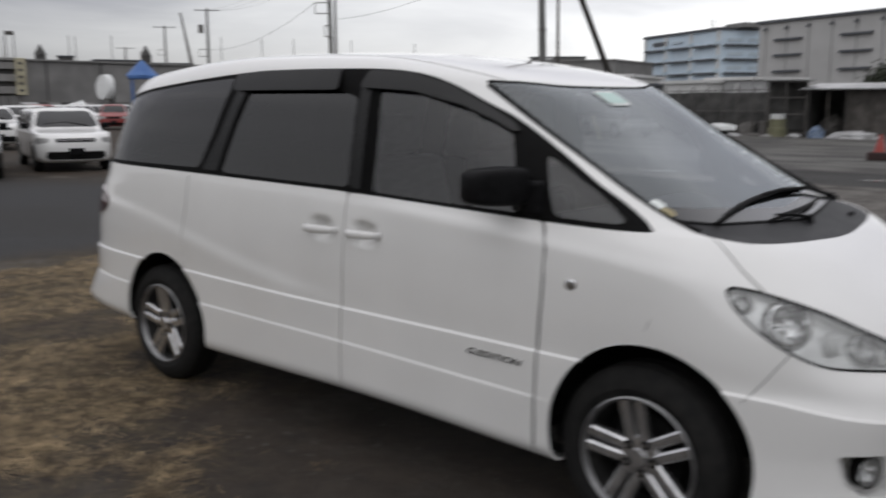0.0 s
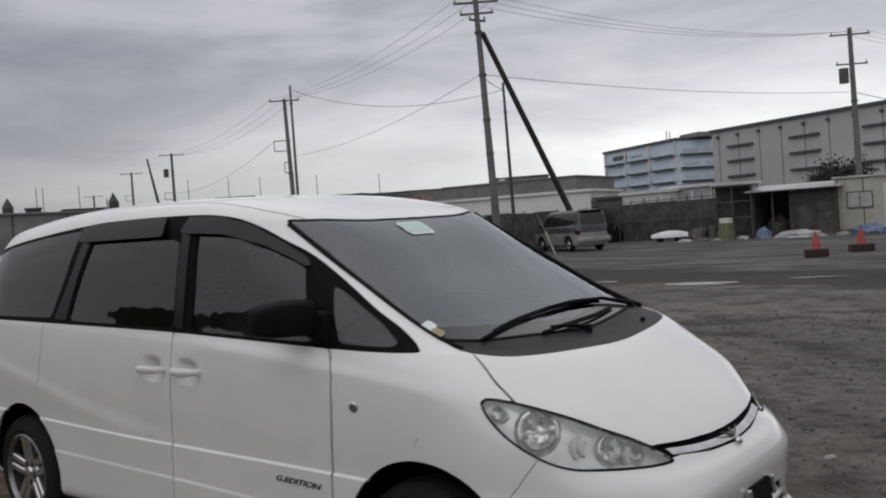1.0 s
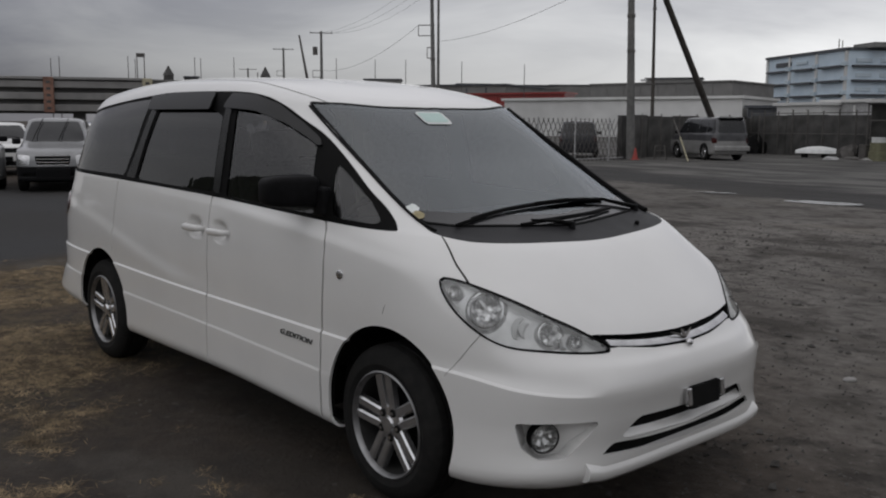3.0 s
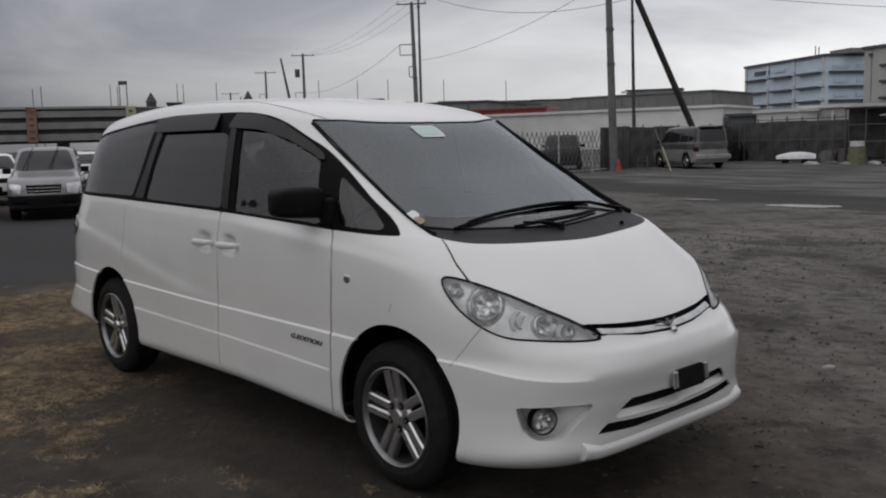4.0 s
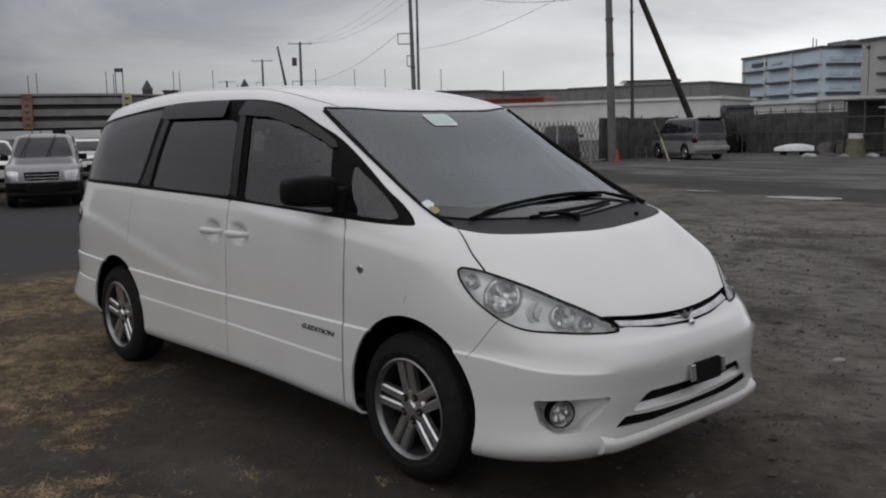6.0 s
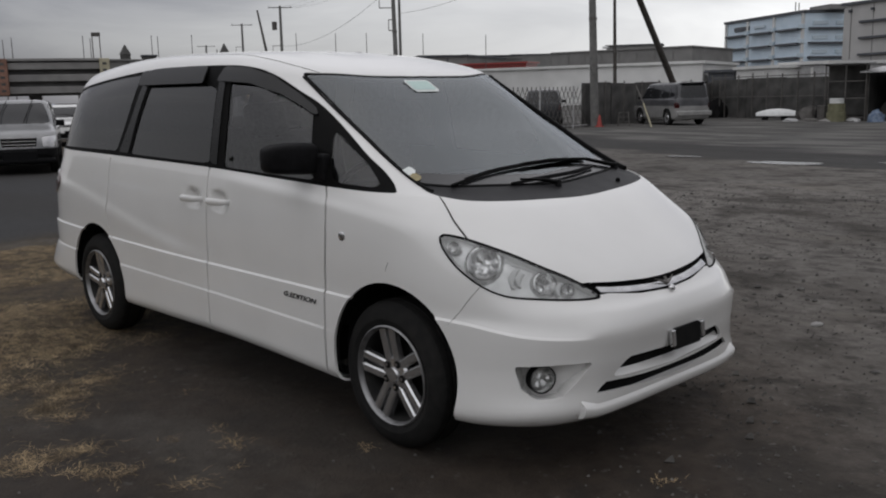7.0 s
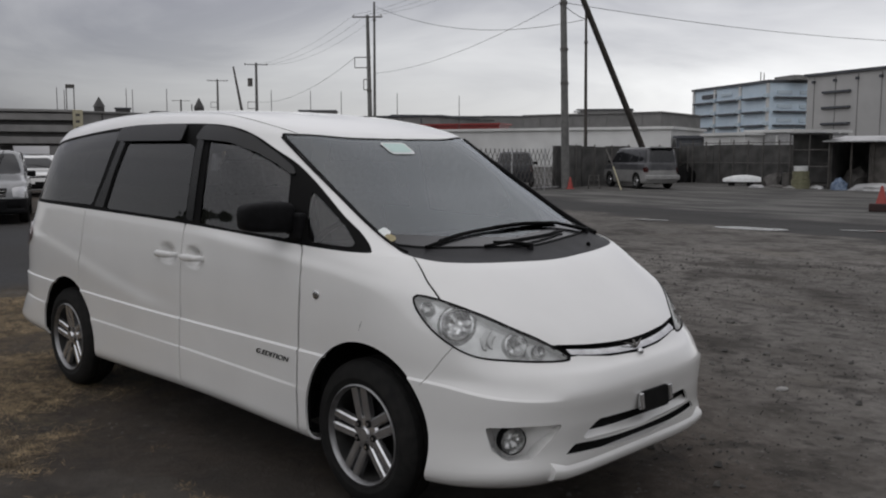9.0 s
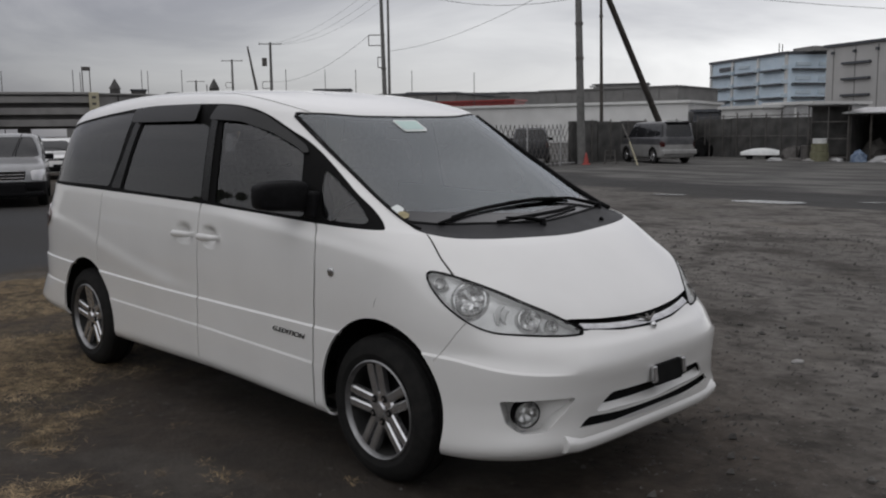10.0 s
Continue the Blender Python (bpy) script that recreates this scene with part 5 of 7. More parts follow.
h2 = parked_car("parked_hatchback", HATCH, PAINT_BLUE, (-36.10, 11.49, 0), 0, "blue-grey hatchback parked far behind", "car", "cars in the back row")
parked_car("parked_wagon", WAGON, PAINT, (-30.04, 9.91, 0), -14, "white station wagon parked behind the row", "car", "cars in the back row")
far_car = parked_car("far_car", WAGON, PAINT, (-42.72, 16.38, 0), -8, "white car in a distant row", "car", "distant row of cars")
far_red = parked_car("far_car", HATCH, PAINT_RED, (-48.33, 24.77, 0), -30, "red car in a distant row", "car", "distant row of cars")
for k in range(14):
    copy_thing(far_red if k in (3,) else far_car, pose(-45.75 - 1.35 * k, 17.28 + 1.25 * k, 0, 0, 0, -12 + 3 * (k % 3)))
for k in range(9):
    copy_thing(far_car if k % 3 else h2, pose(-31.5 - 3.1 * (k % 3), -15 + 2.6 * k, 0, 0, 0, 2 * (k % 2)))
parked_car("parked_van", dict(VANLET, skirt=.84, lower_mat=PAINT_DUST, bumper=True), PAINT_WORN, (-18.6, 33.05, 0), 150, "old worn grey van with dusty silver lower panels beside the wall", "van")
parked_car("parked_suv", SUV, PAINT_DARK, (-23.2, 29.7, 0), 128, "dark SUV parked behind the lattice fence", "car")


# ---------------------------------------------------------------- ground
def ground_mat():
    """Packed dirt, gravel, muddy and wet stretches and old asphalt, by where they lie on the plot."""
    m = bpy.data.materials.new("dirt_and_asphalt")
    m.use_nodes = True
    t = m.node_tree
    b = t.nodes["Principled BSDF"]
    co = t.nodes.new("ShaderNodeTexCoord")

    def noise_at(scale, detail=6.0, rough=0.55, stretch=(1, 1, 1), turn=0.0):
        mp = t.nodes.new("ShaderNodeMapping")
        mp.inputs["Scale"].default_value = stretch
        mp.inputs["Rotation"].default_value = (0, 0, radians(turn))
        t.links.new(co.outputs["Object"], mp.inputs["Vector"])
        n = t.nodes.new("ShaderNodeTexNoise")
        for k, v in (("Scale", scale), ("Detail", detail), ("Roughness", rough)):
            n.inputs[k].default_value = v
        t.links.new(mp.outputs[0], n.inputs["Vector"])
        return n.outputs["Fac"]

    def remap(src, a, c, lo=0.0, hi=1.0, step="SMOOTHSTEP"):
        r = t.nodes.new("ShaderNodeMapRange")
        r.interpolation_type = step
        for k, v in (("From Min", a), ("From Max", c), ("To Min", lo), ("To Max", hi)):
            r.inputs[k].default_value = v
        t.links.new(src, r.inputs["Value"])
        return r.outputs[0]

    def maths(op, a, c):
        n = t.nodes.new("ShaderNodeMath")
        n.operation = op
        for i, v in enumerate((a, c)):
            if isinstance(v, (int, float)):
                n.inputs[i].default_value = v
            else:
                t.links.new(v, n.inputs[i])
        return n.outputs[0]

    def blend(fac, a, c):
        n = t.nodes.new("ShaderNodeMix")
        n.data_type = "RGBA"
        for i, v in ((0, fac), (6, a), (7, c)):
            if isinstance(v, tuple):
                n.inputs[i].default_value = (*v, 1)
            else:
                t.links.new(v, n.inputs[i])
        return n.outputs[2]
    sep = t.nodes.new("ShaderNodeSeparateXYZ")
    t.links.new(co.outputs["Object"], sep.inputs[0])
    X, Y = sep.outputs["X"], sep.outputs["Y"]
    grain, fine, patch, broad = noise_at(9, 9, 0.7), noise_at(55, 5, 0.7), noise_at(0.9, 5), noise_at(0.22, 4)
    streak = noise_at(0.35, 5, 0.6, (1.0, 3.0, 1.0), 40)
    dirt = blend(remap(grain, 0.20, 0.82), (0.050, 0.037, 0.028), (0.120, 0.093, 0.071))
    gravel = blend(remap(grain, 0.18, 0.82), (0.150, 0.138, 0.126), (0.350, 0.328, 0.304))
    asphalt = blend(remap(fine, 0.30, 0.70), (0.050, 0.050, 0.052), (0.095, 0.095, 0.097))
    mud = blend(remap(grain, 0.25, 0.75), (0.022, 0.0165, 0.0125), (0.056, 0.043, 0.033))
    # open gravel towards the far side of the plot
    col = blend(remap(maths("ADD", maths("ADD", X, Y), maths("MULTIPLY", patch, 3.0)), 3.2, 7.0), dirt, gravel)
    # trampled mud under and before the van
    wet1 = remap(maths("ADD", maths("ABSOLUTE", maths("ADD", Y, 1.3), 0.0), maths("MULTIPLY", patch, 1.6)), 3.2, 1.9)
    wet1 = maths("MULTIPLY", wet1, remap(X, -1.8, 0.2))
    wet1 = maths("MULTIPLY", wet1, remap(X, 4.6, 2.6))
    col = blend(remap(noise_at(0.9, 5, 0.58, (1, 1.25, 1), 35), 0.48, 0.64, 0.0, 0.75), col, (0.052, 0.046, 0.039))
    col = blend(remap(noise_at(0.7, 5, 0.58, (1, 1.3, 1), 55), 0.54, 0.68, 0.0, 0.6), col, (0.235, 0.213, 0.185))
    col = blend(remap(patch, 0.52, 0.66, 0.0, 0.45), col, (0.120, 0.106, 0.090))
    # dark clods and pits on the open gravel
    clod = remap(noise_at(3.4, 8, 0.66, (1, 1.2, 1), 20), 0.50, 0.66, 0.0, 0.7)
    col = blend(clod, col, (0.043, 0.039, 0.035))
    chip = remap(noise_at(16, 4, 0.6), 0.62, 0.70, 0.0, 0.6)
    col = blend(chip, col, (0.27, 0.255, 0.235))
    col = blend(maths("MULTIPLY", wet1, 0.42), col, mud)
    # straw-covered earth beside the van
    turf = maths("MULTIPLY", remap(maths("ADD", maths("ADD", X, maths("MULTIPLY", Y, 0.75)), maths("MULTIPLY", patch, 1.6)), -0.1, -1.3), remap(X, -7.2, -5.6))
    tuft = remap(maths("ADD", maths("MULTIPLY", noise_at(5.0, 6, 0.65), 0.7), maths("MULTIPLY", noise_at(14, 5, 0.6, (1, 2.5, 1), 25), 0.3)), 0.42, 0.62)
    straw = blend(remap(noise_at(38, 4, 0.7, (1, 3, 1), 30), 0.3, 0.7), (0.085, 0.066, 0.038), (0.235, 0.185, 0.112))
    col = blend(maths("MULTIPLY", turf, maths("MULTIPLY", tuft, 0.75)), col, straw)
    # the dark wheel track across the far lot
    way = maths("ADD", maths("MULTIPLY", X, 0.33), maths("MULTIPLY", Y, 0.94))
    way = maths("ADD", way, maths("MULTIPLY", streak, 3.6))
    far_road = remap(way, 13.8, 14.8)
    road = blend(remap(streak, 0.38, 0.62), (0.10, 0.098, 0.095), (0.225, 0.218, 0.205))
    col = blend(far_road, col, road)
    band = maths("MULTIPLY", remap(way, 13.6, 14.4), remap(way, 18.2, 16.8))
    col = blend(maths("MULTIPLY", band, 0.8), col, (0.032, 0.031, 0.031))
    # asphalt lane before the parked row
    lane = maths("MULTIPLY", remap(maths("ADD", X, maths("MULTIPLY", patch, 1.2)), -5.2, -6.2), remap(maths("SUBTRACT", Y, maths("MULTIPLY", X, 0.5)), 14.0, 11.0))
    col = blend(lane, col, asphalt)
    col = blend(remap(broad, 0.40, 0.62, 0.0, 0.35), col, (0.055, 0.050, 0.045))
    dull = t.nodes.new("ShaderNodeVectorMath")
    dull.operation = "SCALE"
    dull.inputs["Scale"].default_value = 0.64
    t.links.new(col, dull.inputs[0])
    t.links.new(dull.outputs[0], b.inputs["Base Color"])
    damp = maths("MAXIMUM", maths("MULTIPLY", band, 0.12), maths("MULTIPLY", wet1, 0.2))
    t.links.new(maths("SUBTRACT", 0.93, damp), b.inputs["Roughness"])
    b.inputs["Specular IOR Level"].default_value = 0.18
    bp = t.nodes.new("ShaderNodeBump")
    bp.inputs["Strength"].default_value, bp.inputs["Distance"].default_value = 0.6, 0.05
    t.links.new(maths("ADD", maths("MULTIPLY", noise_at(3.4, 8, 0.66, (1, 1.2, 1), 20), -0.7), maths("ADD", maths("MULTIPLY", grain, 0.6), maths("MULTIPLY", fine, 0.25))), bp.inputs["Height"])
    t.links.new(bp.outputs[0], b.inputs["Normal"])
    return m


def ground_height(x, y):
    """Small unevenness of the plot, none under the tyres or far away."""
    d = math.hypot(x - 1.5, y)
    k = min(1.0, max(0.0, (12.5 - d) / 5))
    if k <= 0:
        return 0.0
    h = 0.030 * noise.noise((x * 0.55, y * 0.55, 3.1)) + 0.012 * noise.noise((x * 1.9, y * 1.9, 7.7)) + 0.006 * noise.noise((x * 5, y * 5, 1.3))
    flatten = 1.0
    for wx in (1.46, -1.52):
        for wy in (-.75, .75):
            flatten = min(flatten, max(0.0, (math.hypot(x - wx, y - wy) - 0.18) / 0.4))
    return k * h * min(1.0, flatten)


def spread(n, near, far, centre):
    u = np.linspace(-1, 1, n)
    return centre + near * u + (far - near) * np.sign(u) * np.abs(u) ** 9


gx, gy = spread(230, 14, 2500, 0.5), spread(230, 14, 2500, 2.0)
verts = [(x, y, ground_height(x, y)) for y in gy for x in gx]
faces = [(j * 230 + i, j * 230 + i + 1, (j + 1) * 230 + i + 1, (j + 1) * 230 + i) for j in range(229) for i in range(229)]
ground = new("ground", mesh_of("ground", verts, faces, ground_mat(), True))
tagged(ground, "bare dirt and gravel lot with muddy and paved stretches", "ground", kind="structure")


def scatter(name, count, place, build, material, label, category, seed=1):
    """Many small pieces that nobody would count, as one mesh."""
    rnd = random.Random(seed)
    V, F_ = [], []
    tries = 0
    while count > 0 and tries < 400000:
        tries += 1
        p = place(rnd)
        if p is None:
            continue
        v, f = build(rnd, *p)
        k = len(V)
        V += v
        F_ += [tuple(i + k for i in q) for q in f]
        count -= 1
    ob = new(name, mesh_of(name, V, F_, material))
    return tagged(ob, label, category, kind="stuff")


def on_grass(x, y, cut):
    """Where dry grass grows: beside and behind the van's right rear, in tufts."""
    edge = 1 / (1 + math.exp((x + 0.75 * y + 1.55) * 2.6)) * 1 / (1 + math.exp((-6.3 - x) * 4.0))
    v = noise.noise((x * 1.1, y * 1.1, 5.0)) * 0.6 + noise.noise((x * 3.1, y * 3.1, 9.0)) * 0.4
    return edge > 0.04 and v * 1.3 + edge * 0.75 > cut + 0.22


def blade(rnd, x, y, size=1.0):
    z = ground_height(x, y)
    out_v, out_f = [], []
    for _ in range(3):
        a, l = rnd.uniform(0, 6.28), rnd.uniform(.012, .055) * size
        lift = rnd.uniform(.001, .014) * size
        wv = rnd.uniform(.0006, .0015)
        bx, by = x + rnd.uniform(-.03, .03), y + rnd.uniform(-.03, .03)
        dx, dy = math.cos(a), math.sin(a)
        k = len(out_v)
        out_v += [(bx - dy * wv, by + dx * wv, z - .002), (bx + dy * wv, by - dx * wv, z - .002), (bx + dx * l * .6 + dy * wv, by + dy * l * .6 - dx * wv, z + lift),
                  (bx + dx * l * .6 - dy * wv, by + dy * l * .6 + dx * wv, z + lift), (bx + dx * l, by + dy * l, z + lift * .7)]
        out_f += [(k, k + 1, k + 2, k + 3), (k + 3, k + 2, k + 4)]
    return out_v, out_f


def grass_place(x0, x1, y0, y1, cut):
    def f(rnd):
        x, y = rnd.uniform(x0, x1), rnd.uniform(y0, y1)
        return (x, y) if on_grass(x, y, cut) else None
    return f


def tussock(rnd, x, y):
    """A flattened clump of long dead blades lying much the same way."""
    z = ground_height(x, y)
    lay = rnd.uniform(0, 6.28)
    size = rnd.uniform(.03, .10)
    out_v, out_f = [], []
    for _ in range(rnd.randint(14, 34)):
        a, l = lay + rnd.gauss(0, .9), rnd.uniform(.02, .085)
        lift = rnd.uniform(.001, .011)
        wv = rnd.uniform(.0007, .0018)
        bx, by = x + rnd.gauss(0, size), y + rnd.gauss(0, size)
        dx, dy = math.cos(a), math.sin(a)
        k = len(out_v)
        out_v += [(bx - dy * wv, by + dx * wv, z + .002), (bx + dy * wv, by - dx * wv, z + .002), (bx + dx * l * .6 + dy * wv, by + dy * l * .6 - dx * wv, z + lift),
                  (bx + dx * l * .6 - dy * wv, by + dy * l * .6 + dx * wv, z + lift), (bx + dx * l, by + dy * l, z + lift * .5)]
        out_f += [(k, k + 1, k + 2, k + 3), (k + 3, k + 2, k + 4)]
    return out_v, out_f


scatter("straw_tussocks", 4200, grass_place(-6.5, 1.0, -4.2, 1.5, 0.42), tussock, STRAW, "flattened clumps of pale dead grass", "grass", 12)
def sparse_place(rnd):
    """Thin patches of straw on the mud before the van's flank."""
    x, y = rnd.uniform(-1.6, 1.7), rnd.uniform(-3.0, -1.25)
    v = noise.noise((x * 1.7, y * 1.7, 15.0)) * .6 + noise.noise((x * 5, y * 5, 3.0)) * .5
    return (x, y) if v > .20 + .10 * (x + .75 * y + .9) else None


scatter("straw_wisps", 330, sparse_place, tussock, STRAW, "thin wisps of straw trodden into the mud", "grass", 21)
scatter("loose_straw", 2500, sparse_place, blade, STRAW, "loose straw blades trodden into the mud", "grass", 22)
scatter("dry_grass", 16000, grass_place(-6.5, 1.6, -4.2, 1.5, 0.40), blade, STRAW, "flattened straw-coloured dry grass on the dirt", "grass", 2)
scatter("green_grass", 3000, grass_place(-5, 2.4, -4.2, 1.0, 0.40), lambda r, x, y: blade(r, x, y, .7), GREENGRASS, "dull green grass among the straw", "grass", 3)


def pebble(rnd, x, y):
    s = rnd.uniform(.003, .011) * (2.6 if rnd.random() < .05 else 1)
    z = ground_height(x, y) + s * .25
    v = []
    for dx, dy, dz in ((1, 0, 0), (-.5, .87, 0), (-.5, -.87, 0), (.3, .2, .8), (-.4, 0, .6), (0, 0, -.6)):
        k = s * rnd.uniform(.7, 1.3)
        v.append((x + dx * k, y + dy * k, z + dz * k))
    return v, [(0, 1, 3), (1, 4, 3), (1, 2, 4), (2, 3, 4), (2, 0, 3), (1, 0, 5), (2, 1, 5), (0, 2, 5)]


def pebble_place(rnd):
    x, y = rnd.uniform(-3, 7), rnd.uniform(-4.5, 10)
    if x < 2.2 and y < -.3 and rnd.random() < .93:
        return None
    if abs(y) < .7 and -2 < x < 2:
        return None
    return (x, y) if rnd.random() < .35 + .5 * noise.noise((x * .8, y * .8, 2.0)) else None


scatter("gravel", 15000, pebble_place, pebble, STONE, "small loose gravel scattered over the dirt", "gravel", 4)


def rock(x, y, s, material, label, name="stone"):
    bm = bmesh.new()
    bmesh.ops.create_icosphere(bm, subdivisions=2, radius=1.0)
    for v in bm.verts:
        k = 1 + 0.25 * noise.noise(v.co * 1.7 + Vector((x, y, 0)))
        v.co = Vector((v.co.x * s[0], v.co.y * s[1], v.co.z * s[2])) * k
    ob = part(name, bm, material, smooth=True, angle=30)
    ob.matrix_basis = pose(x, y, ground_height(x, y) + s[2] * .4, 0, 0, 37 * x)
    return tagged(ob, label, "stone")


for x, y, s in ((1.93, 2.39, (.05, .03, .02)), (3.05, .62, (.03, .02, .016)), (1.4, 3.3, (.03, .03, .018)), (1.1, 2.2, (.025, .02, .014)), (2.6, 1.6, (.022, .022, .014)), (.6, 4.3, (.04, .03, .02))):
    rock(x, y, s, CONCRETE if s[0] > .045 else STONE, "pale loose stone lying on the gravel" if s[0] > .045 else "grey loose stone lying on the gravel")


def straw_clump(x, y, size, seed):
    rnd = random.Random(seed)
    V, F_ = [], []
    for _ in range(11):
        v, f = blade(rnd, x + rnd.gauss(0, size), y + rnd.gauss(0, size), .95)
        k = len(V)
        V += v
        F_ += [tuple(i + k for i in q) for q in f]
    return tagged(new("straw_tuft", mesh_of("straw_tuft", V, F_, STRAW)), "pale tuft of dead grass on bare mud", "grass", kind="stuff")


for k, (x, y) in enumerate(((.08, -1.06), (.71, -1.50), (.74, -1.27), (1.41, -.93), (2.51, -.35))):
    straw_clump(x, y, .022, 50 + k)


def puddle(x, y, a, b_, turn, seed):
    bm = bmesh.new()
    vs = []
    for k in range(48):
        q = 2 * math.pi * k / 48
        r = 1 + .35 * noise.noise((math.cos(q) * 1.6, math.sin(q) * 1.6, seed)) + .15 * noise.noise((math.cos(q) * 5, math.sin(q) * 5, seed))
        vs.append(bm.verts.new((a * r * math.cos(q), b_ * r * math.sin(q), 0)))
    bm.faces.new(vs)
    ob = part("puddle", bm, WATER)
    ob.matrix_basis = pose(x, y, .012 + max(0, ground_height(x, y)), 0, 0, turn)
    return tagged(ob, "shallow rain puddle reflecting the pale sky", "puddle", kind="structure")


puddle(-4.08, 14.5, .78, .36, 4, 1.0)
puddle(-2.2, 15.6, .55, .16, 20, 4.0)
puddle(-6.9, 15.2, .5, .15, 10, 6.0)


# ---------------------------------------------------------------- walls and fences of the lot
def wall_run(name, a, b_, height, thick, material, label, piece=1.0, gap=.02, base=0.0):
    """A wall of separate concrete panels between two points."""
    a, b_ = Vector((*a, 0)), Vector((*b_, 0))
    d = b_ - a
    root = thing(name, (a.x, a.y, 0), math.degrees(math.atan2(d.y, d.x)), label, "wall", kind="structure")
    n = max(1, round(d.length / piece))
    step = d.length / n
    me = None
    for k in range(n):
        if me is None:
            ob = part("panel", box((0, 0, height / 2 + base), (step - gap, thick, height), .015), material, root)
            me = ob.data
        else:
            ob = attach("panel", me, root)
        ob.matrix_basis = pose(step * (k + .5), .02 * math.sin(k * 2.3), .03 * math.sin(k * 1.7) - .02)
    return root


wall_run("wall_west", (-21.2, 30.0), (-21.9, 42.6), 1.95, .14, CONCRETE_DARK, "weathered grey concrete panel wall along the lot", 1.1, .03)
wall_run("wall_north", (-21.9, 42.6), (-12.0, 39.6), 2.05, .16, CONCRETE_DARK, "stained grey concrete wall behind the lot", 2.3)


def lattice_fence(a, b_, height):
    """A folding lattice fence of crossed steel slats."""
    a, b_ = Vector((*a, 0)), Vector((*b_, 0))
    d = b_ - a
    root = thing("lattice_fence", a, math.degrees(math.atan2(d.y, d.x)), "folding steel lattice fence beside the utility pole", "fence")
    L = d.length
    n = int(L / .30)
    me = {}
    for s in (-1, 1):
        for k in range(-4, n + 1):
            x0, x1 = k * .30, k * .30 + 1.0
            if x0 < 0 or x1 > L:
                continue
            if s not in me:
                ob = part("slat", box((0, .012 * s, 0), (.035, .006, math.hypot(1.0, height)), 0, pose(0, 0, 0, 0, s * math.degrees(math.atan2(1.0, height)), 0)), STEEL, root)
                me[s] = ob.data
            else:
                ob = attach("slat", me[s], root)
            ob.matrix_basis = Matrix.Translation((x0 + .5, 0, height / 2))
    for k in range(int(L / 2.4) + 1):
        part("post", rod((k * 2.4, 0, 0), (k * 2.4, 0, height + .05), .03), TIN, root)
    part("rail", box((L / 2, 0, .12), (L, .03, .04)), TIN, root)
    return root


lattice_fence((-19.3, 20.4), (-19.9, 28.7), 1.75)
slab = thing("sheet_barrier", (-20.58, 30.04, 0), 95, "dark rusty sheet panel beside the utility pole", "fence")
part("sheet", box((0, 0, .95), (1.5, .06, 1.9), .01), CONCRETE_DARK, slab)
rail = thing("fence_rail", (-21.5, 42.1, 0), -17, "thin steel rails on posts along the wall", "fence")
for k in range(11):
    part("post", rod((k * .98, -.16, 0), (k * .98, -.16, 2.28 + .05 * math.sin(k * 2.3)), .035, n=8), STEEL, rail)
for z in (1.1, 2.12):
    part("rail", rod((0, -.2, z), (9.8, -.2, z + .03), .022, n=6), STEEL, rail)
for k in range(9):
    ob = thing("fence_post", (-20.76 - .02 * k, 31.15 + 1.5 * k, 0), 0, "short steel fence post before the wall", "fence post", "fence posts by the wall")
    part("shaft", rod((0, 0, 0), (0, 0, 2.0 + .06 * math.sin(k * 3)), .035), STEEL, ob)


# ---------------------------------------------------------------- utility poles and wires
def utility_pole(x, y, h, r, label, arms=(), extras=(), material=POLE_GREY, lean=(0, 0)):
    root = thing("utility_pole", (x, y, 0), 0, label, "utility pole")
    part("shaft", rod((0, 0, -.3), (lean[0], lean[1], h), r, r * .6, 14), material, root, smooth=True)
    for z, length, turn in arms:
        arm = part("crossarm", box((0, 0, 0), (length, .09, .09), .01), STEEL, root)
        arm.matrix_basis = pose(lean[0] * z / h, lean[1] * z / h, z, 0, 0, turn)
        for k in range(3):
            u = (k / 2 - .5) * length * .92
            ins = part("insulator", lathe([(.0, 0.0), (.03, 0.0), (.06, .05), (.03, .06), (.06, .11), (.03, .12), (.02, .2), (0.0, .2)], 10), WHITE_PLASTIC, arm)
            ins.matrix_basis = Matrix.Translation((u, 0, .04)) @ pose(0, 0, 0, 90, 0, 0)
    for kind, z, off, turn in extras:
        c = Vector((off * math.cos(radians(turn)), off * math.sin(radians(turn)), z))
        if kind == "transformer":
            part("transformer", rod(c - Vector((0, 0, .45)), c + Vector((0, 0, .45)), .28, n=14), STEEL, root)
        elif kind == "bracket":
            t = part("bracket", rod((0, 0, z), c, .035), STEEL, root)
            part("bracket_bar", rod(c, c - Vector((0, 0, .75)), .03), STEEL, t)
            part("bracket_bar", rod(c - Vector((0, 0, .75)), (0, 0, z - .75), .035), STEEL, t)
        elif kind == "band":
            part("band", rod((lean[0] * z / h, lean[1] * z / h, z), (lean[0] * z / h, lean[1] * z / h, z + .12), r * .95, n=12), STEEL, root)
        elif kind == "lamp":
            part("lamp_arm", tube([(0, 0, z), c * .6 + Vector((0, 0, z * .4 + .2)), c + Vector((0, 0, .15))], .03), STEEL, root)
            part("lamp_head", box(c + Vector((0, 0, .1)), (.35, .18, .12), .03), WHITE_PLASTIC, root)
    return root


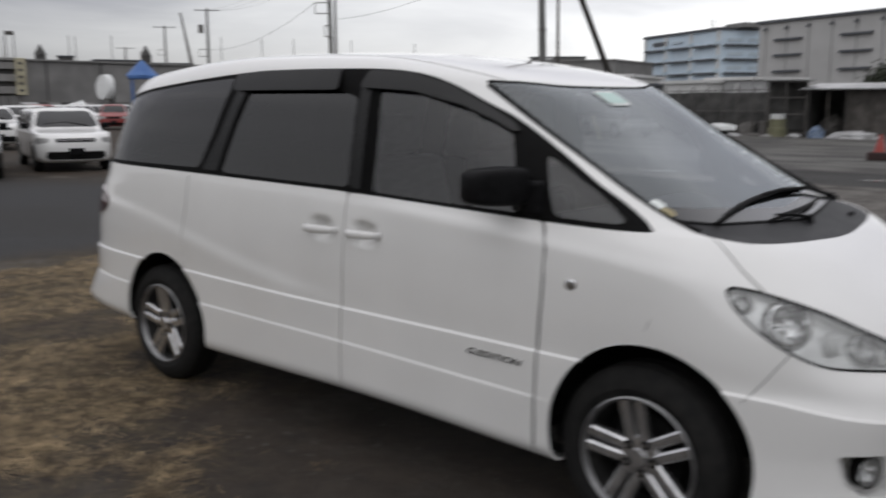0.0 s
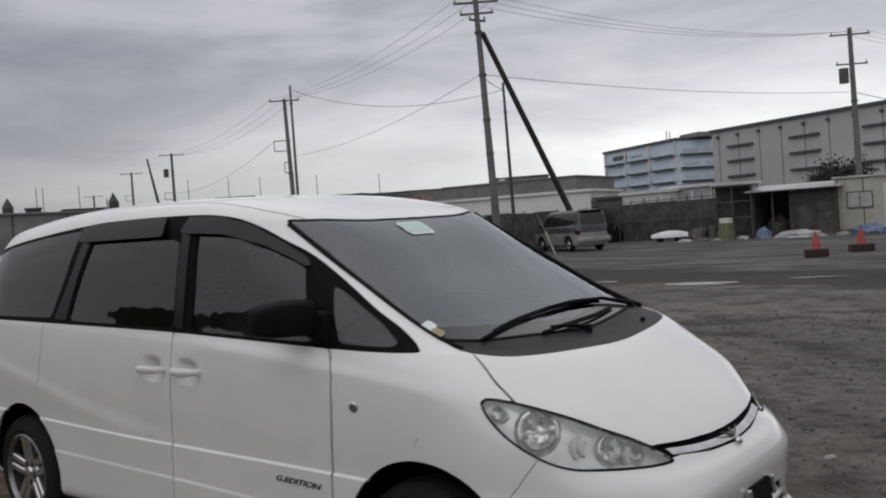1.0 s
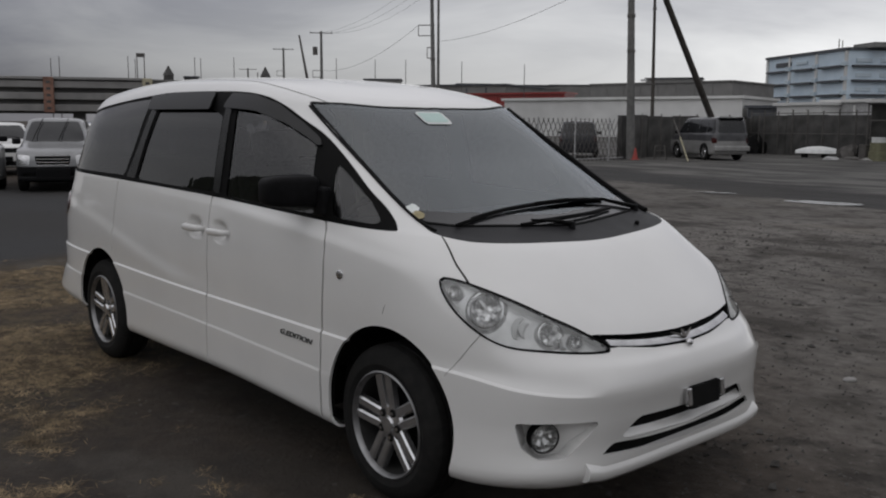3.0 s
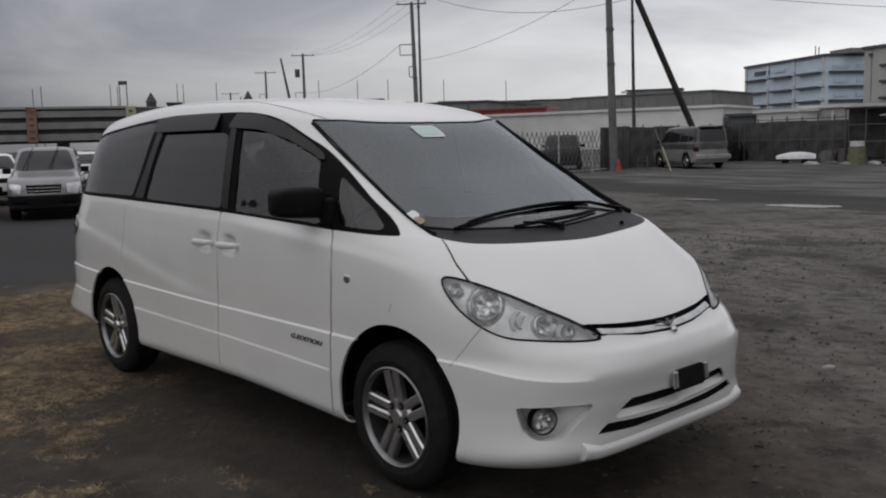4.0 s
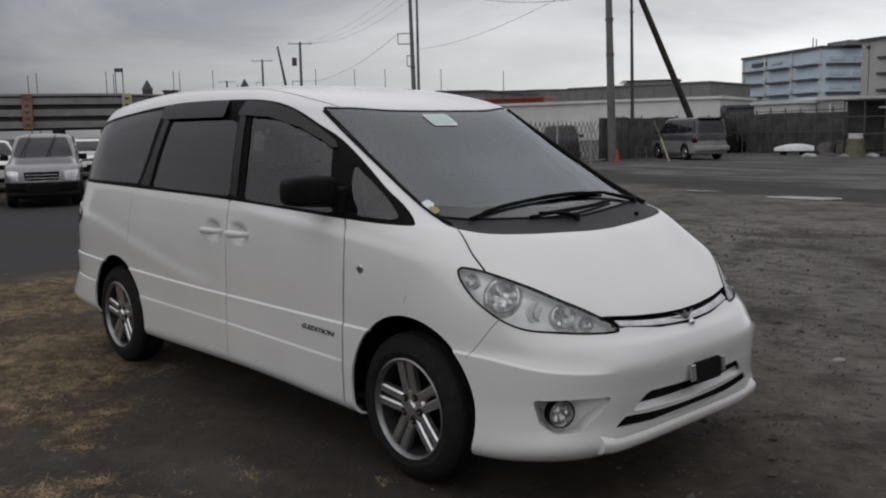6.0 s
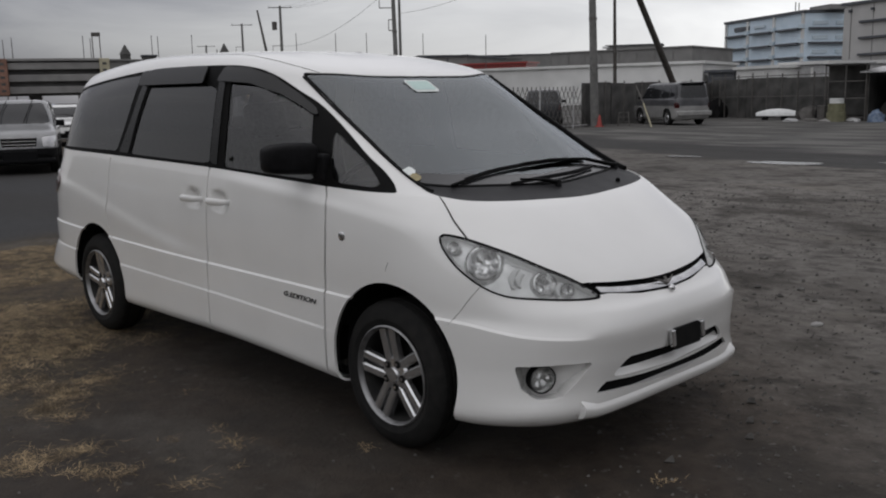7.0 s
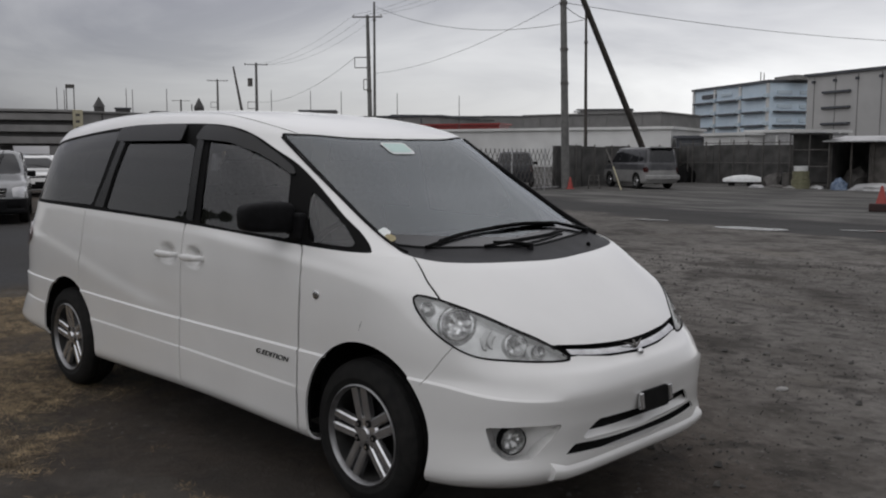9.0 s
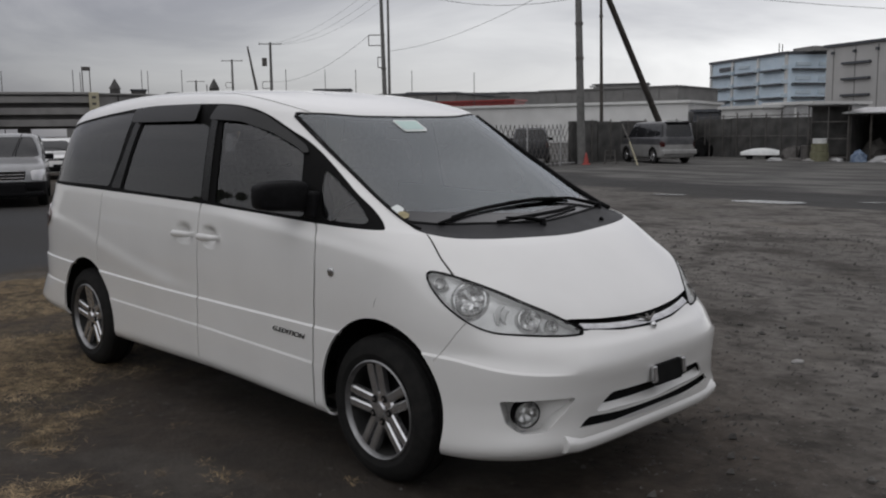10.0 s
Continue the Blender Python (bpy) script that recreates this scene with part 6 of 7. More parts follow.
FACE = 36
main_pole = utility_pole(-20.1, 29.5, 11.6, .19, "tall grey concrete utility pole with a bracing strut", [(11.4, 2.0, FACE), (10.9, 1.5, FACE), (10.6, .9, FACE + 40)], [("band", 10.0, 0, 0), ("band", 8.1, 0, 0), ("band", 6.1, 0, 0), ("band", 4.6, 0, 0)], POLE_GREY, (-.26, -.19))
strut = thing("bracing_strut", (-20.6, 38.2, 0), 0, "slanting pole that braces the utility pole", "pole")
part("shaft", rod((0, 0, -.2), (.22, -8.5, 10.1), .17, .12, 12), POLE_WOOD, strut, smooth=True)
thin_pole = utility_pole(-25.26, 38.22, 9.3, .11, "thin dark pole with a small lamp", [], [("lamp", 3.8, .55, 200), ("band", 3.6, 0, 0), ("band", 7.6, 0, 0)], POLE_WOOD, (-.1, -.08))
right_pole = utility_pole(-11.6, 55.75, 11.9, .22, "grey utility pole with a transformer", [(11.5, 2.4, FACE), (9.7, 1.9, FACE)], [("transformer", 9.0, -.62, FACE), ("band", 7.4, 0, 0)], POLE_GREY, (-.12, -.05))
pole_b = utility_pole(-46.6, 41.0, 11.6, .20, "grey utility pole with a crossarm and bracket", [(11.5, 2.2, 42)], [("bracket", 8.6, -1.2, 42), ("bracket", 7.0, -.55, 42), ("band", 6.1, 0, 0)], POLE_GREY, (-.16, -.18))
tall_thin = utility_pole(-47.84, 42.43, 12.9, .13, "slim grey pole beside the crossarm pole", [], [("band", 11.5, 0, 0)])
utility_pole(-83.6, 55.9, 11.8, .22, "distant utility pole with a transformer", [(11.6, 2.6, 55)], [("transformer", 9.6, -.7, 55), ("bracket", 7.4, -1.0, 55)])
utility_pole(-112.3, 68.5, 12.3, .22, "distant grey utility pole with crossarm", [(12.1, 3.0, 55)], [("bracket", 9.0, -1.0, 55)])
utility_pole(-147.5, 82.4, 11.4, .24, "far grey utility pole with crossarm", [(11.2, 3.2, 55)], [])
crane = thing("crane_mast", (-119.9, 77.0, 0), 0, "distant slanting crane boom", "crane")
part("mast", rod((0, 1.4, 4), (-.5, -.6, 15.2), .30, .14, 8), STEEL, crane)
part("cab", box((.2, .2, 2.6), (2.6, 1.6, 5.2), .2), LINER, crane)
mast = thing("signal_mast", (-113.2, 47.2, 0), -24, "twin-legged lattice mast beyond the road", "mast")
for s in (-.45, .45):
    part("leg", rod((0, s, 0), (0, s, 10.4), .08, .06, 8), STEEL, mast)
part("head", box((0, 0, 10.2), (.3, 1.1, .5), .05), STEEL, mast)
for u, h_ in ((18.3, 10.2), (18.75, 10.5), (22.5, 10.8), (22.9, 10.5), (26.3, 10.9), (26.65, 10.8), (28.6, 11.0), (31.6, 10.4), (34.8, 11.1), (37.2, 11.0), (39.1, 11.0), (42.6, 10.8), (46.5, 10.4)):
    x_, y_ = 4.35 - 140 * math.cos(radians(u)), -3.22 + 140 * math.sin(radians(u))
    ob = thing("lamp_post", (x_, y_, 0), 0, "distant thin lamp post on the skyline", "lamp post", "distant lamp posts")
    part("shaft", rod((0, 0, 0), (0, 0, h_), .075, .05, 6), SHADEGREY, ob)
for x_, y_, z_, w_ in ((-122.7, 55.4, 8.2, 1.4), (-116.2, 67.7, 8.3, 1.3)):
    ob = thing("pointed_roof", (x_, y_, 0), -24, "dark pointed roof beyond the road", "roof")
    part("tower", box((0, 0, z_ / 2), (w_, w_, z_)), SHADEGREY, ob)
    part("spire", rod((0, 0, z_), (0, 0, z_ + 1.4), w_ * .6, .06, 8), SHADEGREY, ob)
ob = thing("roof_box", (-121.3, 58.3, 0), -24, "low dark box on the skyline", "building")
part("body", box((0, 0, 4.0), (1.4, 2.0, 7.9), .1), SHADEGREY, ob)
part("lid", box((0, 0, 8.0), (1.6, 2.3, .25), .05), BAND, ob)


def wire(a, b_, sag, r=.008, name="power_line"):
    a, b_ = Vector(a), Vector(b_)
    pts = [a.lerp(b_, t) - Vector((0, 0, sag * 4 * t * (1 - t))) for t in np.linspace(0, 1, 15)]
    ob = part(name, tube(pts, r, 5), WIRE)
    return tagged(ob, "thin black overhead line between poles", "cable", "overhead lines")


MP = lambda z, u: Vector((-20.1 - .022 * z + u * math.cos(radians(FACE)), 29.5 - .016 * z + u * math.sin(radians(FACE)), z))
RP = lambda z, u: Vector((-11.7 + u * math.cos(radians(FACE)), 55.7 + u * math.sin(radians(FACE)), z))
BP = lambda z, u: Vector((-46.6 - .014 * z + u * math.cos(radians(42)), 41.0 - .015 * z + u * math.sin(radians(42)), z))
for u in (-.95, .0, .95):
    wire(MP(11.55, u), RP(11.7, u), .8)
    wire(MP(11.55, u), BP(11.7, u), .7)
    wire(RP(11.7, u), RP(11.7, u) + Vector((9, 32, 0)), .6)
    wire(BP(11.7, u), Vector((-83.6, 55.9, 11.6)) + Vector((u, u, 0)), 1.0)
wire(MP(8.15, .2), RP(8.0, 0), .35, .013)
wire(MP(8.15, -.2), Vector((-47.84, 42.43, 7.6)), .6, .011)
wire((-47.84, 42.43, 12.6), (-25.34, 38.15, 8.9), 1.1, .015)
wire((-25.34, 38.15, 8.9), MP(8.1, 0), .1, .018)
wire(BP(8.6, -1.0), (-83.6, 55.9, 7.4), 1.0, .013)
wire(RP(8.0, 0), RP(7.7, 0) + Vector((9, 32, 0)), .8, .02)


# ---------------------------------------------------------------- clutter along the wall
def traffic_cone(x, y, turn=0):
    root = thing("traffic_cone", (x, y, 0), turn, "faded red traffic cone on a dark rubber base", "traffic cone", "traffic cones")
    root.scale = (.8, .8, .8)
    part("base", box((0, 0, .14), (.78, .60, .28), .04), CONE_BASE, root)
    part("cone", lathe([(.0, 0.0), (.19, 0.0), (.18, .03), (.035, .60), (.0, .61)], 18), CONE_RED, root, smooth=True).matrix_basis = pose(0, 0, .27, 90, 0, 0)
    return root


traffic_cone(-4.25, 22.5, 20)
traffic_cone(-3.6, 24.5, 30)
lone = thing("traffic_cone", (-3.1, 26.6, 0), 10, "faded red traffic cone standing on the gravel", "traffic cone", "traffic cones")
part("cone", lathe([(.0, 0.0), (.20, 0.0), (.19, .03), (.14, .05), (.035, .68), (.0, .69)], 18), CONE_RED, lone, smooth=True).matrix_basis = pose(0, 0, 0, 90, 0, 0)
small = thing("small_cone", (-19.75, 29.35, 0), 0, "dull red safety cone by the pole", "traffic cone")
part("cone", lathe([(0.0, 0.0), (.20, 0.0), (.19, .03), (.13, .05), (.03, .52), (0.0, .53)], 16), CONE_RED, small, smooth=True).matrix_basis = pose(0, 0, 0, 90, 0, 0)
stool = thing("folding_stool", (-19.0, 30.1, 0), 30, "small grey steel folding frame beside the van", "frame")
for s in (-.25, .25):
    part("leg", rod((s, -.2, 0), (s * .8, 0, .62), .016), STEEL, stool)
    part("leg", rod((s, .2, 0), (s * .8, 0, .62), .016), STEEL, stool)
for z in (.2, .4, .61):
    part("rung", rod((-.22, 0, z), (.22, 0, z), .013), STEEL, stool)
stake = thing("yellow_stake", (-17.3, 29.7, 0), 0, "leaning yellow plastic stake", "stake")
part("shaft", rod((0, 0, 0), (-.5, .1, 1.0), .036), YELLOW, stake)
part("tip", rod((-.5, .1, 1.0), (-.95, .2, 1.75), .035), STEEL, stake)


def dinghy(x, y, turn):
    root = thing("white_hull", (x, y, 0), turn, "upturned white boat hull resting by the wall", "boat")
    bm = bmesh.new()
    rows = []
    for i in range(15):
        t = i / 14
        wv = .42 * math.sin(math.pi * min(1, .12 + t * .75)) ** .8 if t < 1 else .3
        hv = .34 * math.sin(math.pi * (.10 + .72 * t)) ** .7
        rows.append([bm.verts.new((-.90 + 1.80 * t, wv * math.cos(math.pi * k / 8), 0.20 + hv * math.sin(math.pi * k / 8))) for k in range(9)])
    for p, q in zip(rows, rows[1:]):
        for k in range(8):
            bm.faces.new((p[k], p[k + 1], q[k + 1], q[k]))
    bm.faces.new(rows[0])
    bm.faces.new(rows[-1][::-1])
    part("hull", bm, WHITE_PLASTIC, root, smooth=True)
    for s in (-.6, .5):
        part("trestle", box((s * .8, 0, .115), (.30, .6, .23), .02), LINER, root)
    return root


dinghy(-16.4, 39.0, 25)


def drum(x, y, r, h, z, material, label):
    root = thing("drum", (x, y, z), 0, label, "drum", "stacked drums")
    prof = [(0.0, 0.0), (r, 0.0), (r * 1.03, .02), (r, .04), (r, h * .33), (r * 1.03, h * .34), (r, h * .36), (r, h * .66), (r * 1.03, h * .67), (r, h * .69), (r, h - .03), (r * 1.03, h - .01), (r * .95, h), (0.0, h)]
    o = part("shell", lathe(prof, 20), material, root, smooth=True, angle=25)
    o.matrix_basis = pose(0, 0, 0, 90, 0, 0)
    return root


drum(-12.75, 37.3, .40, .42, 0, GREENISH, "yellow-green steel drum on the ground")
drum(-12.75, 37.3, .36, .36, .43, GREENISH, "yellow-green steel drum stacked on another")
drum(-12.75, 37.3, .30, .22, .80, WHITE_PLASTIC, "pale tub on top of the drums")
drum(-13.5, 37.75, .28, .7, 0, STEEL, "dull steel drum beside the rack")


def rack(x, y, turn, w_, d_, h_):
    root = thing("storage_rack", (x, y, 0), turn, "tall grey pipe rack with tarpaulin sides", "rack")
    for sx in (-w_ / 2, 0, w_ / 2):
        for sy in (-d_ / 2, d_ / 2):
            part("upright", rod((sx, sy, 0), (sx, sy, h_), .03, n=8), STEEL, root)
    for z in (.15, 1.0, 1.75, h_ - .05):
        for sy in (-d_ / 2, d_ / 2):
            part("beam", rod((-w_ / 2, sy, z), (w_ / 2, sy, z), .025, n=8), STEEL, root)
    part("back_sheet", box((0, d_ / 2 - .06, h_ / 2 + .1), (w_, .03, h_ - .3), .01), CONCRETE_DARK, root)
    part("roof_sheet", box((.1, 0, h_ + .03), (w_ + .5, d_ + .3, .04), .01), TIN, root)
    return root


rack(-12.75, 38.3, 18, 1.65, 1.5, 2.5)


def open_shed(x, y, turn, w_, d_, h_):
    root = thing("open_shed", (x, y, 0), turn, "dark open-fronted tin shed full of clutter", "shed")
    part("back_wall", box((w_ / 2, d_, h_ / 2), (w_, .08, h_)), CONCRETE_DARK, root)
    part("side_wall", box((.04, d_ / 2, h_ / 2), (.08, d_, h_)), CONCRETE_DARK, root)
    part("side_wall", box((w_ - .04, d_ / 2, h_ / 2), (.08, d_, h_)), CONCRETE_DARK, root)
    part("partition", box((w_ * .42, d_ * .6, h_ / 2), (.06, d_ * .8, h_)), CONCRETE_DARK, root)
    part("front_board", box((w_ * .72, .12, h_ / 2), (w_ * .54, .05, h_)), BROWNBOARD, root, "dull dark brown boards")
    roof = part("roof", box((w_ / 2, d_ / 2, h_ + .12), (w_ + .5, d_ + .7, .05), 0, pose(0, 0, 0, 4, 0, 0)), TIN, root, "pale weathered tin roof")
    for k in range(5):
        part("post", rod((w_ * k / 4, 0, 0), (w_ * k / 4, 0, h_), .04, n=8), POLE_WOOD, root)
    return root


open_shed(-11.75, 38.0, 8, 3.6, 3.4, 2.15)
office = thing("site_office", (-8.35, 38.95, 0), 8, "beige prefabricated site office with a window", "cabin")
part("body", box((2.2, 1.2, 1.28), (4.4, 2.4, 2.3), .03), BEIGE, office)
part("roof", box((2.2, 1.2, 2.47), (4.6, 2.6, .10), .02), TIN, office)
win = part("window_frame", box((1.0, -.02, 1.45), (1.05, .06, .75), .01), STEEL, office)
for s in (-.25, .25):
    part("pane", box((1.0 + s, -.06, 1.45), (.46, .02, .64)), TIN, win)
door = part("door", box((2.35, -.015, 1.12), (.8, .05, 1.95), .01), WALL_PALE, office)
part("door_knob", rod((2.05, -.03, 1.1), (2.05, -.09, 1.1), .03), STEEL, door)
for k in range(5):
    part("seam", box((.1 + k * 1.05, -.012, 1.28), (.04, .03, 2.25)), STEEL, office)
part("foot", box((2.2, 1.2, .07), (4.2, 2.2, .14)), CONCRETE, office)


def heap(x, y, s, material, label, seed, name="tarpaulin"):
    bm = bmesh.new()
    bmesh.ops.create_icosphere(bm, subdivisions=3, radius=1.0)
    for v in bm.verts:
        k = 1 + .35 * noise.noise(v.co * 2.2 + Vector((seed, 0, 0))) + .15 * noise.noise(v.co * 6 + Vector((seed, 3, 0)))
        v.co = Vector((v.co.x * s[0], v.co.y * s[1], max(0, v.co.z) * s[2])) * k
    ob = part(name, bm, material, smooth=True, angle=40)
    ob.matrix_basis = pose(x, y, 0)
    return tagged(ob, label, "tarpaulin" if name == "tarpaulin" else "scrap")


heap(-11.0, 37.2, (.38, .3, .45), BLUE_SHEET, "crumpled blue sheet over boxes before the shed", 2.0)
heap(-9.4, 37.2, (1.1, .4, .30), TIN, "pale crumpled sheeting on the ground", 5.0)
heap(-6.7, 37.8, (.9, .5, .40), BLUE_SHEET, "blue sheet heaped before the site office", 8.0)
heap(-11.1, 39.4, (.7, .5, .9), STEEL, "dark scrap heap in the shed", 11.0, "covered_scrap")
heap(-14.1, 39.6, (.6, .5, .75), LINER, "dark scrap heaped against the wall", 14.0, "covered_scrap")
heap(-21.21, 41.91, (.5, 1.0, .95), LINER, "dark scrap heaped against the wall", 17.0, "covered_scrap")
heap(-15.3, 40.3, (.7, .35, .6), STEEL, "rusty scrap heaped against the wall", 20.0, "covered_scrap")
for k in range(12):
    heap(-14.8 + .9 * k, 37.2 + .35 * math.sin(k * 2.1) + .1 * k, (.35 + .1 * math.sin(k), .2, .14), (TIN, STEEL, CONCRETE)[k % 3], "small pile of rubble before the shed", 30.0 + k, "rubble")


def tree(x, y, h, spread_, seed):
    root = thing("dark_tree", (x, y, 0), 0, "dense dark evergreen tree behind the shed", "tree")
    rnd = random.Random(seed)
    bm = bmesh.new()
    add_tube(bm, [(0, 0, 0), (.1, .05, h * .35), (0, .1, h * .7)], [.22, .16, .08], 8)
    for k in range(7):
        a = k * 2.4
        add_tube(bm, [(0, 0, h * (.3 + .05 * k)), (spread_ * .45 * math.cos(a), spread_ * .3 * math.sin(a), h * (.5 + .06 * k))], [.07, .03], 6)
    part("trunk", bm, BARK, root)
    V, F_ = [], []
    for c in range(34):
        cx_, cy_, cz_ = rnd.uniform(-1, 1) * spread_, rnd.uniform(-.7, .7) * spread_, h * rnd.uniform(.35, .95)
        cx_ *= 1.15 - .75 * abs(cz_ / h - .55)
        for _ in range(260):
            p = Vector((cx_, cy_, cz_)) + Vector([rnd.gauss(0, .38) for _ in range(3)])
            a, b2 = Vector([rnd.uniform(-1, 1) for _ in range(3)]).normalized() * .13, Vector([rnd.uniform(-1, 1) for _ in range(3)]).normalized() * .07
            k = len(V)
            V += [tuple(p - a), tuple(p + b2), tuple(p + a), tuple(p - b2)]
            F_.append((k, k + 1, k + 2, k + 3))
    attach("crown", mesh_of("crown", V, F_, LEAF), root)
    return root


tree(-13.0, 56.6, 3.6, 1.35, 5)


# ---------------------------------------------------------------- buildings
def hall(name, corner, turn, w_, d_, h_, material, label, band=None, seams=0, roof=True):
    """A plain industrial hall: walls, seams, roof edge."""
    root = thing(name, (*corner, 0), turn, label, "building")
    part("wall", box((w_ / 2, d_ / 2, h_ / 2), (w_, d_, h_)), material, root)
    if roof:
        part("roof", box((w_ / 2, d_ / 2, h_ + .15), (w_ + .6, d_ + .6, .3)), band or BAND, root)
    if seams:
        me = None
        for k in range(seams):
            if me is None:
                ob = part("seam", box((0, 0, 0), (.25, .12, h_ - .6)), BAND if band is None else band, root)
                me = ob.data
            else:
                ob = attach("seam", me, root)
            ob.matrix_basis = Matrix.Translation((w_ * (k + 1) / (seams + 1), -.05, h_ / 2))
    return root


def bearing(u, v, d, e=(4.35, -3.22)):
    """A point d metres off in a compass direction from the lot."""
    k = math.hypot(u, v)
    return e[0] + u / k * d, e[1] + v / k * d


def between(p, q):
    return math.degrees(math.atan2(q[1] - p[1], q[0] - p[0])), math.hypot(q[0] - p[0], q[1] - p[1])


# pale blue five-storey block
p0, p1 = bearing(-0.4866, 0.8736, 296), bearing(-0.4190, 0.9080, 262)
turn, length = between(p0, p1)
blue = thing("blue_block", (*p0, 0), turn, "pale blue multi-storey works building with dark bands", "building")
part("wall", box((length / 2, 15, 10.55), (length, 30, 21.1)), WALL_BLUE, blue)
part("roof_edge", box((length / 2, 14.9, 21.3), (length + .8, 31, .7)), BAND, blue)
for k, z in enumerate((9.4, 13.1, 16.9)):
    for j in range(3):
        part("ledge", box((length * (j + .5) / 3, -.7, z), (length / 3 - 3.0, 1.2, .55), .05), BAND, blue)
        part("downpipe", box((length * (j + 1) / 3 - .8, -.5, z + .6), (1.8, 1.0, 1.1), .1), WALL_BLUE2, blue)
for j in range(4):
    part("pilaster", box((length * j / 3 + (.6 if j == 0 else -.6), -.25, 10.5), (.9, .5, 20.7)), WALL_PALE, blue)
sign = part("sign_bars", box((length * .235, -.25, 18.9), (length * .20, .3, 1.2), .05), BAND, blue)
part("sign_bars", box((length * .47, -.25, 18.9), (length * .14, .25, .8), .05), WALL_BLUE2, blue)
for z in (9.4, 13.1, 16.9):
    part("ledge", box((length + .6, 13.5, z), (1.2, 25, .55), .05), BAND, blue)
    for j in range(4):
        part("window_strip", box((length + .12, 4.5 + 7 * j, z + 1.5), (.3, 4.6, 1.0), .05), WALL_BLUE2, blue)
part("end_pilaster", box((length + .15, 27.5, 10.5), (.5, .9, 20.7)), WALL_PALE, blue)
for x_, h_ in ((length * .66, 3.4), (length * .70, 3.0)):
    part("mast", rod((x_, 6, 21.3), (x_, 6, 21.6 + h_), .15, n=6), STEEL, blue)
part("plant_box", box((length * .70, 8, 22.0), (7, 6, .9), .1), WALL_GREY, blue)
part("plant_box", box((length * .97, 8, 22.2), (9, 6, 1.3), .1), WALL_GREY, blue)

# tan warehouse with slit windows
p0, p1 = bearing(-0.3864, 0.9223, 190), bearing(-0.1970, 0.9804, 160)
turn, length = between(p0, p1)
tan = thing("tan_warehouse", (*p0, 0), turn, "large grey-tan warehouse with rows of slit windows", "building")
H = 16.6
part("wall", box((length / 2, 16, H / 2), (length, 32, H)), WALL_TAN, tan)
part("roof_edge", box((length / 2, 16, H + .1), (length + .8, 33, .5)), BAND, tan)
slit = None
for z in (4.4, 7.3, 10.3, 13.2):
    for j in range(3):
        if slit is None:
            ob = part("slit_window", box((0, -.3, 0), (length * .145, .6, .42), .05), BAND, tan)
            slit = ob.data
        else:
            ob = attach("slit_window", slit, tan)
        ob.matrix_basis = Matrix.Translation((length * (.165 + .336 * j), 0, z))
for j in range(9):
    part("vent", box((length * (.04 + .115 * j), -.3, 15.3), (.5, .5, .5)), BAND, tan)
    part("seam", box((length * (.04 + .115 * j), -.02, H / 2), (.15, .1, H - .8)), WALL_GREY, tan)
# its low canopy and pale sheds before the blue block
p0, p1 = bearing(-0.4764, 0.8792, 102), bearing(-0.4395, 0.8983, 97)
turn, length = between(p0, p1)
hall("pale_shed", p0, turn, length, 8, 3.5, WALL_PALE, "low pale shed beyond the wall", WALL_PALE, 2)
p0, p1 = bearing(-0.4373, 0.8993, 100), bearing(-0.3970, 0.9178, 96)
turn, length = between(p0, p1)
hall("pale_shed", p0, turn, length, 8, 3.75, TIN, "low grey tin shed beyond the wall", WALL_PALE, 2)
p0, p1 = bearing(-0.5011, 0.8654, 104), bearing(-0.4784, 0.8781, 103)
turn, length = between(p0, p1)
hall("dark_container", p0, turn, length, 4, 3.3, BAND, "dark blue-grey container beyond the wall", BAND, 0)
p0, p1 = bearing(-0.7034, 0.7108, 116), bearing(-0.5060, 0.8625, 104)
turn, length = between(p0, p1)
hall("white_warehouse", p0, turn, length, 14, 4.35, WALL_PALE, "long low white warehouse beyond the fence", WALL_PALE, 0)
p0, p1 = bearing(-0.6346, 0.7729, 215), bearing(-0.5154, 0.8569, 200)
turn, length = between(p0, p1)
hall("grey_hall", p0, turn, length, 24, 10.4, WALL_GREY, "long grey hall on the skyline", WALL_GREY, 7)
p0, p1 = bearing(-0.5335, 0.8458, 300), bearing(-0.4913, 0.8710, 295)
turn, length = between(p0, p1)
hall("grey_hall", p0, turn, length, 5, 11.0, WALL_TAN, "small grey hall on the skyline", WALL_GREY, 2)
p0, p1 = bearing(-0.7470, 0.6648, 150), bearing(-0.6560, 0.7548, 140)
turn, length = between(p0, p1)
hall("red_container_stack", p0, turn, length, 4, 6.0, PAINT_RED, "long red container stack beyond the white warehouse", PAINT_RED, 8)
p0, p1 = bearing(-0.7840, 0.6207, 175), bearing(-0.7030, 0.7112, 165)
turn, length = between(p0, p1)
hall("grey_hall", p0, turn, length, 20, 8.3, WALL_GREY, "low grey hall on the skyline", BAND, 5)
p0, p1 = bearing(-0.8660, 0.5000, 230), bearing(-0.6600, 0.7513, 240)
turn, length = between(p0, p1)
hall("skyline_hall", p0, turn, length, 20, 10.4, WALL_GREY, "hazy low halls along the skyline", WALL_GREY, 12)
for k in range(12):
    u = radians(158 - 2.9 * k)
    q = bearing(math.cos(u), math.sin(u), 260 + 22 * math.sin(k * 2.2))
    hall("skyline_block", q, math.degrees(u) - 90 + 6 * math.sin(k), 8 + 6 * abs(math.sin(k * 1.3)), 8, 12.0 + 2.4 * math.sin(k * 3.1), (WALL_GREY, WALL_TAN, WALL_GREY)[k % 3], "small distant block on the skyline", BAND, 0)

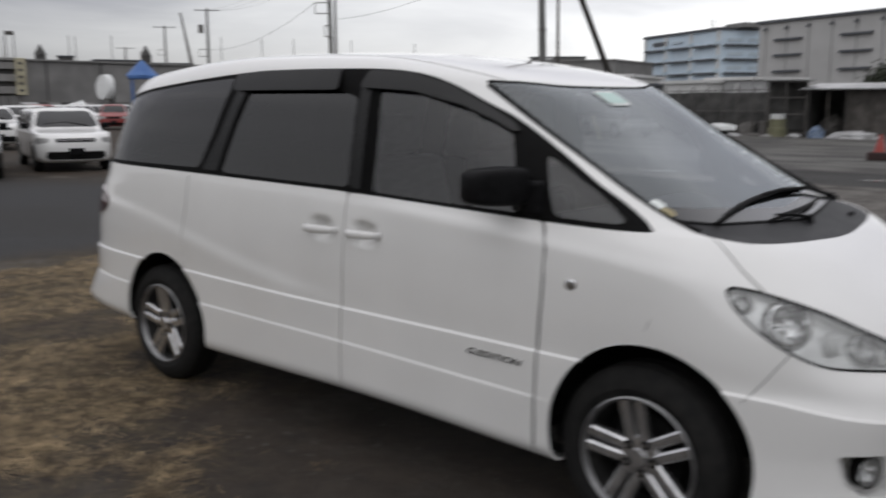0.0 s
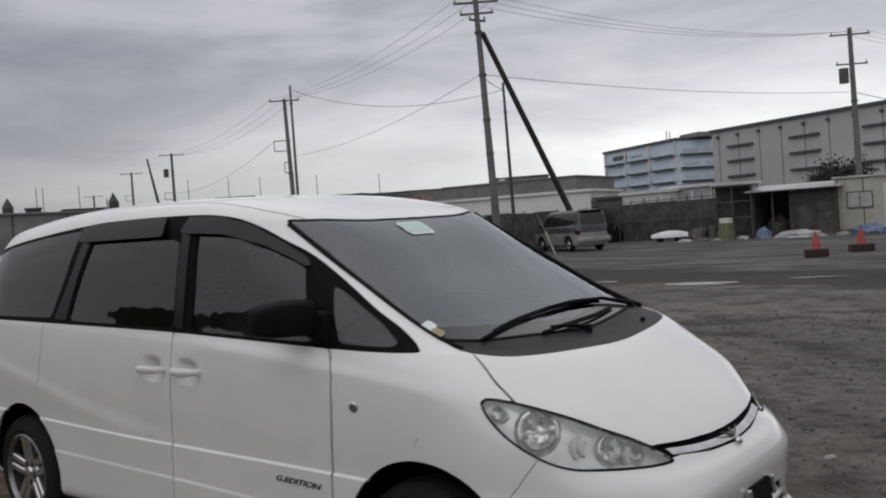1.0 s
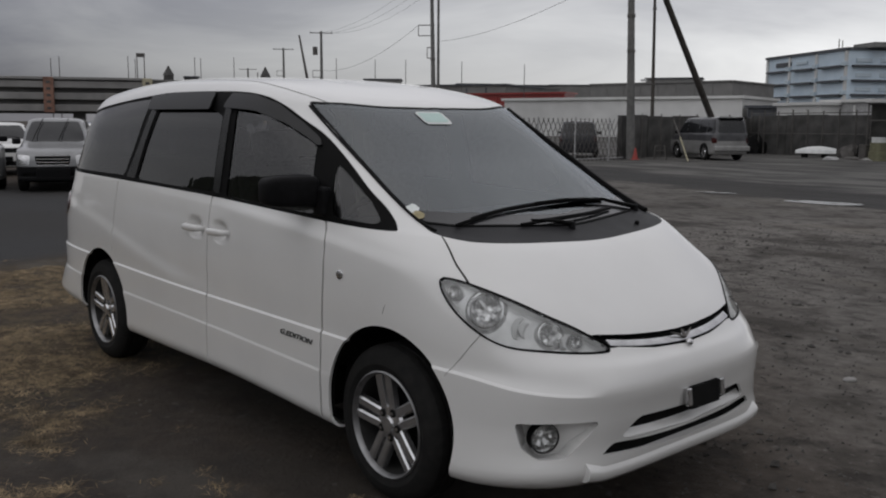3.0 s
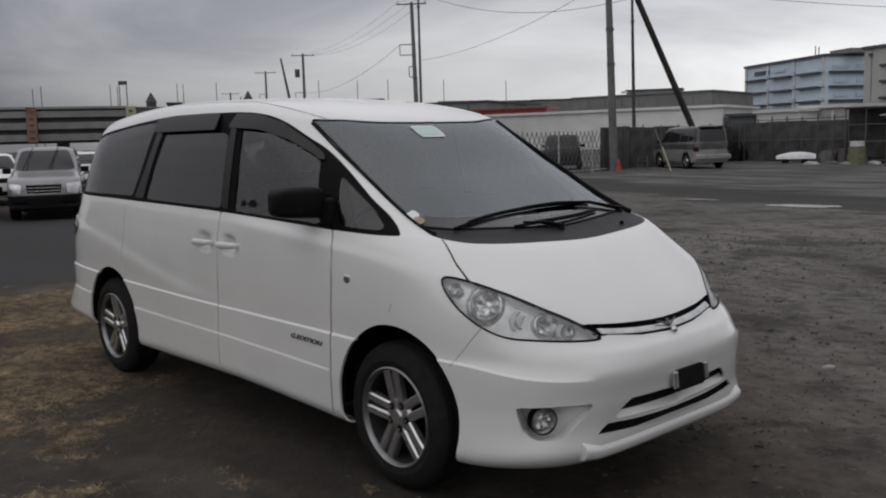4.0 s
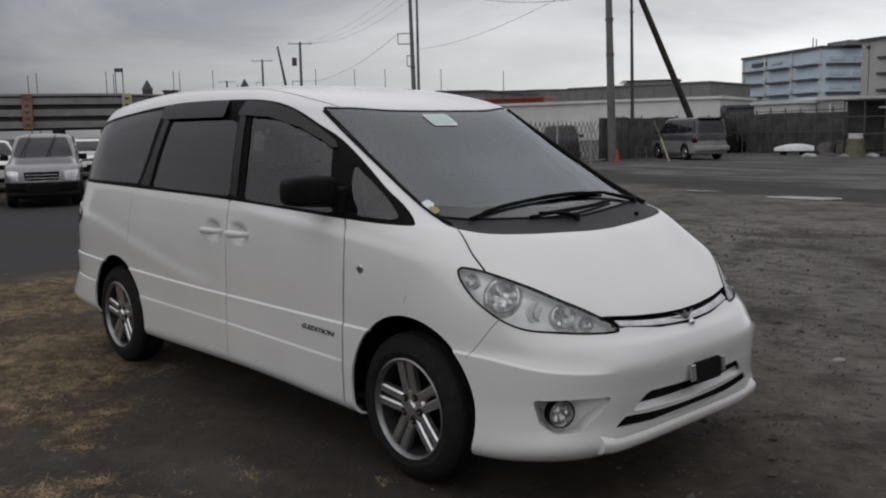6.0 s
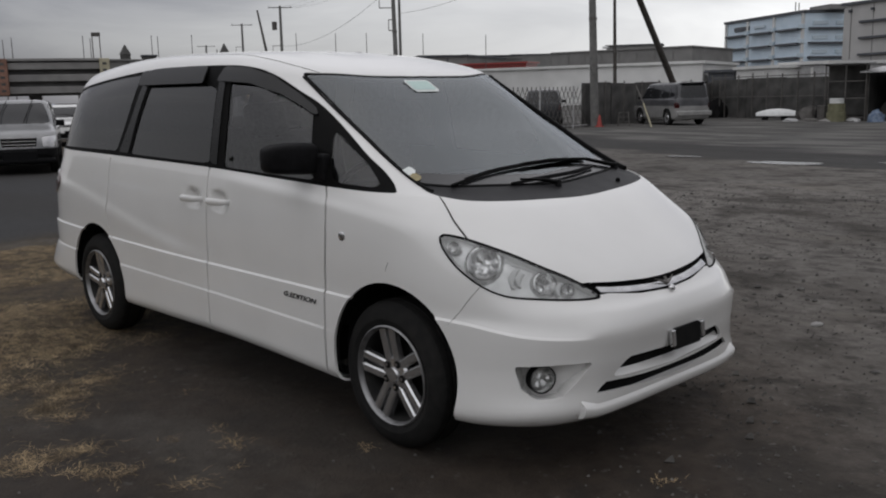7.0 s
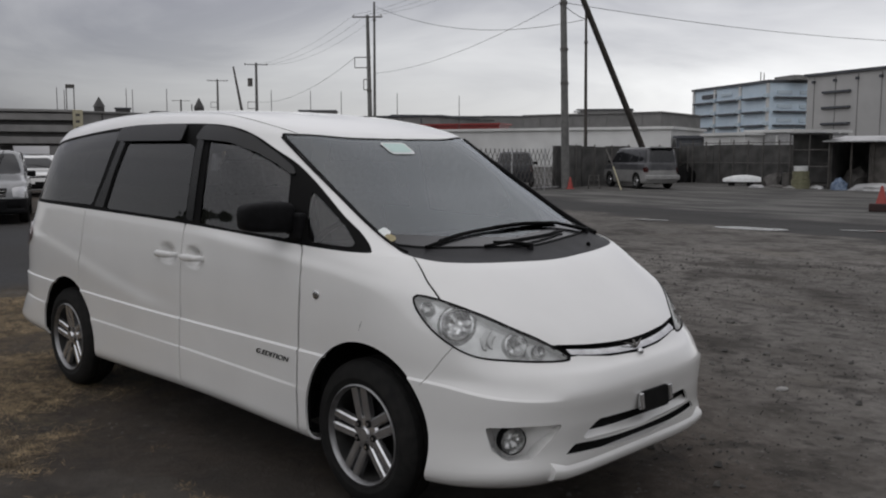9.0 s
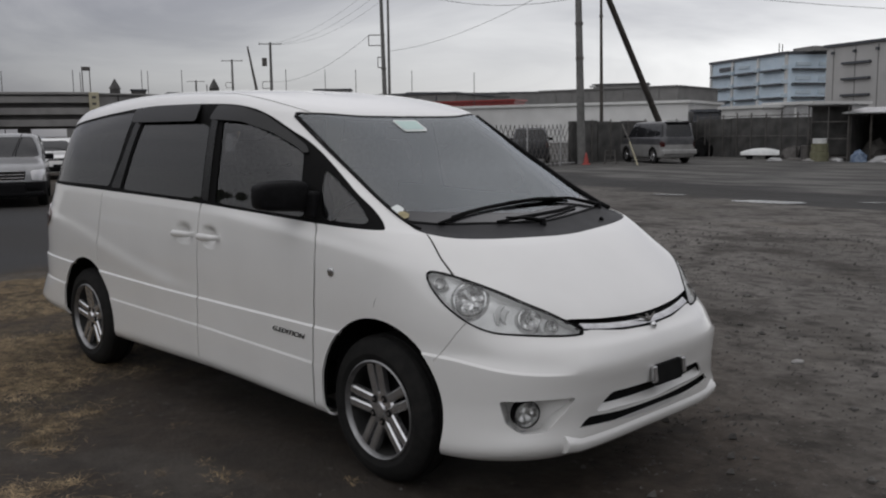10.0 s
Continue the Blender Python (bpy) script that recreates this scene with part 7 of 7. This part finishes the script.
# elevated road with ribbed girders, then a plain wall
p0, p1 = bearing(-0.9980, 0.0640, 112), bearing(-0.9174, 0.3979, 104)
turn, length = between(p0, p1)
girder = thing("girder_wall", (*p0, 0), turn, "long grey ribbed steel girder wall raised on dark piers", "elevated road")
top_z, low_z = 6.0, 2.3
# dark web: the shade between the ribs is put into its colour
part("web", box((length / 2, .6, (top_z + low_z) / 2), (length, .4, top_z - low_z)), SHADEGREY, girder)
for k in range(3):
    z = low_z + .35 + k * 1.23
    bm = bmesh.new()
    add_box(bm, (length / 2, .1, z + .25), (length, .5, .72), .05)
    part("rib", bm, ROADSTEEL, girder)
part("cap", box((length / 2, .1, top_z), (length, .9, .28), .04), ROADSTEEL, girder)
for k in range(int(length / 9)):
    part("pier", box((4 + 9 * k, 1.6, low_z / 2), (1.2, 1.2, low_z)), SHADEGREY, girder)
for u, material in ((.234, RUST), (.495, RUST), (.756, RUST), (1.017, YELLOW)):
    post = part("post", box((length * u - .4, -.35, (top_z + low_z) / 2 + .1), (1.0, .4, top_z - low_z), .04), material, girder)
    for k in range(5):
        # flat dark plates, the depth of the holes painted in
        part("hole", box((length * u - .4, -.56, low_z + .55 + k * .68), (.42, .03, .26), .01), SHADEGREY, post)
q0, q1 = p1, bearing(-0.8060, 0.5919, 118)
turn, length = between(q0, q1)
plain = thing("grey_road_wall", (*q0, 0), turn, "plain grey wall of the elevated road", "elevated road")
part("web", box((length / 2, .4, 3.75), (length, .4, 4.2)), ROADSTEEL, plain)
part("cap", box((length / 2, .3, 5.95), (length, .7, .22), .04), WALL_GREY, plain)
for k in range(int(length / 6)):
    part("seam", box((3 + 6 * k, .18, 3.8), (.12, .1, 4.0)), SHADEGREY, plain)
# dark bar painted for the shade below the wall, no real beam
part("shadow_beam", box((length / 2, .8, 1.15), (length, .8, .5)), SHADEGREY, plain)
# the blue tower house, domed tanks and other small things before the grey wall
tw = bearing(-0.8657, 0.5005, 97)
tower = thing("blue_tower", (*tw, 0), -30, "small blue tower with a pointed roof", "tower")
for sx in (-1.0, 1.0):
    for sy in (-1.0, 1.0):
        part("leg", box((sx, sy, 2.1), (.28, .28, 4.2)), BLUE_TOWER, tower)
part("deck", box((0, 0, 4.1), (2.8, 2.8, .35), .05), BLUE_TOWER, tower)
bm = bmesh.new()
bmesh.ops.create_cone(bm, cap_ends=True, segments=8, radius1=1.6, radius2=.12, depth=1.5, matrix=Matrix.Translation((0, 0, 5.0)))
part("roof", bm, BLUE_TOWER, tower)
part("finial", rod((0, 0, 5.7), (0, 0, 6.6), .05), STEEL, tower)
for z in (1.2, 2.6):
    part("brace", box((0, -1.0, z), (2.0, .15, .15)), BLUE_TOWER, tower)
tk = bearing(-0.8824, 0.4705, 93)
disc = thing("white_dish", (*tk, 0), -30, "round white dish on a dark frame", "dish")
part("dish", rod((0, 0, 3.0), (.3, -.5, 3.05), 1.25, 1.15, 20), WHITE_PLASTIC, disc)
part("frame", box((0, .3, 1.4), (.5, .5, 2.8)), SHADEGREY, disc)
for k in range(5):
    q = bearing(-.903 + .012 * k, .420 + .022 * k, 88)
    heap(*q, (2.4, 1.2, 1.3 + .4 * math.sin(k * 2)), (TIN, WHITE_PLASTIC, STEEL)[k % 3], "pale covered goods stacked before the road wall", 60.0 + k)

# the dark belt of trees behind the camera, seen only in the panes and paint; its leg at x = 52 is added to block low
# light
V, F_ = [], []
for k in range(650):
    x, y = (-185 + .5 * k, -46.0) if k < 474 else (52.0, -46 + .5 * (k - 474))
    h_ = (11.6 if x < -55 else 11.2) + .8 * noise.noise((k * .04, 0, 2.2)) + .35 * noise.noise((k * .25, 0, 4.2)) + .25 * noise.noise((k * 1.1, 0, 1.2))
    w_ = .8 * noise.noise((k * .9, 3.1, 0))
    V += [(x + w_, y + w_, -.2), (x + w_, y + w_, h_ * .6), (x + (2 if k >= 474 else 0), y - (2 if k < 474 else 0), h_)]
for k in range(649):
    F_ += [(3 * k, 3 * k + 3, 3 * k + 4, 3 * k + 1), (3 * k + 1, 3 * k + 4, 3 * k + 5, 3 * k + 2)]
tagged(new("tree_belt", mesh_of("tree_belt", V, F_, LEAF)), "dark belt of trees behind the lot, with an added unseen leg that blocks low light", "tree belt", kind="structure")
